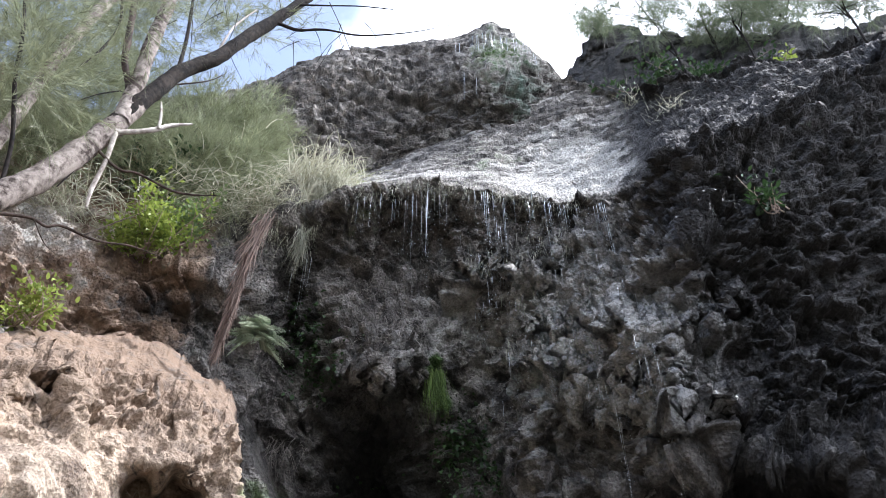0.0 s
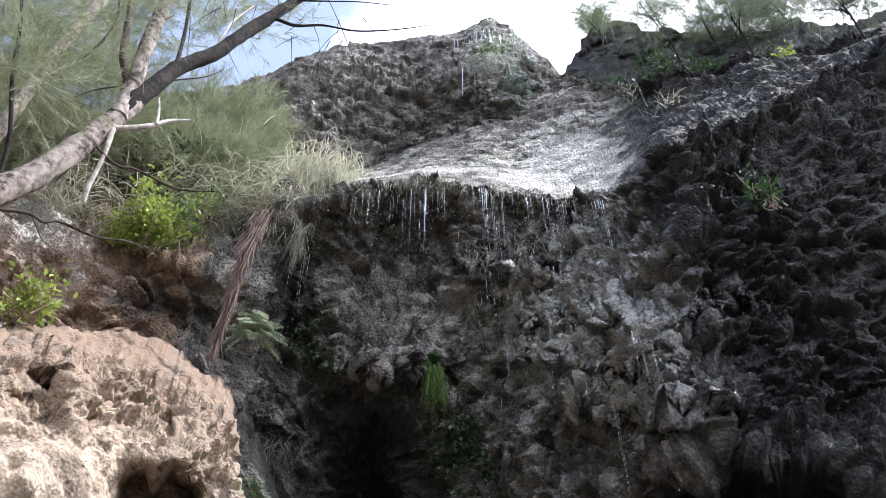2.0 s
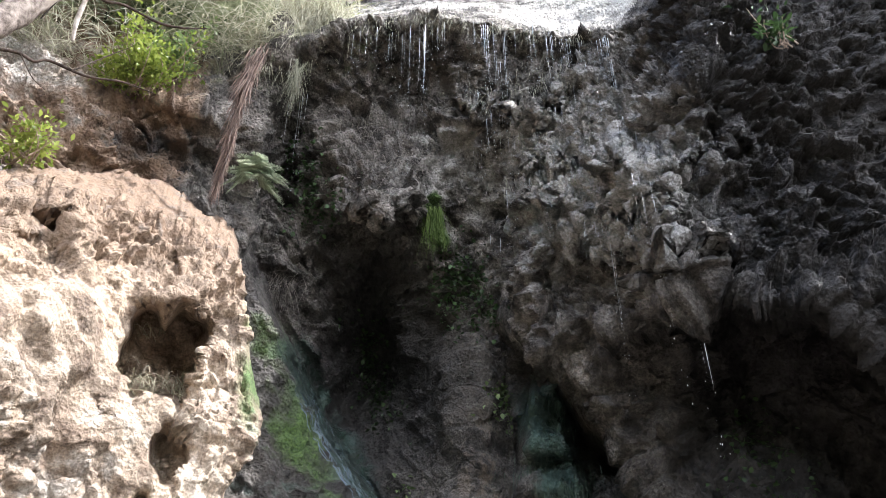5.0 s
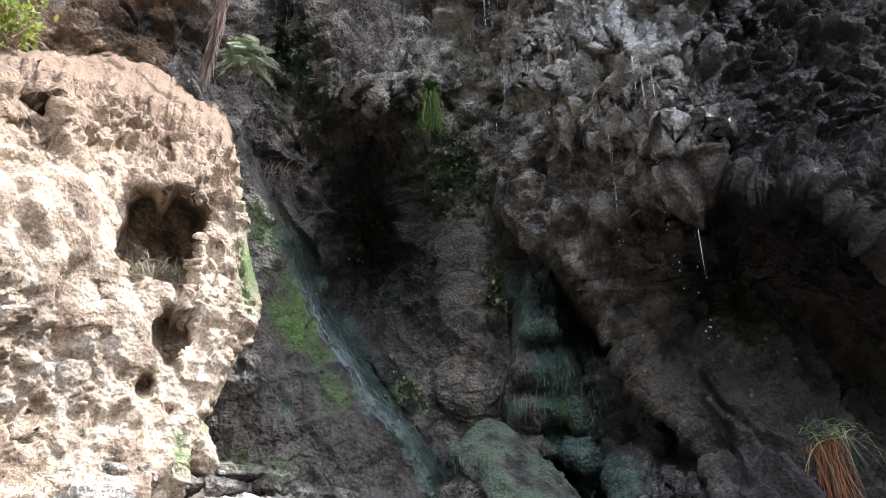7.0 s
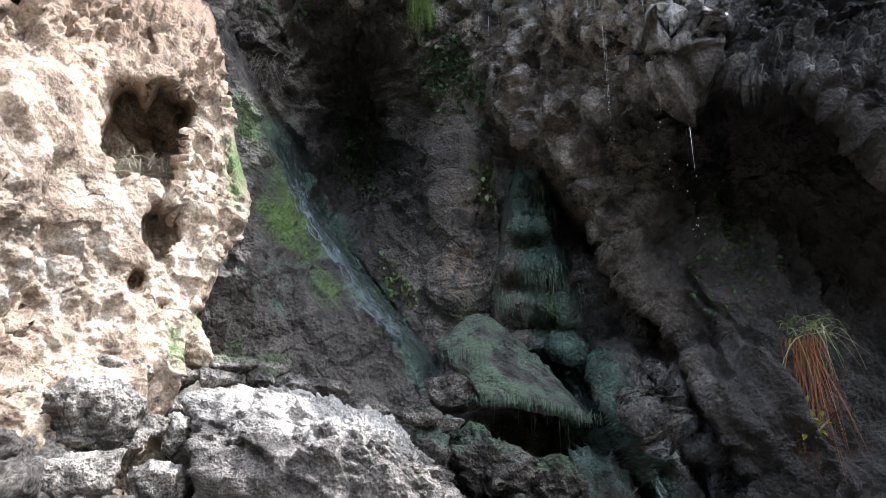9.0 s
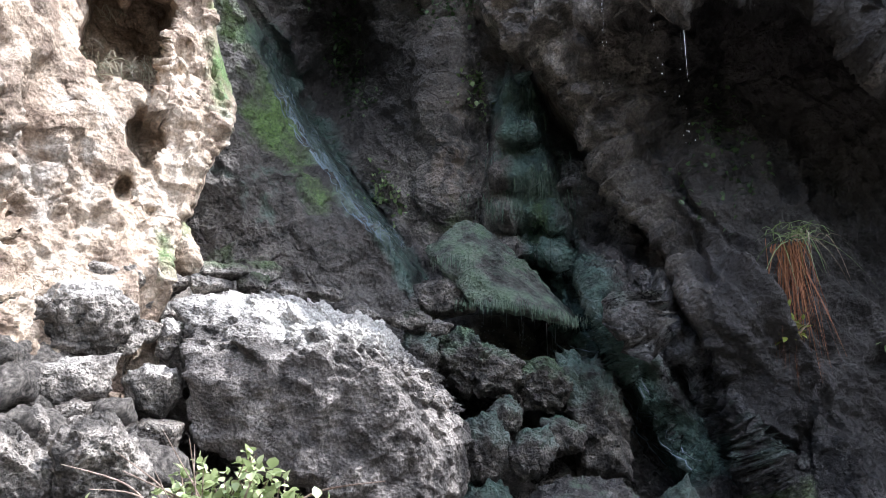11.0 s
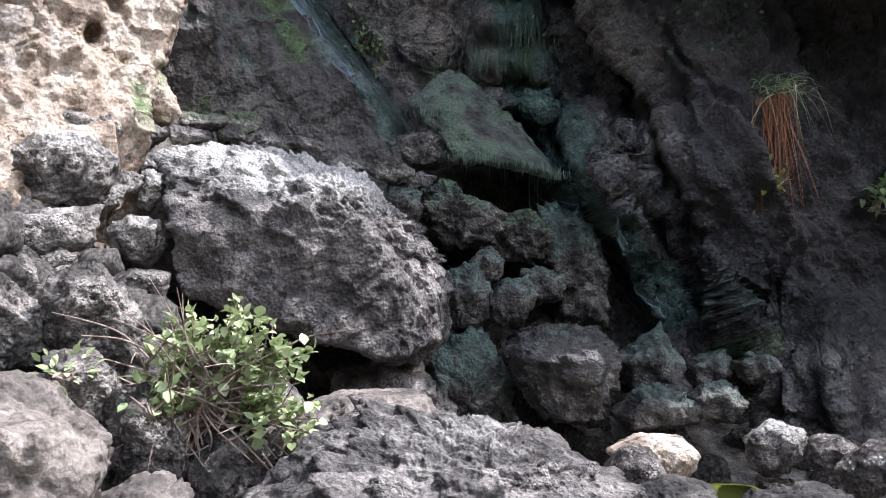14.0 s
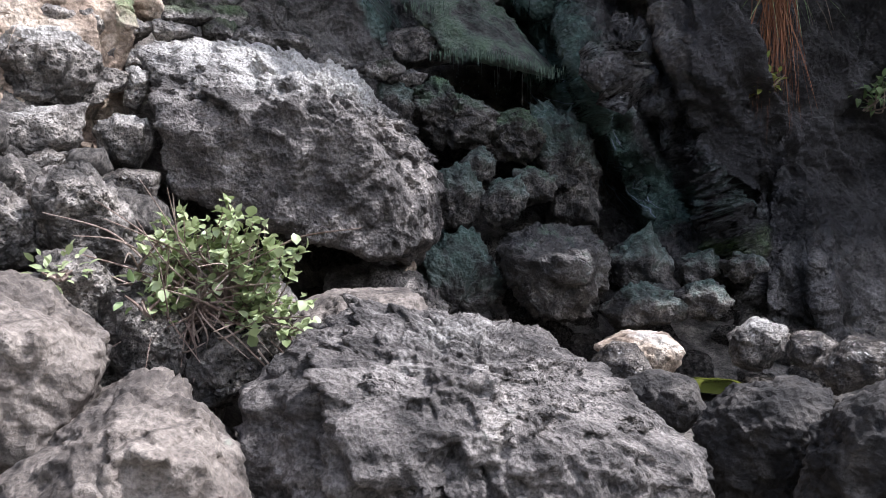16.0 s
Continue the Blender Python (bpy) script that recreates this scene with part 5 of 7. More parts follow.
# lightens upper faces in place of sunlight
SUN_PALE = {"pale": 0.5, "moss": 0, "algae": 0, "warm": 0, "wet": 0}
for lab, cs, d_, th, sd, m_, gr in (
        ("small dark boulder behind the leafy plant", [(-11.7, -9.9), (-10.6, -8.9), (-8.6, -9.3), (-7.3, -11.6), (-8.0, -13.6), (-10.4, -14.8), (-13.0, -11.7)], 3.1, 0.3, 18, PALEROCK, None),
        ("grey angular boulder near the plant", [(-19.5, -9.9), (-17.0, -9.7), (-15.4, -11.5), (-14.4, -13.9), (-14.6, -16.8), (-18.0, -16.6), (-19.4, -14.2)], 2.9, 0.3, 58, PALEROCK, None),
        ("grey boulder by the leafy plant", [(-23.0, -7.5), (-20.7, -7.2), (-19.4, -8.6), (-19.7, -11.3), (-21.3, -12.2), (-22.6, -10.2)], 2.95, 0.3, 59, PALEROCK, None),
        ("grey weathered boulder near the plant", [(-23.6, -2.9), (-21.8, -1.4), (-19.8, -1.4), (-18.9, -3.0), (-17.5, -5.7), (-17.4, -7.8), (-21.4, -8.0), (-23.2, -6.1)], 3.4, 0.4, 57, PALEROCK, None),
        ("grey boulder on the rubble slope", [(-28.4, -2.2), (-26.5, -1.6), (-25.2, -2.8), (-23.2, -4.5), (-22.3, -7.0), (-25.9, -8.5), (-28.4, -7.6)], 3.5, 0.4, 96, PALEROCK, None),
        ("grey angular boulder beside the largest one", [(-19.8, 1.1), (-18.4, 2.1), (-16.4, 1.7), (-16.1, 0.0), (-17.2, -1.8), (-18.9, -1.1)], 4.3, 0.25, 52, PALEROCK, SUN_PALE),
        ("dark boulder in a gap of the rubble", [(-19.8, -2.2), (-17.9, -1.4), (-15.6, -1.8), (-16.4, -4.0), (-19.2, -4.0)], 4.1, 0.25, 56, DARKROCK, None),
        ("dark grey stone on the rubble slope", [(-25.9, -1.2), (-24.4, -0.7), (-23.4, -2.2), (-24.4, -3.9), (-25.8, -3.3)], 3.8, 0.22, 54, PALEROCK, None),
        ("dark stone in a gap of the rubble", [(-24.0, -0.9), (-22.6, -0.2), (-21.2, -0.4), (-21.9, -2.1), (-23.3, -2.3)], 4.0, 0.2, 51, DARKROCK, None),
        ("pale lumpy boulder on the rubble slope", [(-26.4, 1.0), (-25.3, 2.0), (-23.0, 2.3), (-20.3, 2.1), (-20.4, 0.3), (-21.8, -0.8), (-24.7, -1.2), (-26.4, -0.4)], 4.25, 0.3, 55, PALEROCK, SUN_PALE),
        ("pale upright boulder on the rubble slope", [(-17.5, 4.0), (-17.0, 5.1), (-16.1, 4.9), (-16.2, 3.2), (-17.0, 2.1), (-17.8, 2.7)], 4.6, 0.15, 53, PALEROCK, SUN_PALE),
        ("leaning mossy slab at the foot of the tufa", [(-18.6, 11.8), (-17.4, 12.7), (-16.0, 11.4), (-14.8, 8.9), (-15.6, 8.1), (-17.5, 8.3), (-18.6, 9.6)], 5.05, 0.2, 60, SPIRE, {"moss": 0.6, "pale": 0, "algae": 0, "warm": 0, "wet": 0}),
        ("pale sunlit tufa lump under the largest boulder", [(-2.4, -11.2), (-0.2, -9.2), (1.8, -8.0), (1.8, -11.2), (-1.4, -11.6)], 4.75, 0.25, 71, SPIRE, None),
        ("sunlit pale rock at the pool's edge", [(14.5, -14.2), (16.5, -13.4), (19.6, -13.4), (20.8, -14.2), (20.3, -15.7), (17.8, -16.5)], 4.5, 0.25, 61, SPIRE, SUN_PALE),
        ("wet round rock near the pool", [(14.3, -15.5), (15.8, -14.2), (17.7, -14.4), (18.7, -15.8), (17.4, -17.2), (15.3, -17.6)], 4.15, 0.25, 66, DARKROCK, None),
        ("sunlit rough rock at the pool's edge", [(23.7, -13.2), (25.2, -11.9), (27.4, -12.3), (27.3, -14.0), (25.7, -15.2), (24.1, -14.9)], 4.75, 0.25, 62, PALEROCK, SUN_PALE),
        ("wet glinting rock near the pool", [(27.6, -12.8), (29.4, -12.5), (30.9, -13.3), (29.1, -14.7), (27.7, -14.5)], 4.7, 0.25, 63, DARKROCK, None),
        ("wet glinting rock near the pool", [(29.0, -14.5), (31.1, -12.7), (33.4, -12.8), (33.5, -14.6), (30.6, -16.2)], 4.4, 0.25, 65, DARKROCK, None),
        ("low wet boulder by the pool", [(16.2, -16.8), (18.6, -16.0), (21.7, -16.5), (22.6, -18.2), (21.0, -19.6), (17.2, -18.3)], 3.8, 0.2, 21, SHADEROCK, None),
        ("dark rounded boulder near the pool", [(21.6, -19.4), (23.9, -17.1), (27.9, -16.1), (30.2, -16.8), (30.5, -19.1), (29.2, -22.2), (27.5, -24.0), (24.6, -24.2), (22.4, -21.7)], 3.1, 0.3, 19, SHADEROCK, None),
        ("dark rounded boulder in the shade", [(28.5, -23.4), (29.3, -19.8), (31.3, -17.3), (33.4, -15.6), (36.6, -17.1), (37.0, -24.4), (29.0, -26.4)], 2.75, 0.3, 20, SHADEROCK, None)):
    block_rock(lab, cs, d_, th, sd, m_, 6 if d_ < 3.6 else 5, (), 1.0, 0.03 if m_ == PALEROCK else 0.0, growth_and_sun=gr, amount=0.8, crust=0.018 if m_ == PALEROCK else 0.0)

for lab, a_, e_, d_, h_, t_, sd, gr in (
        ("mossy green stone at the foot of the flowstone", -13.8, 8.5, 5.25, (0.20, 0.14, 0.06), 10, 81, 0.6),
        ("mossy green stone at the foot of the flowstone", -11.5, 8.5, 5.35, (0.18, 0.13, 0.06), 50, 82, 0.6),
        ("mossy green stone at the foot of the flowstone", -11.3, 7.5, 5.3, (0.12, 0.10, 0.07), 80, 83, 0.6),
        ("dark damp stone at the foot of the flowstone", -17.4, 7.4, 5.0, (0.15, 0.14, 0.10), 20, 84, 0.15),
        ("dark damp stone at the foot of the flowstone", -14.6, 7.4, 5.0, (0.14, 0.13, 0.06), 10, 85, 0.1),
        ("dark damp stone at the foot of the flowstone", -17.5, 5.7, 4.9, (0.15, 0.12, 0.06), 35, 86, 0.0),
        ("dark damp stone at the foot of the flowstone", -9.4, 7.4, 5.3, (0.18, 0.14, 0.08), 5, 87, 0.05),
        ("dark damp stone at the foot of the flowstone", -7.0, 7.0, 5.4, (0.16, 0.14, 0.08), 65, 97, 0.0),
        ("dark damp stone beside the largest boulder", -1.0, 5.2, 5.4, (0.20, 0.14, 0.06), 5, 88, 0.3),
        ("dark damp stone beside the largest boulder", 1.0, 4.7, 5.6, (0.19, 0.14, 0.06), -15, 89, 0.2),
        ("dark damp stone beside the largest boulder", -4.0, 5.6, 5.5, (0.18, 0.14, 0.07), 25, 98, 0.1)):
    boulder(lab, a_, e_, d_, h_, t_, sd, CLIFF, 5, None, 1.0, 0.0, "stones at the flowstone's foot", (0, 0),
            {"algae": 0.1, "moss": gr, "wet": 0.5, "warm": 0.0, "pale": 0.0, "shade_and_dark_rock": 0.5 if gr < 0.5 else 0.0})
for lab, a_, e_, d_, h_, t_, sd in (
        ("pale sunlit stone below the tufa", -21.3, 8.0, 4.75, (0.10, 0.09, 0.07), 10, 91),
        ("pale sunlit stone below the tufa", -19.6, 7.6, 4.8, (0.09, 0.09, 0.08), 50, 92),
        ("pale sunlit stone below the tufa", -18.7, 4.4, 4.6, (0.10, 0.1, 0.06), 80, 93),
        ("pale sunlit stone on the rubble slope", -19.6, 3.3, 4.5, (0.10, 0.1, 0.08), 20, 94)):
    boulder(lab, a_, e_, d_, h_, t_, sd, PALEROCK, 4, None, 1.0, 0.02, growth_and_sun={"pale": 0.4, "moss": 0, "algae": 0, "warm": 0, "wet": 0})
for lab, a_, e_, d_, h_, t_, sd, m_ in (
        ("wet dark rock in the stream bed", 8.0, -14.0, 4.4, (0.22, 0.18, 0.12), 5, 67, DARKROCK),
        ("wet dark rock under the largest boulder", -1.5, -9.9, 4.6, (0.3, 0.2, 0.16), 5, 68, BOULDER),
        ("dark boulder deep in a gap", -11.0, -14.5, 3.0, (0.24, 0.2, 0.2), 45, 69, DARKROCK),
        ("dark rock wedged in the stream", 1.5, -12.2, 4.6, (0.26, 0.2, 0.18), 50, 72, DARKROCK)):
    boulder(lab, a_, e_, d_, h_, t_, sd, m_, 5, None, 1.0, 0.02)

# loose rubble, a few shapes laid many times
rub_rng = np.random.default_rng(7)
SHAPES = {(m, lv): [rock_mesh("rubble_stone", (1, rub_rng.uniform(0.7, 1), rub_rng.uniform(0.5, 0.8)), random_cuts(rub_rng, 12), 200 + 10 * i + k, m, lv, 1.5)
                    for k in range(6)] for i, m in enumerate((PALEROCK, DARKROCK, SPIRE)) for lv in (3, 4)}


def rubble(n, a0, a1, d0, d1, s0, s1, mat, label, group):
    kind_of = {PALEROCK.name: "rubble_stone", DARKROCK.name: "stream_stone", SPIRE.name: "pebble"}[mat.name]
    for _ in range(n):
        a_, d_ = rub_rng.uniform(a0, a1), rub_rng.uniform(d0, d1)
        s = s0 + (s1 - s0) * rub_rng.uniform() ** 2
        x, y = d_ * math.sin(radians(a_)), d_ * math.cos(radians(a_))
        ob = new(kind_of, SHAPES[mat, 4 if s > 0.13 else 3][rub_rng.integers(6)])
        ob.matrix_world = pose(x, y, float(ground_z(np.float64(x), np.float64(y))) + s * 0.25, *rub_rng.uniform(-35, 35, 2), rub_rng.uniform(0, 360)) @ Matrix.Scale(s, 4)
        tagged(ob, label, "stone", group)


rubble(40, 1, 13, 4.9, 5.9, 0.06, 0.17, DARKROCK, "dark wet stone in the stream bed", "wet stones of the stream")
rubble(45, -28, -14, 3.5, 5.1, 0.09, 0.22, PALEROCK, "grey angular stone on the rubble slope", "loose stones on the slope")
rubble(40, -34, -13, 4.5, 5.4, 0.04, 0.11, PALEROCK, "small stone at the outcrop's foot", "loose stones on the slope")
rubble(110, -36, -13, 2.3, 5.0, 0.05, 0.2, PALEROCK, "loose grey stone on the rubble slope", "loose stones on the slope")
rubble(60, -13, 14, 4.3, 6.4, 0.05, 0.2, DARKROCK, "dark wet stone in the stream bed", "wet stones of the stream")
rubble(90, 6, 38, 3.2, 5.7, 0.04, 0.18, DARKROCK, "dark wet stone near the pool", "wet stones of the stream")

rubble(45, 2, 15, 5.2, 6.5, 0.07, 0.2, DARKROCK, "dark wet stone in the stream bed", "wet stones of the stream")
rubble(40, 15, 27, 4.3, 5.1, 0.02, 0.06, SPIRE, "small pale stone at the pool's edge", "pale stones by the pool")

rubble(40, 14, 31, 5.3, 6.3, 0.08, 0.22, DARKROCK, "dark wet stone at the wall foot", "wet stones of the stream")

# the shallow pool
ring = np.linspace(0, 2 * math.pi, 49)
shore = 1 + 0.14 * np.sin(3 * ring + 1) + 0.08 * np.sin(7 * ring)
pr = np.linspace(0, 1, 6)
pv = np.stack([pr[None, :] * (0.17 * shore * np.cos(ring))[:, None], pr[None, :] * (0.14 * shore * np.sin(ring))[:, None], -0.03 * pr[None, :] ** 6 + 0 * ring[:, None]], -1).reshape(-1, 3)
pf = grid_faces(49, 6)
pc = spot(22.8, -16.2, 4.9)
pool = tagged(new("pool_water", mesh_from("pool_water", pv, pf, POOL)), "shallow clear pool with a green bottom", "water", kind="structure")
pool.location = (pc.x, pc.y, 0.19)

# ---------------------------------------------------------------- trees
def limb(parent, name, pts, radii, mat, label="", sides=8, rough=0.25):
    line = [spot(*p) for p in pts]
    v, f = tube(line, radii, sides, rough, len(pts) * 7 + int(radii[0] * 1000))
    return part(name, mesh_from(name, v, f, mat), parent, label)


def needle_cloud(rng, blobs, sprays, per=26, length=0.2, width=0.0045, reach=0.45, hang=0.7):
    """Drooping needle sprays filling uneven ellipsoids: (centre, half sizes, share)."""
    roots, ways, lens = [], [], []
    total = sum(b[2] for b in blobs)
    for c, h, share in blobs:
        k = int(sprays * share / total)
        u = rng.normal(0, 1, (k, 3))
        u = u / np.linalg.norm(u, axis=1, keepdims=True) * rng.uniform(0.15, 1, (k, 1)) ** 0.45
        o = np.array(c) + u * np.array(h)
        axis = u * 0.5 + rng.normal(0, 0.45, (k, 3)) + np.array([0, 0, 0.65])
        axis = axis / np.linalg.norm(axis, axis=1, keepdims=True)
        for _ in range(per):
            t = rng.uniform(0, 1, (k, 1))
            roots.append(o + axis * reach * t)
            ways.append(axis * 0.9 + rng.normal(0, 0.36, (k, 3)))
            lens.append(length * rng.uniform(0.5, 1.3, k))
    return strands(rng, np.concatenate(roots), np.concatenate(ways), np.concatenate(lens), width, hang, 1)


tr = np.random.default_rng(21)
DT = 5.4
tree = thing("casuarina_tree", "leaning casuarina with pale flaking bark and fine needles", "tree", "casuarina trees", tuple(spot(-47, 33, 5.9)))


def tree_limb(parent, name, line, radii, mat, label="", d=DT):
    pts = [spot(a, e, d + 0.02 * i) - parent.location for i, (a, e) in enumerate(line)]
    v, f = tube(pts, radii, 10, 0.22, int(abs(line[0][0]) * 10))
    return part(name, mesh_from(name, v, f, mat), parent, label)


tree_limb(tree, "trunk", [(-50, 31.5), (-45.5, 34.5), (-41.9, 37.7), (-39.4, 40.4), (-37.4, 42.5), (-35.5, 45.2), (-34.0, 47.4), (-32.9, 49.2), (-32.4, 50.0)],
          [0.15, 0.13, 0.115, 0.112, 0.112, 0.110, 0.108, 0.098, 0.06], BARK, "leaning trunk with pale flaking bark")
tree_limb(tree, "limb", [(-34.0, 47.5), (-32.8, 49.4), (-31.4, 51.2), (-29.8, 52.8), (-26.9, 54.5), (-24.7, 56.3), (-22.1, 58.0), (-19.7, 59.5), (-14.6, 62.1)], [0.075, 0.095, 0.084, 0.080, 0.0785, 0.0785, 0.074, 0.0645, 0.05], BARK_SHADED, "dark brown bark limb with crown shade in its colour", DT + 0.1)
for ln, rd, mt, lb in (
        ([(-33.6, 47.9), (-33.6, 50.8), (-34.0, 53.4), (-34.1, 56.1), (-34.7, 57.8)], [0.085, 0.078, 0.079, 0.078, 0.07], BARK, "pale smooth limb"),
        ([(-34.4, 46.6), (-33.9, 49.7), (-35.6, 51.6), (-36.5, 53.5), (-37.8, 56.0)], [0.05, 0.038, 0.034, 0.038, 0.035], BARK_MID, "dark bark limb")):
    tree_limb(tree, "limb", ln, rd, mt, lb, DT + 0.1)
for ln, rd, mt in (
        ([(-39.6, 40.2), (-40.6, 43.4), (-41.8, 45.4), (-43.3, 47.5), (-44.4, 49.5), (-46.3, 51.9)], [0.020, 0.018, 0.0187, 0.0178, 0.0184, 0.0176], BARK_DARK),
        ([(-33.6, 47.3), (-33.3, 45.2), (-33.4, 43.2), (-33.2, 41.9)], [0.028, 0.024, 0.020, 0.014], BARK_WHITE),
        ([(-33.4, 47.2), (-30.7, 48.2), (-29.1, 49.0), (-27.2, 49.6)], [0.024, 0.024, 0.021, 0.009], BARK_WHITE),
        ([(-30.1, 48.5), (-30.3, 49.3), (-30.8, 50.2)], [0.016, 0.014, 0.010], BARK_WHITE),
        ([(-34.2, 45.6), (-32.0, 45.0), (-30.3, 45.2), (-27.0, 44.9), (-24.8, 45.1), (-22.8, 45.5)], [0.014, 0.013, 0.012, 0.012, 0.010, 0.004], BARK_MID),
        ([(-40.2, 39.0), (-36.9, 39.9), (-35.4, 39.8), (-34.3, 40.2), (-31.4, 40.1), (-28.6, 40.5), (-26.0, 40.4)], [0.014, 0.0134, 0.0125, 0.012, 0.0097, 0.008, 0.003], BARK_MID),
        ([(-32.4, 40.2), (-30.4, 41.7), (-28.6, 42.9)], [0.006, 0.0055, 0.002], BARK_MID),
        ([(-36.4, 39.9), (-35.0, 38.8), (-33.9, 38.4)], [0.006, 0.004, 0.002], BARK_MID),
        ([(-23.0, 57.4), (-21.6, 57.9), (-19.0, 57.9), (-15.5, 58.4), (-10.9, 58.5), (-4.3, 59.1), (1.5, 59.7)], [0.036, 0.026, 0.019, 0.015, 0.012, 0.007, 0.003], BARK_DARK),
        ([(-19.7, 59.5), (-15.7, 60.0), (-11.5, 60.4), (-6.9, 60.5)], [0.0129, 0.010, 0.008, 0.004], BARK_DARK),
        ([(-30.4, 52.2), (-30.9, 54.8), (-32.0, 57.4)], [0.026, 0.020, 0.0177], BARK_DARK),
        ([(-27.3, 54.3), (-26.5, 56.6), (-24.5, 58.3)], [0.018, 0.014, 0.008], BARK_WHITE),
        ([(-39.0, 50.0), (-37.9, 52.0), (-37.7, 53.6), (-38.8, 55.2)], [0.008, 0.015, 0.0155, 0.014], BARK_DARK),
        ([(-37.8, 47.9), (-36.3, 49.0), (-34.2, 50.0)], [0.004, 0.007, 0.009], BARK_DARK),
        ([(-31.2, 51.3), (-27.4, 52.6), (-25.6, 53.6)], [0.009, 0.007, 0.003], BARK_MID),
        ([(-15.7, 60.2), (-13.4, 58.6), (-10.3, 55.8)], [0.006, 0.005, 0.003], BARK_MID),
        ([(-34.9, 46.0), (-35.2, 44.3), (-36.0, 42.4)], [0.011, 0.010, 0.005], BARK_DARK)):
    tree_limb(tree, "branch", ln, rd, mt, "bare white dead branch" if mt == BARK_WHITE else "", DT + (0.2 if ln[0][1] > 51 else 0.06))
for k in range(36):          # fine bare twigs in front of the sky
    a0, e0 = tr.uniform(-33, -8), tr.uniform(55, 60.5)
    if e0 < 57 and a0 > -22:
        continue
    w = tr.normal(0, 1.6, 3)
    tree_limb(tree, "twig", [(a0, e0), (a0 + w[0] * 0.6, e0 - 0.5 - abs(w[1]) * 0.3), (a0 + w[0] * 1.1 + w[2] * 0.5, e0 - 1.0 - abs(w[1]))], [0.005, 0.0035, 0.0014], BARK_DARK, d=DT + 0.1)


def blob(a, e, d, rx, ry, rz, share):
    return (tuple(spot(a, e, d)), (rx, ry, rz), share)


def crown(parent, name, rng, blobs, sprays, mat, per=26, **kw):
    v, f = needle_cloud(rng, blobs, sprays, per, **kw)
    v = v - np.array(parent.location)
    return part(name, mesh_from(name, v, f, mat), parent)


crown(tree, "crown", tr, [blob(-41, 53, 7.4, 0.9, 0.6, 1.1, 2.6), blob(-34, 55.5, 7.2, 1.2, 0.6, 0.6, 1.3), blob(-45, 47, 7.2, 0.8, 0.6, 1.2, 2.0), blob(-38, 47, 7.2, 0.9, 0.5, 1.0, 2.6), blob(-41, 43.5, 7.0, 0.7, 0.4, 0.5, 1.0),
                          blob(-24, 57.5, 6.6, 0.8, 0.4, 0.25, 0.3),
                          blob(-43, 50, 4.9, 0.5, 0.4, 0.8, 0.55), blob(-38, 55, 4.9, 0.6, 0.3, 0.5, 0.35), blob(-29, 57.5, 6.0, 0.7, 0.3, 0.35, 0.25)], 2500, NEEDLE, 36, length=0.20, width=0.0046, reach=0.42, hang=0.2)

back = thing("casuarina_tree", "younger casuarina thicket of fine pale green needles", "tree", "casuarina trees", tuple(spot(-26, 43, 7.9)))
for ln, rd in (([(-42.1, 41.8), (-41.7, 43.7), (-41.4, 46.5), (-41.1, 49.9), (-40.4, 52.8), (-39.0, 56.0)], [0.075, 0.073, 0.072, 0.069, 0.075, 0.068]),):
    tree_limb(back, "trunk", ln, rd, BARK, "pale slanting trunk", 6.6)
for a0, e0, a1, e1 in ((-28, 42, -26, 51), (-24, 42, -21, 50.5), (-31, 42, -31, 50), (-22, 43, -19.5, 49)):
    tree_limb(back, "stem", [(a0, e0), ((a0 + a1) / 2 - 0.5, (e0 + e1) / 2), (a1, e1)], [0.03, 0.022, 0.008], BARK_DARK, "", 7.8)
crown(back, "crown", tr, [blob(-27, 49, 7.7, 0.75, 0.5, 0.9, 2.0), blob(-21.5, 49.5, 7.8, 0.6, 0.45, 0.95, 1.8), blob(-28.5, 46, 7.4, 0.8, 0.45, 0.55, 1.4), blob(-22.5, 46.5, 7.3, 0.6, 0.4, 0.6, 1.5),
                          blob(-33, 49, 7.9, 0.7, 0.5, 0.9, 1.2), blob(-20, 48.8, 7.9, 0.35, 0.3, 0.5, 0.5)], 1600, NEEDLE, 36, length=0.19, width=0.0056, reach=0.42, hang=0.12)


def skyline_tree(a, e, d, lean, h, seed, sprays, label):
    rng = np.random.default_rng(seed)
    base_p = spot(a, e, d)
    t = thing("casuarina_tree", label, "tree", "trees on the rim", tuple(base_p))
    top = Vector((lean[0], lean[1], h))
    v, f = tube([Vector((0, 0, -0.3)), top * 0.35 + Vector((0.05, 0, 0)), top * 0.7, top], [0.024 * h ** 0.5 / 1.55, 0.020 * h ** 0.5 / 1.55, 0.014 * h ** 0.5 / 1.55, 0.006], 7, 0.2, seed)
    part("trunk", mesh_from("trunk", v, f, BARK_DARK), t)
    blobs = []
    for k in range(7):
        s = rng.uniform(0.35, 0.95)
        tip = top * s + Vector((rng.normal(0, 0.42), rng.normal(0, 0.3), rng.uniform(0.1, 0.5))) * h / 2.4
        v, f = tube([top * s * 0.8, (top * s * 0.8 + tip) / 2 + Vector((0, 0, 0.05)), tip], [0.014, 0.009, 0.004], 5)
        part("branch", mesh_from("branch", v, f, BARK_DARK), t)
        blobs.append((tuple(tip), (0.34 * h / 2.4, 0.3 * h / 2.4, 0.24 * h / 2.4), 1))
    v, f = needle_cloud(rng, blobs, int(sprays * 1.3), 18, 0.2, 0.007, 0.35, 0.5)
    part("crown", mesh_from("crown", v, f, NEEDLE_FAR), t)


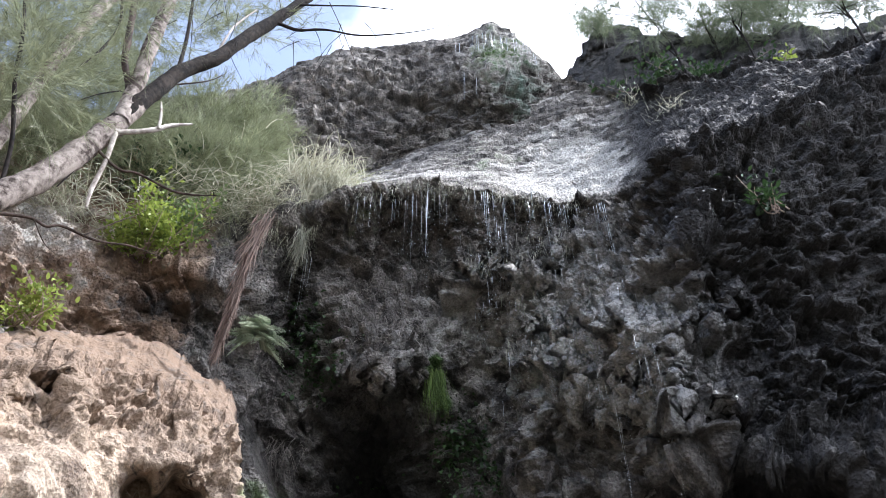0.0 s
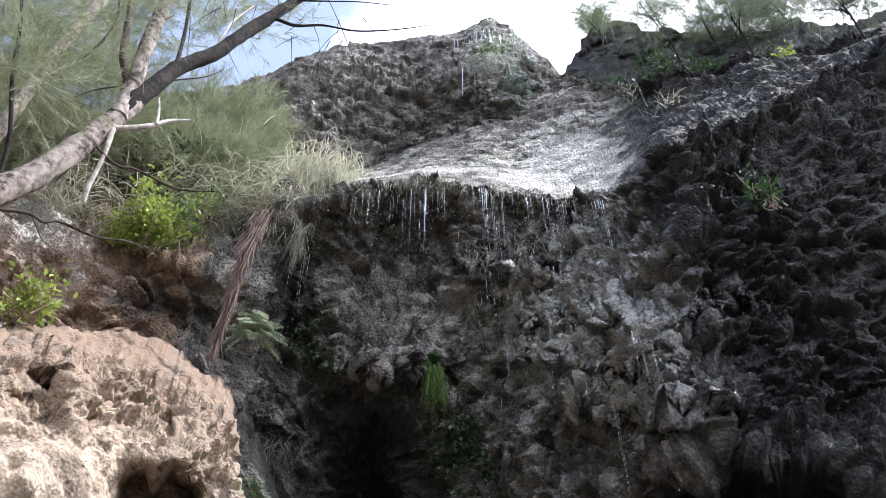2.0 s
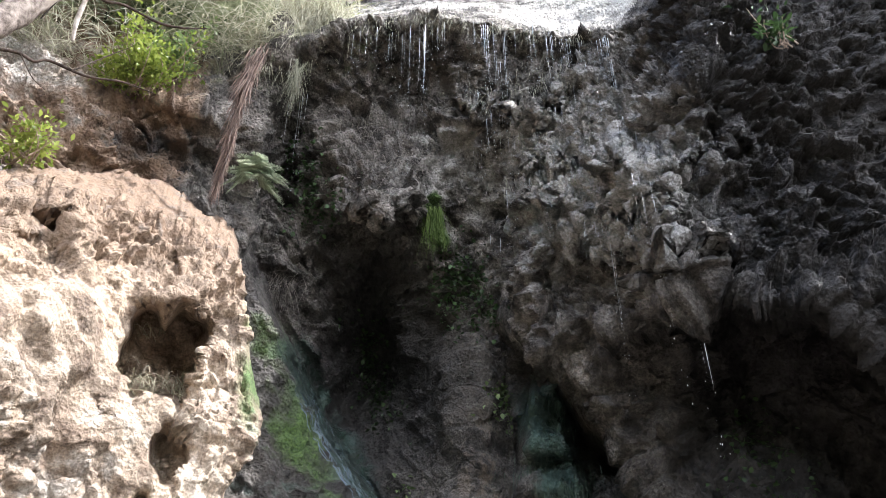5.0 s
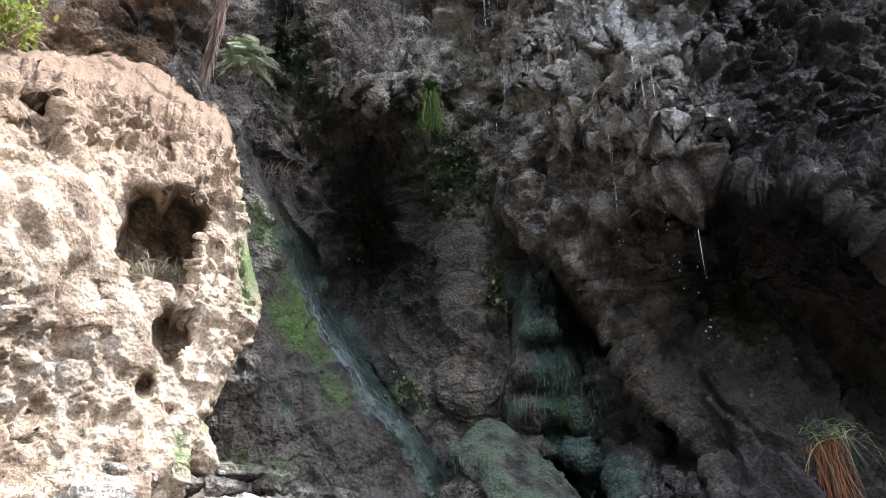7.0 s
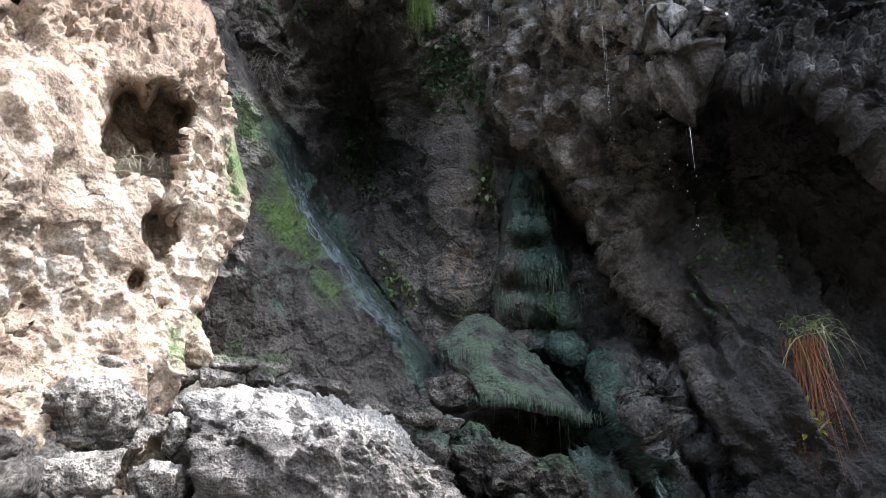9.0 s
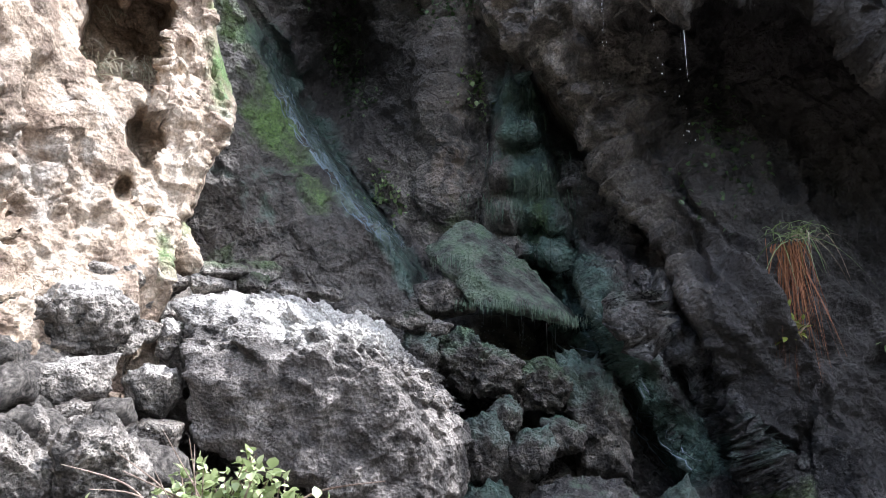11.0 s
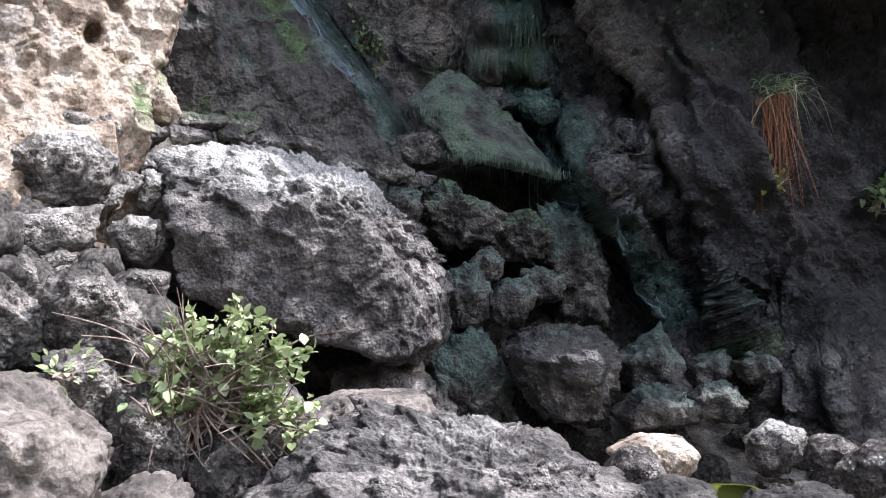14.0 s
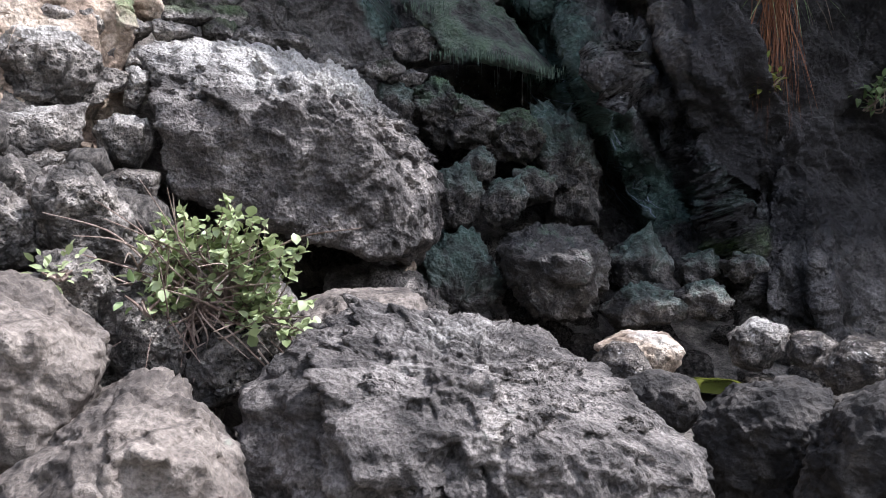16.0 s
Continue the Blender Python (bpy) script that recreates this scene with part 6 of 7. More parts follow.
skyline_tree(28.2, 52.3, 11.2, (-0.2, 0.2, 0), 4.0, 301, 700, "slender casuarina at the cliff rim")
skyline_tree(35.2, 51.7, 11.4, (0.05, 0.3, 0), 2.8, 302, 500, "slender casuarina at the cliff rim")
skyline_tree(32.0, 52.2, 12.0, (0.2, 0.3, 0), 3.3, 303, 700, "slender casuarina at the cliff rim")
skyline_tree(39.5, 51.0, 12.5, (0.1, 0.3, 0), 3.4, 304, 600, "slender casuarina at the cliff rim")
skyline_tree(38.0, 51.2, 13.0, (0.2, 0.2, 0), 5.4, 311, 620, "tall casuarina at the cliff rim")
skyline_tree(20.3, 56.8, 12.3, (0.1, 0.2, 0), 1.3, 305, 300, "small tree on the far hilltop")
skyline_tree(44.5, 50.0, 11.0, (0.1, 0.2, 0), 2.2, 306, 450, "small tree on the far hilltop")


# ---------------------------------------------------------------- shrubs, grasses, ferns
def grass_tuft(label, c, n, length, width, droop, mat, seed, spread=0.7, lean=(0, -0.2, 0.6), radius=0.15, group="grass tufts", kind_name="grass_tuft"):
    rng = np.random.default_rng(seed)
    t = thing(kind_name, label, "grass", group, tuple(c))
    roots = rng.normal(0, 1, (n, 3)) * np.array([radius, radius, radius * 0.35])
    ways = np.array(lean) + rng.normal(0, spread, (n, 3)) * np.array([1, 1, 0.6])
    v, f = strands(rng, roots, ways, length * rng.uniform(0.4, 1.15, n), width, droop * rng.uniform(0.6, 1.3, n), 5)
    part("leafage", mesh_from("leafage", v, f, mat), t)["kind"] = "stuff"
    return t


def shrub(label, c, half, n, size, mat, seed, stems=10, group="shrubs", fat=0.5, twig=TWIG):
    rng = np.random.default_rng(seed)
    t = thing("leafy_shrub", label, "shrub", group, tuple(c))
    half = np.array(half)
    tips = rng.normal(0, 0.45, (stems, 3)) * half
    tips[:, 2] = np.abs(tips[:, 2]) + 0.1 * half[2]
    tips[:, 1] -= 0.15 * half[1]
    pts, wys = [], []
    for k in range(stems):
        root = rng.normal(0, 0.12, 3) * half
        root[2] = -0.3 * half[2]
        mid = (root + tips[k]) / 2 + rng.normal(0, 0.1, 3) * half
        v, f = tube([root, mid, tips[k]], [0.008, 0.006, 0.003], 5)
        part("stem", mesh_from("stem", v, f, twig), t)
        m = n // stems
        s = rng.uniform(0.35, 1.05, (m, 1))
        line = root + (tips[k] - root) * s
        out = rng.normal(0, 1, (m, 3)) + np.array([0, -0.3, 0.35])
        pts.append(line + out * 0.03 + rng.normal(0, 0.10, (m, 3)) * half)
        wys.append(out)
    pts, wys = np.concatenate(pts), np.concatenate(wys)
    v, f = leaves(rng, pts, wys, size * rng.uniform(0.6, 1.25, len(pts)), fat)
    part("foliage", mesh_from("foliage", v, f, mat), t)["kind"] = "stuff"
    return t


def creeper(label, pts, n, size, mat, seed, spread=0.3, depth=0.07):
    """Small leaves hanging on the rock face round a line of (bearing, slope angle) places."""
    rng = np.random.default_rng(seed)
    t = thing("creeper", label, "creeper", "creepers on the cliff", tuple(on_cliff(*pts[0], 0.0)))
    base_p = np.array(t.location)
    got = []
    for _ in range(n):
        k = rng.integers(len(pts) - 1)
        s = rng.uniform()
        a = pts[k][0] + (pts[k + 1][0] - pts[k][0]) * s + rng.normal(0, spread * 3.0)
        e = pts[k][1] + (pts[k + 1][1] - pts[k][1]) * s + rng.normal(0, spread * 3.0)
        got.append(on_cliff(a, e, depth * rng.uniform(0.1, 1.3)))
    got = np.array(got) - base_p
    ways = rng.normal(0, 0.6, (n, 3)) + np.array([0, -0.5, -0.5])
    v, f = leaves(rng, got, ways, size * rng.uniform(0.6, 1.3, n), 0.7)
    part("foliage", mesh_from("foliage", v, f, mat), t)["kind"] = "stuff"
    return t


# on the hillside and lip
grass_tuft("pale arching grass clump on the ledge lip", on_cliff(-13.0, 46.9, 0.55), 2200, 0.95, 0.010, 1.35, GRASS, 401, 0.40, (0.3, -0.35, 0.95), 0.25)
grass_tuft("pale arching grass clump on the ledge lip", on_cliff(-16.6, 45.4, 0.3), 380, 0.75, 0.011, 1.0, GRASS, 402, 0.75, (0.1, -0.5, 0.8), 0.3)
grass_tuft("short yellow-green grass on the slab edge", on_cliff(-10.2, 48.0, 0.05), 160, 0.3, 0.007, 0.5, LEAF, 403, 0.6, (0, -0.3, 0.9), 0.12)
grass_tuft("straw-coloured hanging grass under the lip", on_cliff(-18.6, 45.0, 0.15), 380, 0.5, 0.007, 1.0, STRAW, 404, 0.5, (0, -0.5, 0.3), 0.14)
grass_tuft("pale dry grass on the earth bank", on_cliff(-31, 41.0, 0.1), 500, 0.6, 0.009, 0.7, GRASS, 405, 0.8, (0.1, -0.4, 0.7), 0.4)
grass_tuft("pale dry grass on the earth bank", on_cliff(-23.5, 43.0, 0.1), 500, 0.7, 0.009, 0.8, GRASS, 406, 0.8, (0.1, -0.4, 0.7), 0.4)
grass_tuft("pale dry grass on the earth bank", on_cliff(-36, 41.0, 0.1), 400, 0.6, 0.009, 0.7, GRASS, 407, 0.8, (0.1, -0.4, 0.7), 0.4)
shrub("bright yellow-green leafy shrub on the bank", on_cliff(-27.2, 41.2, 0.65), (0.55, 0.35, 0.6), 2400, 0.058, LEAF, 411, 26)
shrub("bright yellow-green leafy shrub on the bank", on_cliff(-24.5, 42.4, 0.55), (0.4, 0.3, 0.4), 1200, 0.055, LEAF_MID, 412, 18)
shrub("small leafy shrub with bare stems on the outcrop", on_spire(-34.6, 34.6, 0.1) + np.array([0, 0, 0.15]), (0.42, 0.3, 0.26), 520, 0.055, LEAF, 413, 22)
shrub("dark thicket behind the needle trees", on_cliff(-28, 44.0, 0.1), (0.8, 0.4, 0.7), 900, 0.10, LEAF_DARK, 414, 16)
shrub("dark thicket behind the needle trees", on_cliff(-21, 45.5, 0.1), (0.6, 0.4, 0.7), 700, 0.10, LEAF_DARK, 415, 16)

# the hanging bundle of dead roots
rr_ = np.random.default_rng(431)
roots_t = thing("hanging_roots", "long brown bundle of dead roots hanging from the lip", "roots", "", tuple(spot(-17.8, 45.2, 6.15)))
line = [spot(-17.6, 45.2, 6.15), spot(-18.6, 42.5, 6.05), spot(-19.0, 37.6, 6.0), spot(-19.4, 34.6, 6.0)]
rp, rw, rl = [], [], []
for _ in range(1500):
    u = rr_.uniform(0, 1) ** 0.8 * 2.75
    k = int(u)
    p0 = line[k].lerp(line[k + 1], u - k)
    p1 = line[k + 1]
    thick = 0.048 * (1 - u / 3.0)
    rp.append(np.array(p0) + rr_.normal(0, thick, 3) * np.array([1, 0.6, 0.3]) - np.array(roots_t.location))
    rw.append(np.array((p1 - p0).normalized()) + rr_.normal(0, 0.12, 3))
    rl.append(rr_.uniform(0.12, 0.5) * (1 - 0.2 * u))
v, f = strands(rr_, np.array(rp), np.array(rw), np.array(rl), rr_.uniform(0.004, 0.013, 1500), rr_.uniform(-0.1, 0.3, 1500), 4)
part("fibre_mass", mesh_from("fibre_mass", v, f, ROOT), roots_t)["kind"] = "stuff"

# root curtain with drops beside it
rc = np.random.default_rng(432)
cur = thing("root_curtain", "pale matted root curtain dripping from the lip", "roots", "", tuple(on_cliff(-14.5, 44.6, 0.1)))
cp = np.array([on_cliff(rc.uniform(-16.5, -12.3), rc.uniform(43.4, 45.6), 0.1) for _ in range(420)]) - np.array(cur.location)
v, f = strands(rc, cp, np.array([0, -0.25, -1.0]) + rc.normal(0, 0.25, (420, 3)), rc.uniform(0.08, 0.5, 420), 0.006, 0.3, 4)
part("fibre_mass", mesh_from("fibre_mass", v, f, FRINGE), cur)["kind"] = "stuff"


def hanging_grass(label, a, e, n, length, mat, seed, wide=0.25, off=0.05, spire=False, way=(0.0, -0.16, -0.8), blade=0.007, loose=0.16):
    rng = np.random.default_rng(seed)
    c = on_spire(a, e, off) if spire else on_cliff(a, e, off)
    t = thing("hanging_grass", label, "grass", "hanging grass", tuple(c))
    roots = rng.normal(0, 1, (n, 3)) * np.array([wide, 0.04, wide * 0.4])
    v, f = strands(rng, roots, np.array(way) + rng.normal(0, loose, (n, 3)), length * rng.uniform(0.5, 1.2, n), blade * rng.uniform(0.6, 1.2, n), 0.9 if way[2] > 0 else 0.45, 5)
    part("leafage", mesh_from("leafage", v, f, mat), t)["kind"] = "stuff"


hanging_grass("dry grass hanging on the back wall", -7.7, 41.2, 80, 0.4, GREYGRASS, 441, 0.2, way=(0, -0.35, -0.4), blade=0.0045, loose=0.3)
hanging_grass("dry grass hanging on the back wall", -3.8, 38.6, 110, 0.5, GREYGRASS, 442, 0.22, way=(0, -0.35, -0.4), blade=0.0045, loose=0.3)
hanging_grass("dry grass hanging on the back wall", -5.8, 38.0, 60, 0.35, GREYGRASS, 443, 0.15, way=(0, -0.35, -0.4), blade=0.0045, loose=0.3)
hanging_grass("grey dry grass beside the outcrop", -13.2, 29.6, 120, 0.6, GREYGRASS, 444, 0.16, way=(0, -0.3, -0.5), blade=0.006, loose=0.2)
hanging_grass("pale grass tuft drooping in a hollow", -22.3, 24.6, 36, 0.34, GRASS, 445, 0.06, 0.05, True, (0, -0.5, 0.3))
hanging_grass("pale grass tuft drooping from a hollow's edge", -22.9, 21.3, 60, 0.34, GRASS, 446, 0.11, 0.08, True, (0, -0.5, 0.3))
hanging_grass("green and straw grass tuft below a hollow", -19.6, 20.9, 70, 0.38, GRASS, 447, 0.09, 0.1, True, (0.1, -0.5, 0.35))
hanging_grass("dry grass tuft low on the outcrop", -24.8, 8.0, 40, 0.2, STRAW, 448, 0.1, 0.05, True, (0, -0.5, 0.3))
hanging_grass("bright green moss beard on the back wall", -0.1, 35.4, 260, 0.42, MOSSY, 449, 0.05)

# rust-brown grass on the right wall
hanging_grass("rust-brown grass clump hanging on the shaded wall", 25.1, 9.2, 120, 0.62, RUST, 451, 0.06, 0.32, False, (-0.05, -0.12, -0.6), 0.009, 0.13)
grass_tuft("green blades over the rusty grass clump", on_cliff(25.3, 9.4, 0.42), 14, 0.55, 0.008, 1.1, STRAW, 452, 0.6, (0.25, -0.4, 0.7), 0.06)
hanging_grass("green blades among the rusty grass clump", 25.0, 9.6, 50, 0.4, LEAF_MID, 4521, 0.08, 0.42, False, (0.0, -0.4, 0.4), 0.010, 0.4)
shrub("yellow-green small plant below rusty grass", on_cliff(24.7, 3.6, 0.15), (0.16, 0.12, 0.18), 70, 0.075, LEAF, 453, 6)
shrub("dark leafy sprig on the shaded wall", on_cliff(31.5, 2.6, 0.1), (0.3, 0.2, 0.25), 90, 0.08, LEAF_MID, 454, 8)
shrub("small leafy plant on the upper wall", on_cliff(30.0, 42.0, 0.1), (0.35, 0.2, 0.3), 120, 0.07, LEAF_DARK, 455, 8)
shrub("sunlit yellow-green bush on the rim", on_cliff(37.6, 51.4, 0.1), (0.25, 0.2, 0.25), 160, 0.08, LEAF, 456, 8)
shrub("dark bushes along the rim", on_cliff(26.0, 52.0, -2.6), (1.3, 0.5, 0.8), 700, 0.10, LEAF_DARK, 457, 14)
shrub("dark bushes along the rim", on_cliff(31.0, 52.0, -2.6), (1.2, 0.5, 0.7), 700, 0.10, LEAF_DARK, 458, 14)
grass_tuft("dry grass on the rim", on_cliff(25.5, 51.0, 0.05), 120, 0.35, 0.008, 0.5, GRASS, 459, 0.6, (0, -0.2, 0.9), 0.15)
grass_tuft("dry grass on the rim", on_cliff(22.0, 51.8, 0.05), 120, 0.3, 0.008, 0.5, GRASS, 460, 0.6, (0, -0.2, 0.9), 0.15)

creeper("dark small-leaved creeper on the back wall", [(-13.5, 38.0), (-11.5, 36.0), (-10.5, 35.0)], 500, 0.06, LEAF_DARK, 461, 0.45)
creeper("green small-leaved creeper hanging below the moss", [(1.2, 31.8), (2.0, 29.5), (2.8, 27.0)], 650, 0.055, LEAF_DARK, 462, 0.4)
creeper("dark creeper trailing down the recess", [(-6.5, 26.5), (-5.0, 23), (-3.6, 20)], 450, 0.055, LEAF_DARK, 463, 0.35)
creeper("dark creeper on the shaded wall", [(20.5, 19), (21.2, 15), (22, 12)], 260, 0.05, LEAF_DARK, 464, 0.35)
creeper("green sprigs on the orange rib", [(3.8, 22.5), (4.2, 20.0)], 120, 0.06, LEAF_MID, 465, 0.25)
creeper("green sprigs beside the rill", [(-2.5, 14.5), (-1.6, 13.0)], 90, 0.06, LEAF_MID, 466, 0.25)


def fern(label, c, n, length, mat, seed):
    rng = np.random.default_rng(seed)
    t = thing("fern_plant", label, "fern", "", tuple(c))
    for k in range(n):
        w = rng.normal(0, 0.7, 3) + np.array([0.1, -0.6, 0.35])
        w = w / np.linalg.norm(w)
        m = 26
        s = np.linspace(0.12, 1, m)[:, None]
        rib = w * length * s + np.array([0, 0, -0.45]) * length * s ** 2
        side = np.cross(w, [0, 0, 1.0])
        side /= np.linalg.norm(side)
        pts = np.concatenate([rib, rib])
        wy = np.concatenate([side + 0.4 * w + 0 * rib, -side + 0.4 * w + 0 * rib])
        ln = np.concatenate([(1.05 - s[:, 0]), (1.05 - s[:, 0])]) * length * 0.36 + 0.02
        v, f = leaves(rng, pts, wy + rng.normal(0, 0.1, wy.shape), ln, 0.22)
        part("frond", mesh_from("frond", v, f, mat), t)
    return t


fern("pale green feathery fern clinging under the lip", on_cliff(-16.6, 36.6, 0.5), 26, 0.36, FERN, 471)


# the leafy plant among the foreground boulders
fg = np.random.default_rng(481)
pc2 = spot(-12.2, -9.6, 2.95)
plant = thing("leafy_plant", "sprawling green broad-leaved plant with dry reddish stems", "plant", "", tuple(pc2))
lp, lw = [], []
for k in range(84):
    tip = np.array([fg.uniform(-0.26, 0.32), fg.uniform(-0.22, 0.1), fg.uniform(-0.08, 0.29)])
    tip[2] -= 0.5 * max(0.0, tip[0] - 0.05)
    root = np.array([fg.normal(0.0, 0.05), 0.02, -0.18])
    mid = (root + tip) / 2 + fg.normal(0, 0.04, 3)
    v, f = tube([root, mid, tip], [0.005, 0.004, 0.002], 5)
    part("stem", mesh_from("stem", v, f, TWIG), plant)
    for s in (0.72, 0.86, 1.0):
        c = root + (tip - root) * s
        for _ in range(5):
            lp.append(c + fg.normal(0, 0.012, 3))
            lw.append(fg.normal(0, 0.8, 3) + np.array([0, -0.45, 0.35]))
v, f = leaves(fg, np.array(lp), np.array(lw), fg.uniform(0.026, 0.054, len(lp)), 0.78)
part("foliage", mesh_from("foliage", v, f, LEAF_PALE), plant)
for k in range(110):         # dry leafless twigs
    root = np.array([fg.normal(-0.06, 0.10), -0.05, fg.uniform(-0.12, 0.12)])
    way = np.array([fg.normal(0.0, 0.45), fg.uniform(-0.5, 0.05), fg.normal(-0.25, 0.5)])
    tip = root + way * fg.uniform(0.25, 0.6)
    v, f = tube([root, (root + tip) / 2 + fg.normal(0, 0.035, 3), tip], [0.0048, 0.004, 0.0016], 4)
    part("dry_twig", mesh_from("dry_twig", v, f, TWIG), plant, "dry reddish-grey twig")
shrub("small leafy sprig between boulders", spot(-22.3, -8.3, 2.75), (0.07, 0.06, 0.05), 40, 0.042, LEAF_PALE, 482, 6)
shrub("tiny leafy sprig between boulders", spot(-17.0, -10.9, 2.8), (0.05, 0.05, 0.07), 14, 0.045, LEAF_MID, 483, 4)

# ---------------------------------------------------------------- falling water
def trickle(label, a, e0, e1, n, wide, seed, off=0.12, width=0.0042, place_on=None):
    """Hanging threads of water, broken into drops further down."""
    rng = np.random.default_rng(seed)
    c = (place_on or on_cliff)(a, e0, off)
    t = thing("water_trickle", label, "water", "water trickles", tuple(c))
    dist = math.hypot(c[0], c[1])
    drop = dist * (math.tan(radians(e0)) - math.tan(radians(e1)))
    pts = rng.normal(0, 1, (n, 3)) * np.array([wide, 0.03, 0.03])
    ln = drop * rng.uniform(0.35, 1.0, n)
    v, f = strands(rng, pts, np.array([0.0, -0.02, -1.0]) + rng.normal(0, 0.006, (n, 3)), ln, width * rng.uniform(0.6, 1.4, n), 0.0, 6)
    part("thread_mass", mesh_from("thread_mass", v, f, WATER), t)["kind"] = "stuff"
    k = n * 5
    i = rng.integers(n, size=k)
    dp = pts[i] + np.stack([rng.normal(0, 0.02, k), rng.normal(0, 0.02, k), -drop * rng.uniform(0.4, 1.5, k)], 1)
    dv, df = BALLS_LOW
    sz = rng.uniform(0.0022, 0.0048, k)
    v = (dp[:, None] + dv[None] * sz[:, None, None] * np.array([1, 1, 1.8])).reshape(-1, 3)
    f = (df[None] + (np.arange(k) * len(dv))[:, None, None]).reshape(-1, 3)
    part("spray", mesh_from("spray", v, f, WATER), t)["kind"] = "stuff"


BALLS_LOW = unit_sphere(1)
for i, (a, e0, e1, n, w) in enumerate((
        (-1.6, 48.2, 44.0, 3, 0.03), (-0.6, 48.2, 45.5, 2, 0.05), (-4.3, 47.9, 42.0, 1, 0.03), (-3.0, 48.2, 41.5, 2, 0.05), (-8.0, 47.4, 45.5, 3, 0.08),
        (5.0, 47.8, 42.5, 4, 0.06), (8.0, 47.2, 44.0, 6, 0.15), (10.5, 46.8, 44.5, 6, 0.12), (12.2, 46.4, 44.0, 7, 0.10), (4.5, 43.6, 40.0, 4, 0.06),
        (7.0, 43.2, 40.0, 5, 0.12), (11.5, 43.6, 41.0, 6, 0.16), (15.9, 45.8, 42.5, 5, 0.05), (17.2, 39.5, 36.5, 5, 0.03), (9.0, 39.5, 37.0, 7, 0.16),
        (7.0, 36.6, 33.5, 5, 0.08), (12.0, 38.5, 36.5, 5, 0.12), (16.8, 34.5, 30.0, 4, 0.03), (15.2, 32.0, 25.0, 3, 0.03), (17.6, 31.0, 24.0, 3, 0.02),
        (19.8, 28.0, 23.0, 2, 0.02), (-15.2, 43.0, 38.5, 4, 0.10), (-13.9, 42.5, 38.0, 4, 0.08), (20.5, 46.6, 45.2, 4, 0.12))):
    trickle("thin water threads dripping from the rock", a, e0, e1, n, w, 600 + i)
for i, (a, e0, e1, n, w) in enumerate(((-1.7, 48.0, 42.4, 3, 0.012), (4.6, 47.9, 44.0, 3, 0.015), (4.2, 42.0, 39.0, 3, 0.02), (6.5, 47.2, 42.4, 2, 0.02), (9.3, 47.6, 45.0, 4, 0.04),
                                        (11.0, 46.8, 44.6, 4, 0.04), (16.4, 46.2, 41.0, 5, 0.03), (16.9, 41.0, 35.0, 5, 0.05), (-7.0, 47.6, 46.2, 2, 0.02))):
    trickle("bright water stream falling from the lip", a, e0, e1, n, w, 760 + i, 0.22, 0.008)
for i, (a, e0, e1, n, w) in enumerate(((5.5, 5.8, 3.0, 8, 0.25), (10.6, 4.6, -1.5, 6, 0.06), (9.2, 5.0, 3.0, 5, 0.15))):
    trickle("thin water threads dripping from the flowstone lip", a, e0, e1, n, w, 650 + i, 0.75)


for i, (a, e0, e1, n, w) in enumerate(((3.0, 58.4, 56.0, 6, 0.15), (5.5, 58.8, 56.5, 12, 0.35), (8.5, 58.2, 55.8, 14, 0.35), (11.0, 57.0, 54.8, 12, 0.3), (12.8, 56.2, 54.0, 10, 0.25), (4.0, 56.6, 54.0, 8, 0.25))):
    trickle("thin water threads trickling down the upper cliff", a, e0, e1, n, w, 670 + i, 0.2, 0.012, on_upper)
lip_rng = np.random.default_rng(690)
for i in range(34):
    a = lip_rng.uniform(-9, 17)
    e0 = float(lip_line(np.float64(a))) - lip_rng.uniform(0.3, 0.8)
    trickle("thin water threads dripping from the ledge lip", a, e0, e0 - lip_rng.uniform(0.8, 3.2), int(lip_rng.integers(1, 3)), 0.12, 700 + i, lip_rng.uniform(0.05, 0.3), 0.0036)
for i in range(34):
    a, e0 = lip_rng.uniform(4, 18), lip_rng.uniform(32, 46)
    trickle("thin water threads dripping from a small ledge", a, e0, e0 - lip_rng.uniform(0.6, 2.0), int(lip_rng.integers(2, 6)), 0.10, 740 + i, 0.12, 0.0058)

# the rill that slides down the flowstone ramp, and the wet sheet below the block
def rill(label, line, wide, n, seed):
    """Many fine threads of water creeping down the rock along a line."""
    rng = np.random.default_rng(seed)
    legs = len(line) - 1
    parts_ = []
    base_p = on_cliff(*line[0], 0.02)
    for _ in range(n):
        s0 = rng.uniform(0, legs * 0.8)
        s1 = min(legs - 0.01, s0 + rng.uniform(0.15, 0.7))
        off_a = rng.normal(0, wide)
        pts = []
        for t in np.linspace(s0, s1, 7):
            k = int(t)
            a = line[k][0] + (line[k + 1][0] - line[k][0]) * (t - k) + off_a + rng.normal(0, 0.05)
            e = line[k][1] + (line[k + 1][1] - line[k][1]) * (t - k)
            pts.append(on_cliff(a, e, 0.015))
        c = np.array(pts) - base_p
        w = rng.uniform(0.0012, 0.0036)
        sd = np.array([w, 0.0, w * 0.5])
        parts_.append((np.stack([c - sd, c + sd], 1).reshape(-1, 3), grid_faces(7, 2)))
    v, f = join_arrays(*parts_)
    ob = tagged(new("water_rill", mesh_from("water_rill", v, f, FILM)), label, "water", "water trickles", "stuff")
    ob.location = base_p


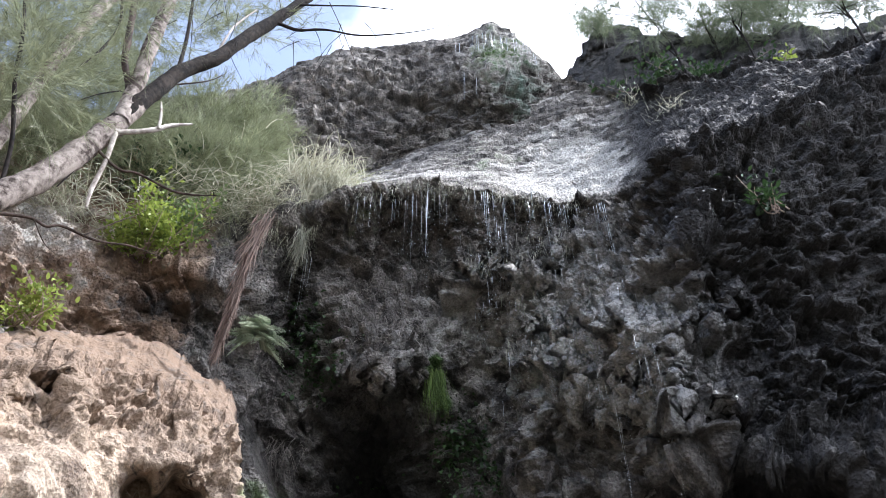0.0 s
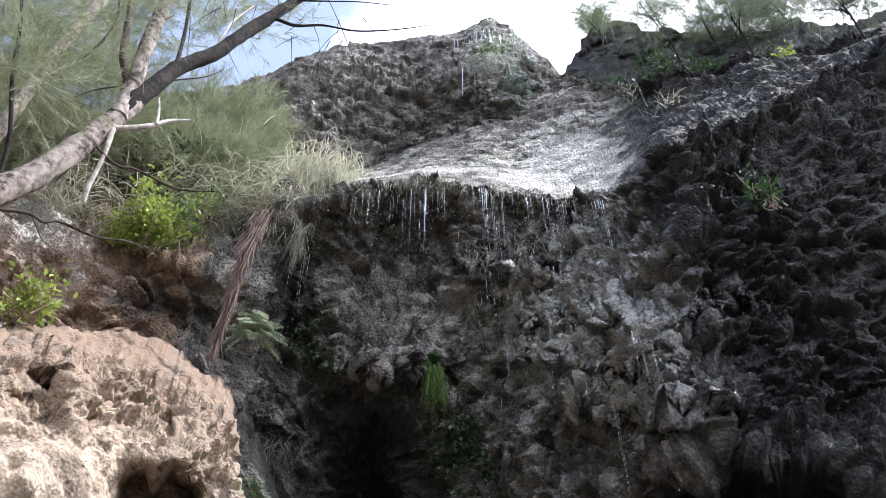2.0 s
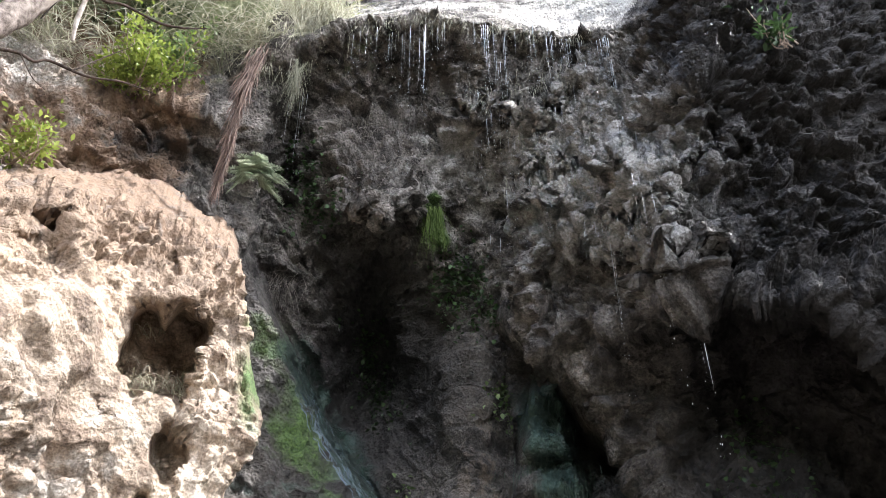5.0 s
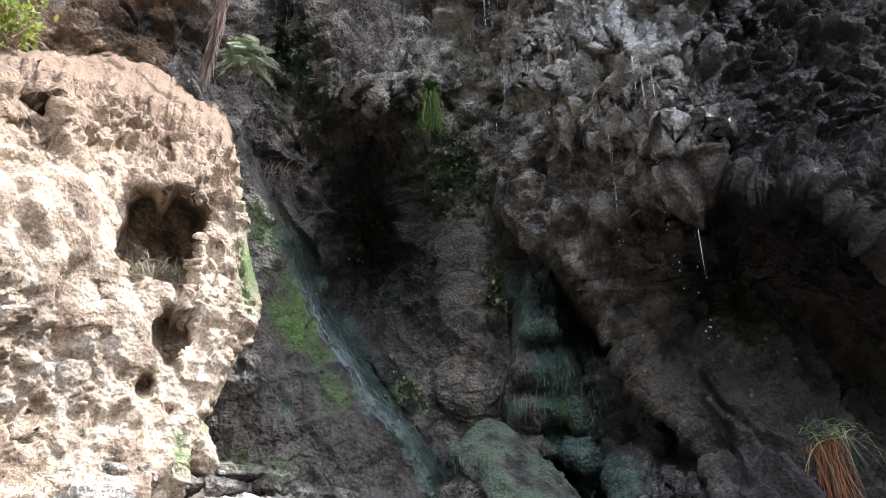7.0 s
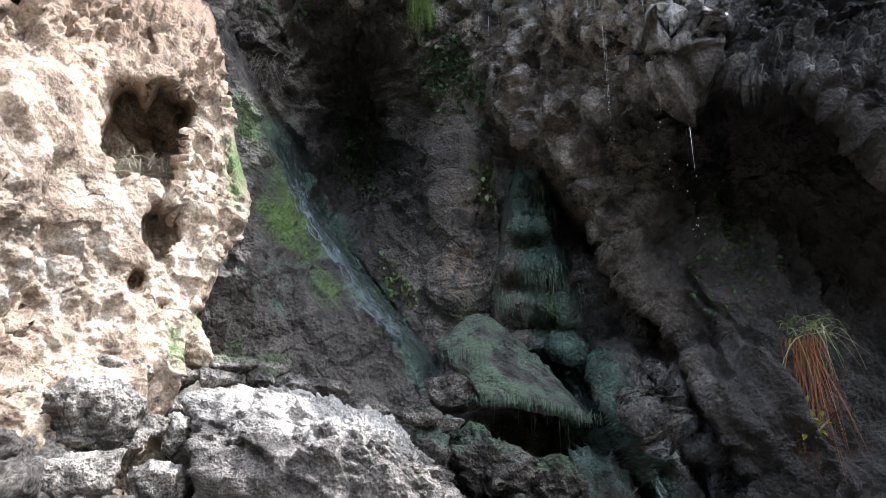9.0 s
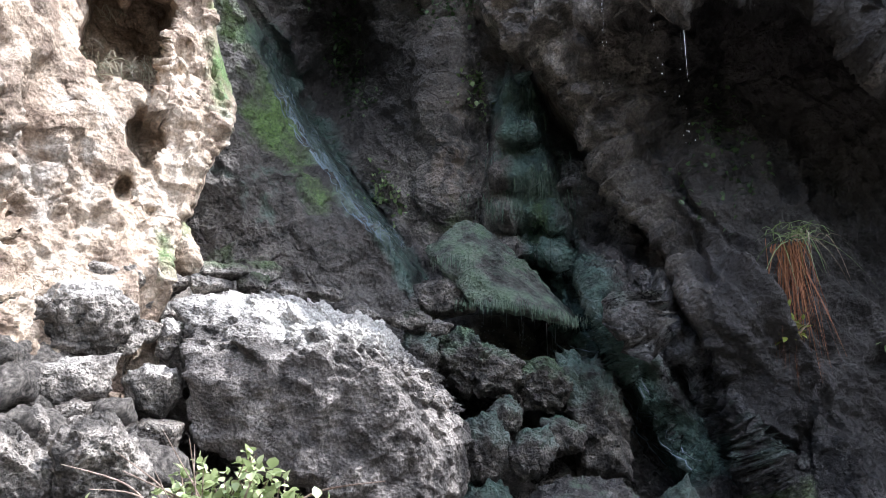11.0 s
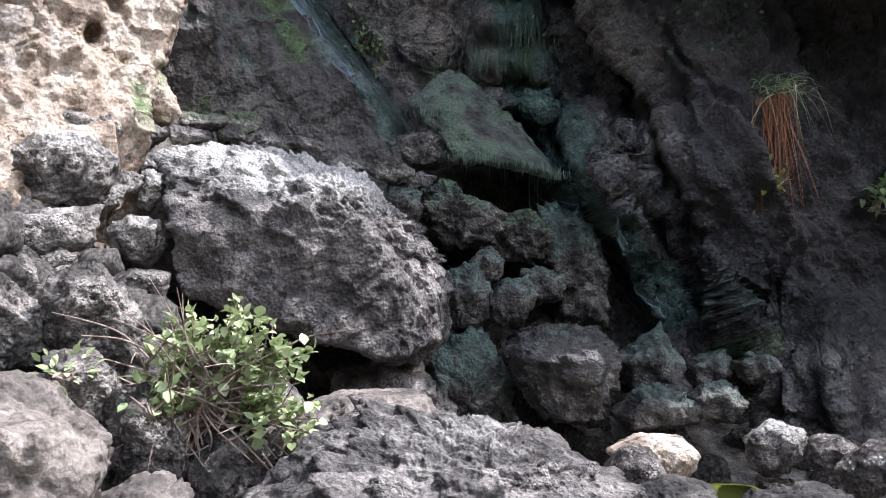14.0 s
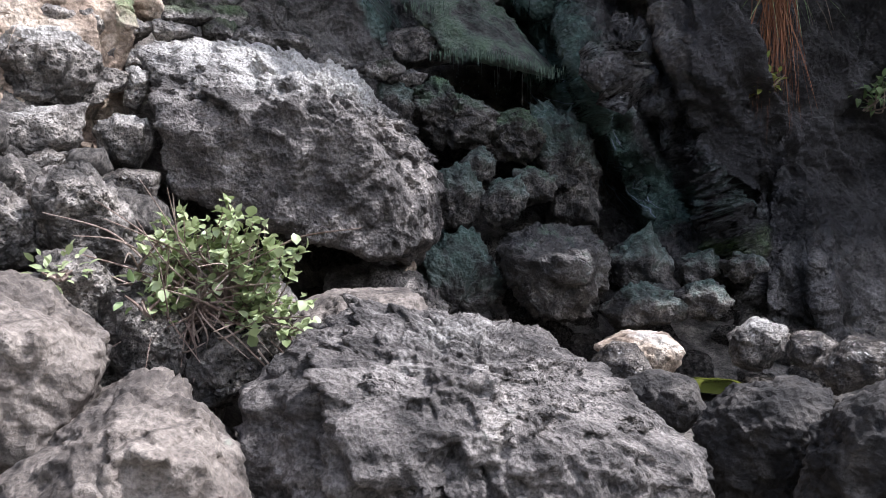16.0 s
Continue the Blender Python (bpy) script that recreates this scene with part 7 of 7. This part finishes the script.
for i, (a, e, d_) in enumerate(((4.2, 6.3, 5.8), (5.2, 6.2, 5.74), (6.3, 6.2, 5.7), (7.4, 6.1, 5.7), (8.5, 5.8, 5.72), (9.6, 5.5, 5.76), (10.6, 5.1, 5.84), (11.4, 4.8, 5.9), (2.2, 9.5, 6.05), (3.2, 9.2, 5.98))):
    rng = np.random.default_rng(880 + i)
    t = thing("hanging_moss", "wet green moss beard along the flowstone lip", "moss", "hanging moss", tuple(spot(a, e + 0.2, d_)))
    v, f = strands(rng, rng.normal(0, 1, (70, 3)) * np.array([0.07, 0.02, 0.012]), np.array([0.0, -0.15, -1.0]) + rng.normal(0, 0.12, (70, 3)), rng.uniform(0.02, 0.07, 70), 0.006, 0.2, 3)
    part("leafage", mesh_from("leafage", v, f, TEALMOSS), t)["kind"] = "stuff"
rill("thin bluish water sliding down the flowstone", [(-11.0, 22.0), (-9.4, 19.6), (-7.7, 17.2), (-5.0, 13.9), (-2.6, 11.0), (-0.4, 8.4)], 0.45, 150, 801)
for i, (a, e, n, ln, wd) in enumerate(((7.8, 19.6, 130, 0.16, 0.10), (8.3, 17.6, 150, 0.15, 0.15), (7.0, 16.4, 150, 0.15, 0.14), (9.0, 15.6, 130, 0.16, 0.14), (9.9, 13.6, 130, 0.14, 0.14), (7.4, 14.2, 120, 0.15, 0.14), (6.4, 13.0, 120, 0.14, 0.12), (7.6, 21.4, 160, 0.14, 0.07))):
    hanging_grass("wet green moss beard on the dripping rib", a, e, n, ln, TEALMOSS, 820 + i, wd, 0.04, blade=0.006, loose=0.14)
for i in range(26):
    a = -9.5 + 24.0 * i / 25 + lip_rng.normal(0, 0.3)
    hanging_grass("pale moss fringe on the ledge lip", a, float(lip_line(np.float64(a))) + lip_rng.uniform(-0.5, 0.1), 34, 0.10, FRINGE, 840 + i, 0.12, 0.04, blade=0.006, loose=0.35)
for i, (a, e) in enumerate(((9.0, 39.8), (11.5, 38.7), (6.8, 36.8), (15.5, 40.2), (11.8, 43.5), (5.0, 43.6), (13.5, 36.5), (7.5, 43.0))):
    hanging_grass("grey-green moss fringe on a wet ledge", a, e, 60, 0.16, FRINGE, 870 + i, 0.2, 0.04, blade=0.005, loose=0.25)
rill("thin water running down the wall foot", [(12.5, 4.0), (14.0, 0.5), (15.5, -2.5), (17.5, -5.5)], 0.8, 80, 803)
rill("thin water running down below the flowstone block", [(5.5, 3.0), (5.0, -2.0), (4.2, -7.0), (3.8, -11.0)], 0.8, 60, 804)


def rootlets(ob, n, seed):
    """Fine dead rootlets clinging to a boulder's upper side."""
    rng = np.random.default_rng(seed)
    me = ob.data
    co = np.empty(len(me.vertices) * 3, np.float32)
    me.vertices.foreach_get("co", co)
    no = np.empty(len(me.vertices) * 3, np.float32)
    me.vertices.foreach_get("normal", no)
    co, no = co.reshape(-1, 3), no.reshape(-1, 3)
    ok = np.where((no[:, 2] > 0.25) & (no[:, 1] < 0.3))[0]
    pick = rng.choice(ok, n)
    ways = rng.normal(0, 1, (n, 3))
    ways -= no[pick] * np.sum(ways * no[pick], 1, keepdims=True)
    v, f = strands(rng, co[pick] + no[pick] * 0.012, ways + no[pick] * 0.12, rng.uniform(0.06, 0.2, n), 0.003, 0.25, 6)
    t = tagged(new("dry_rootlets", mesh_from("dry_rootlets", v, f, STRAW)), "fine dry rootlets lying over a grey boulder", "roots", kind="stuff")
    t.matrix_world = ob.matrix_world.copy()


rootlets(FRONT, 90, 811)
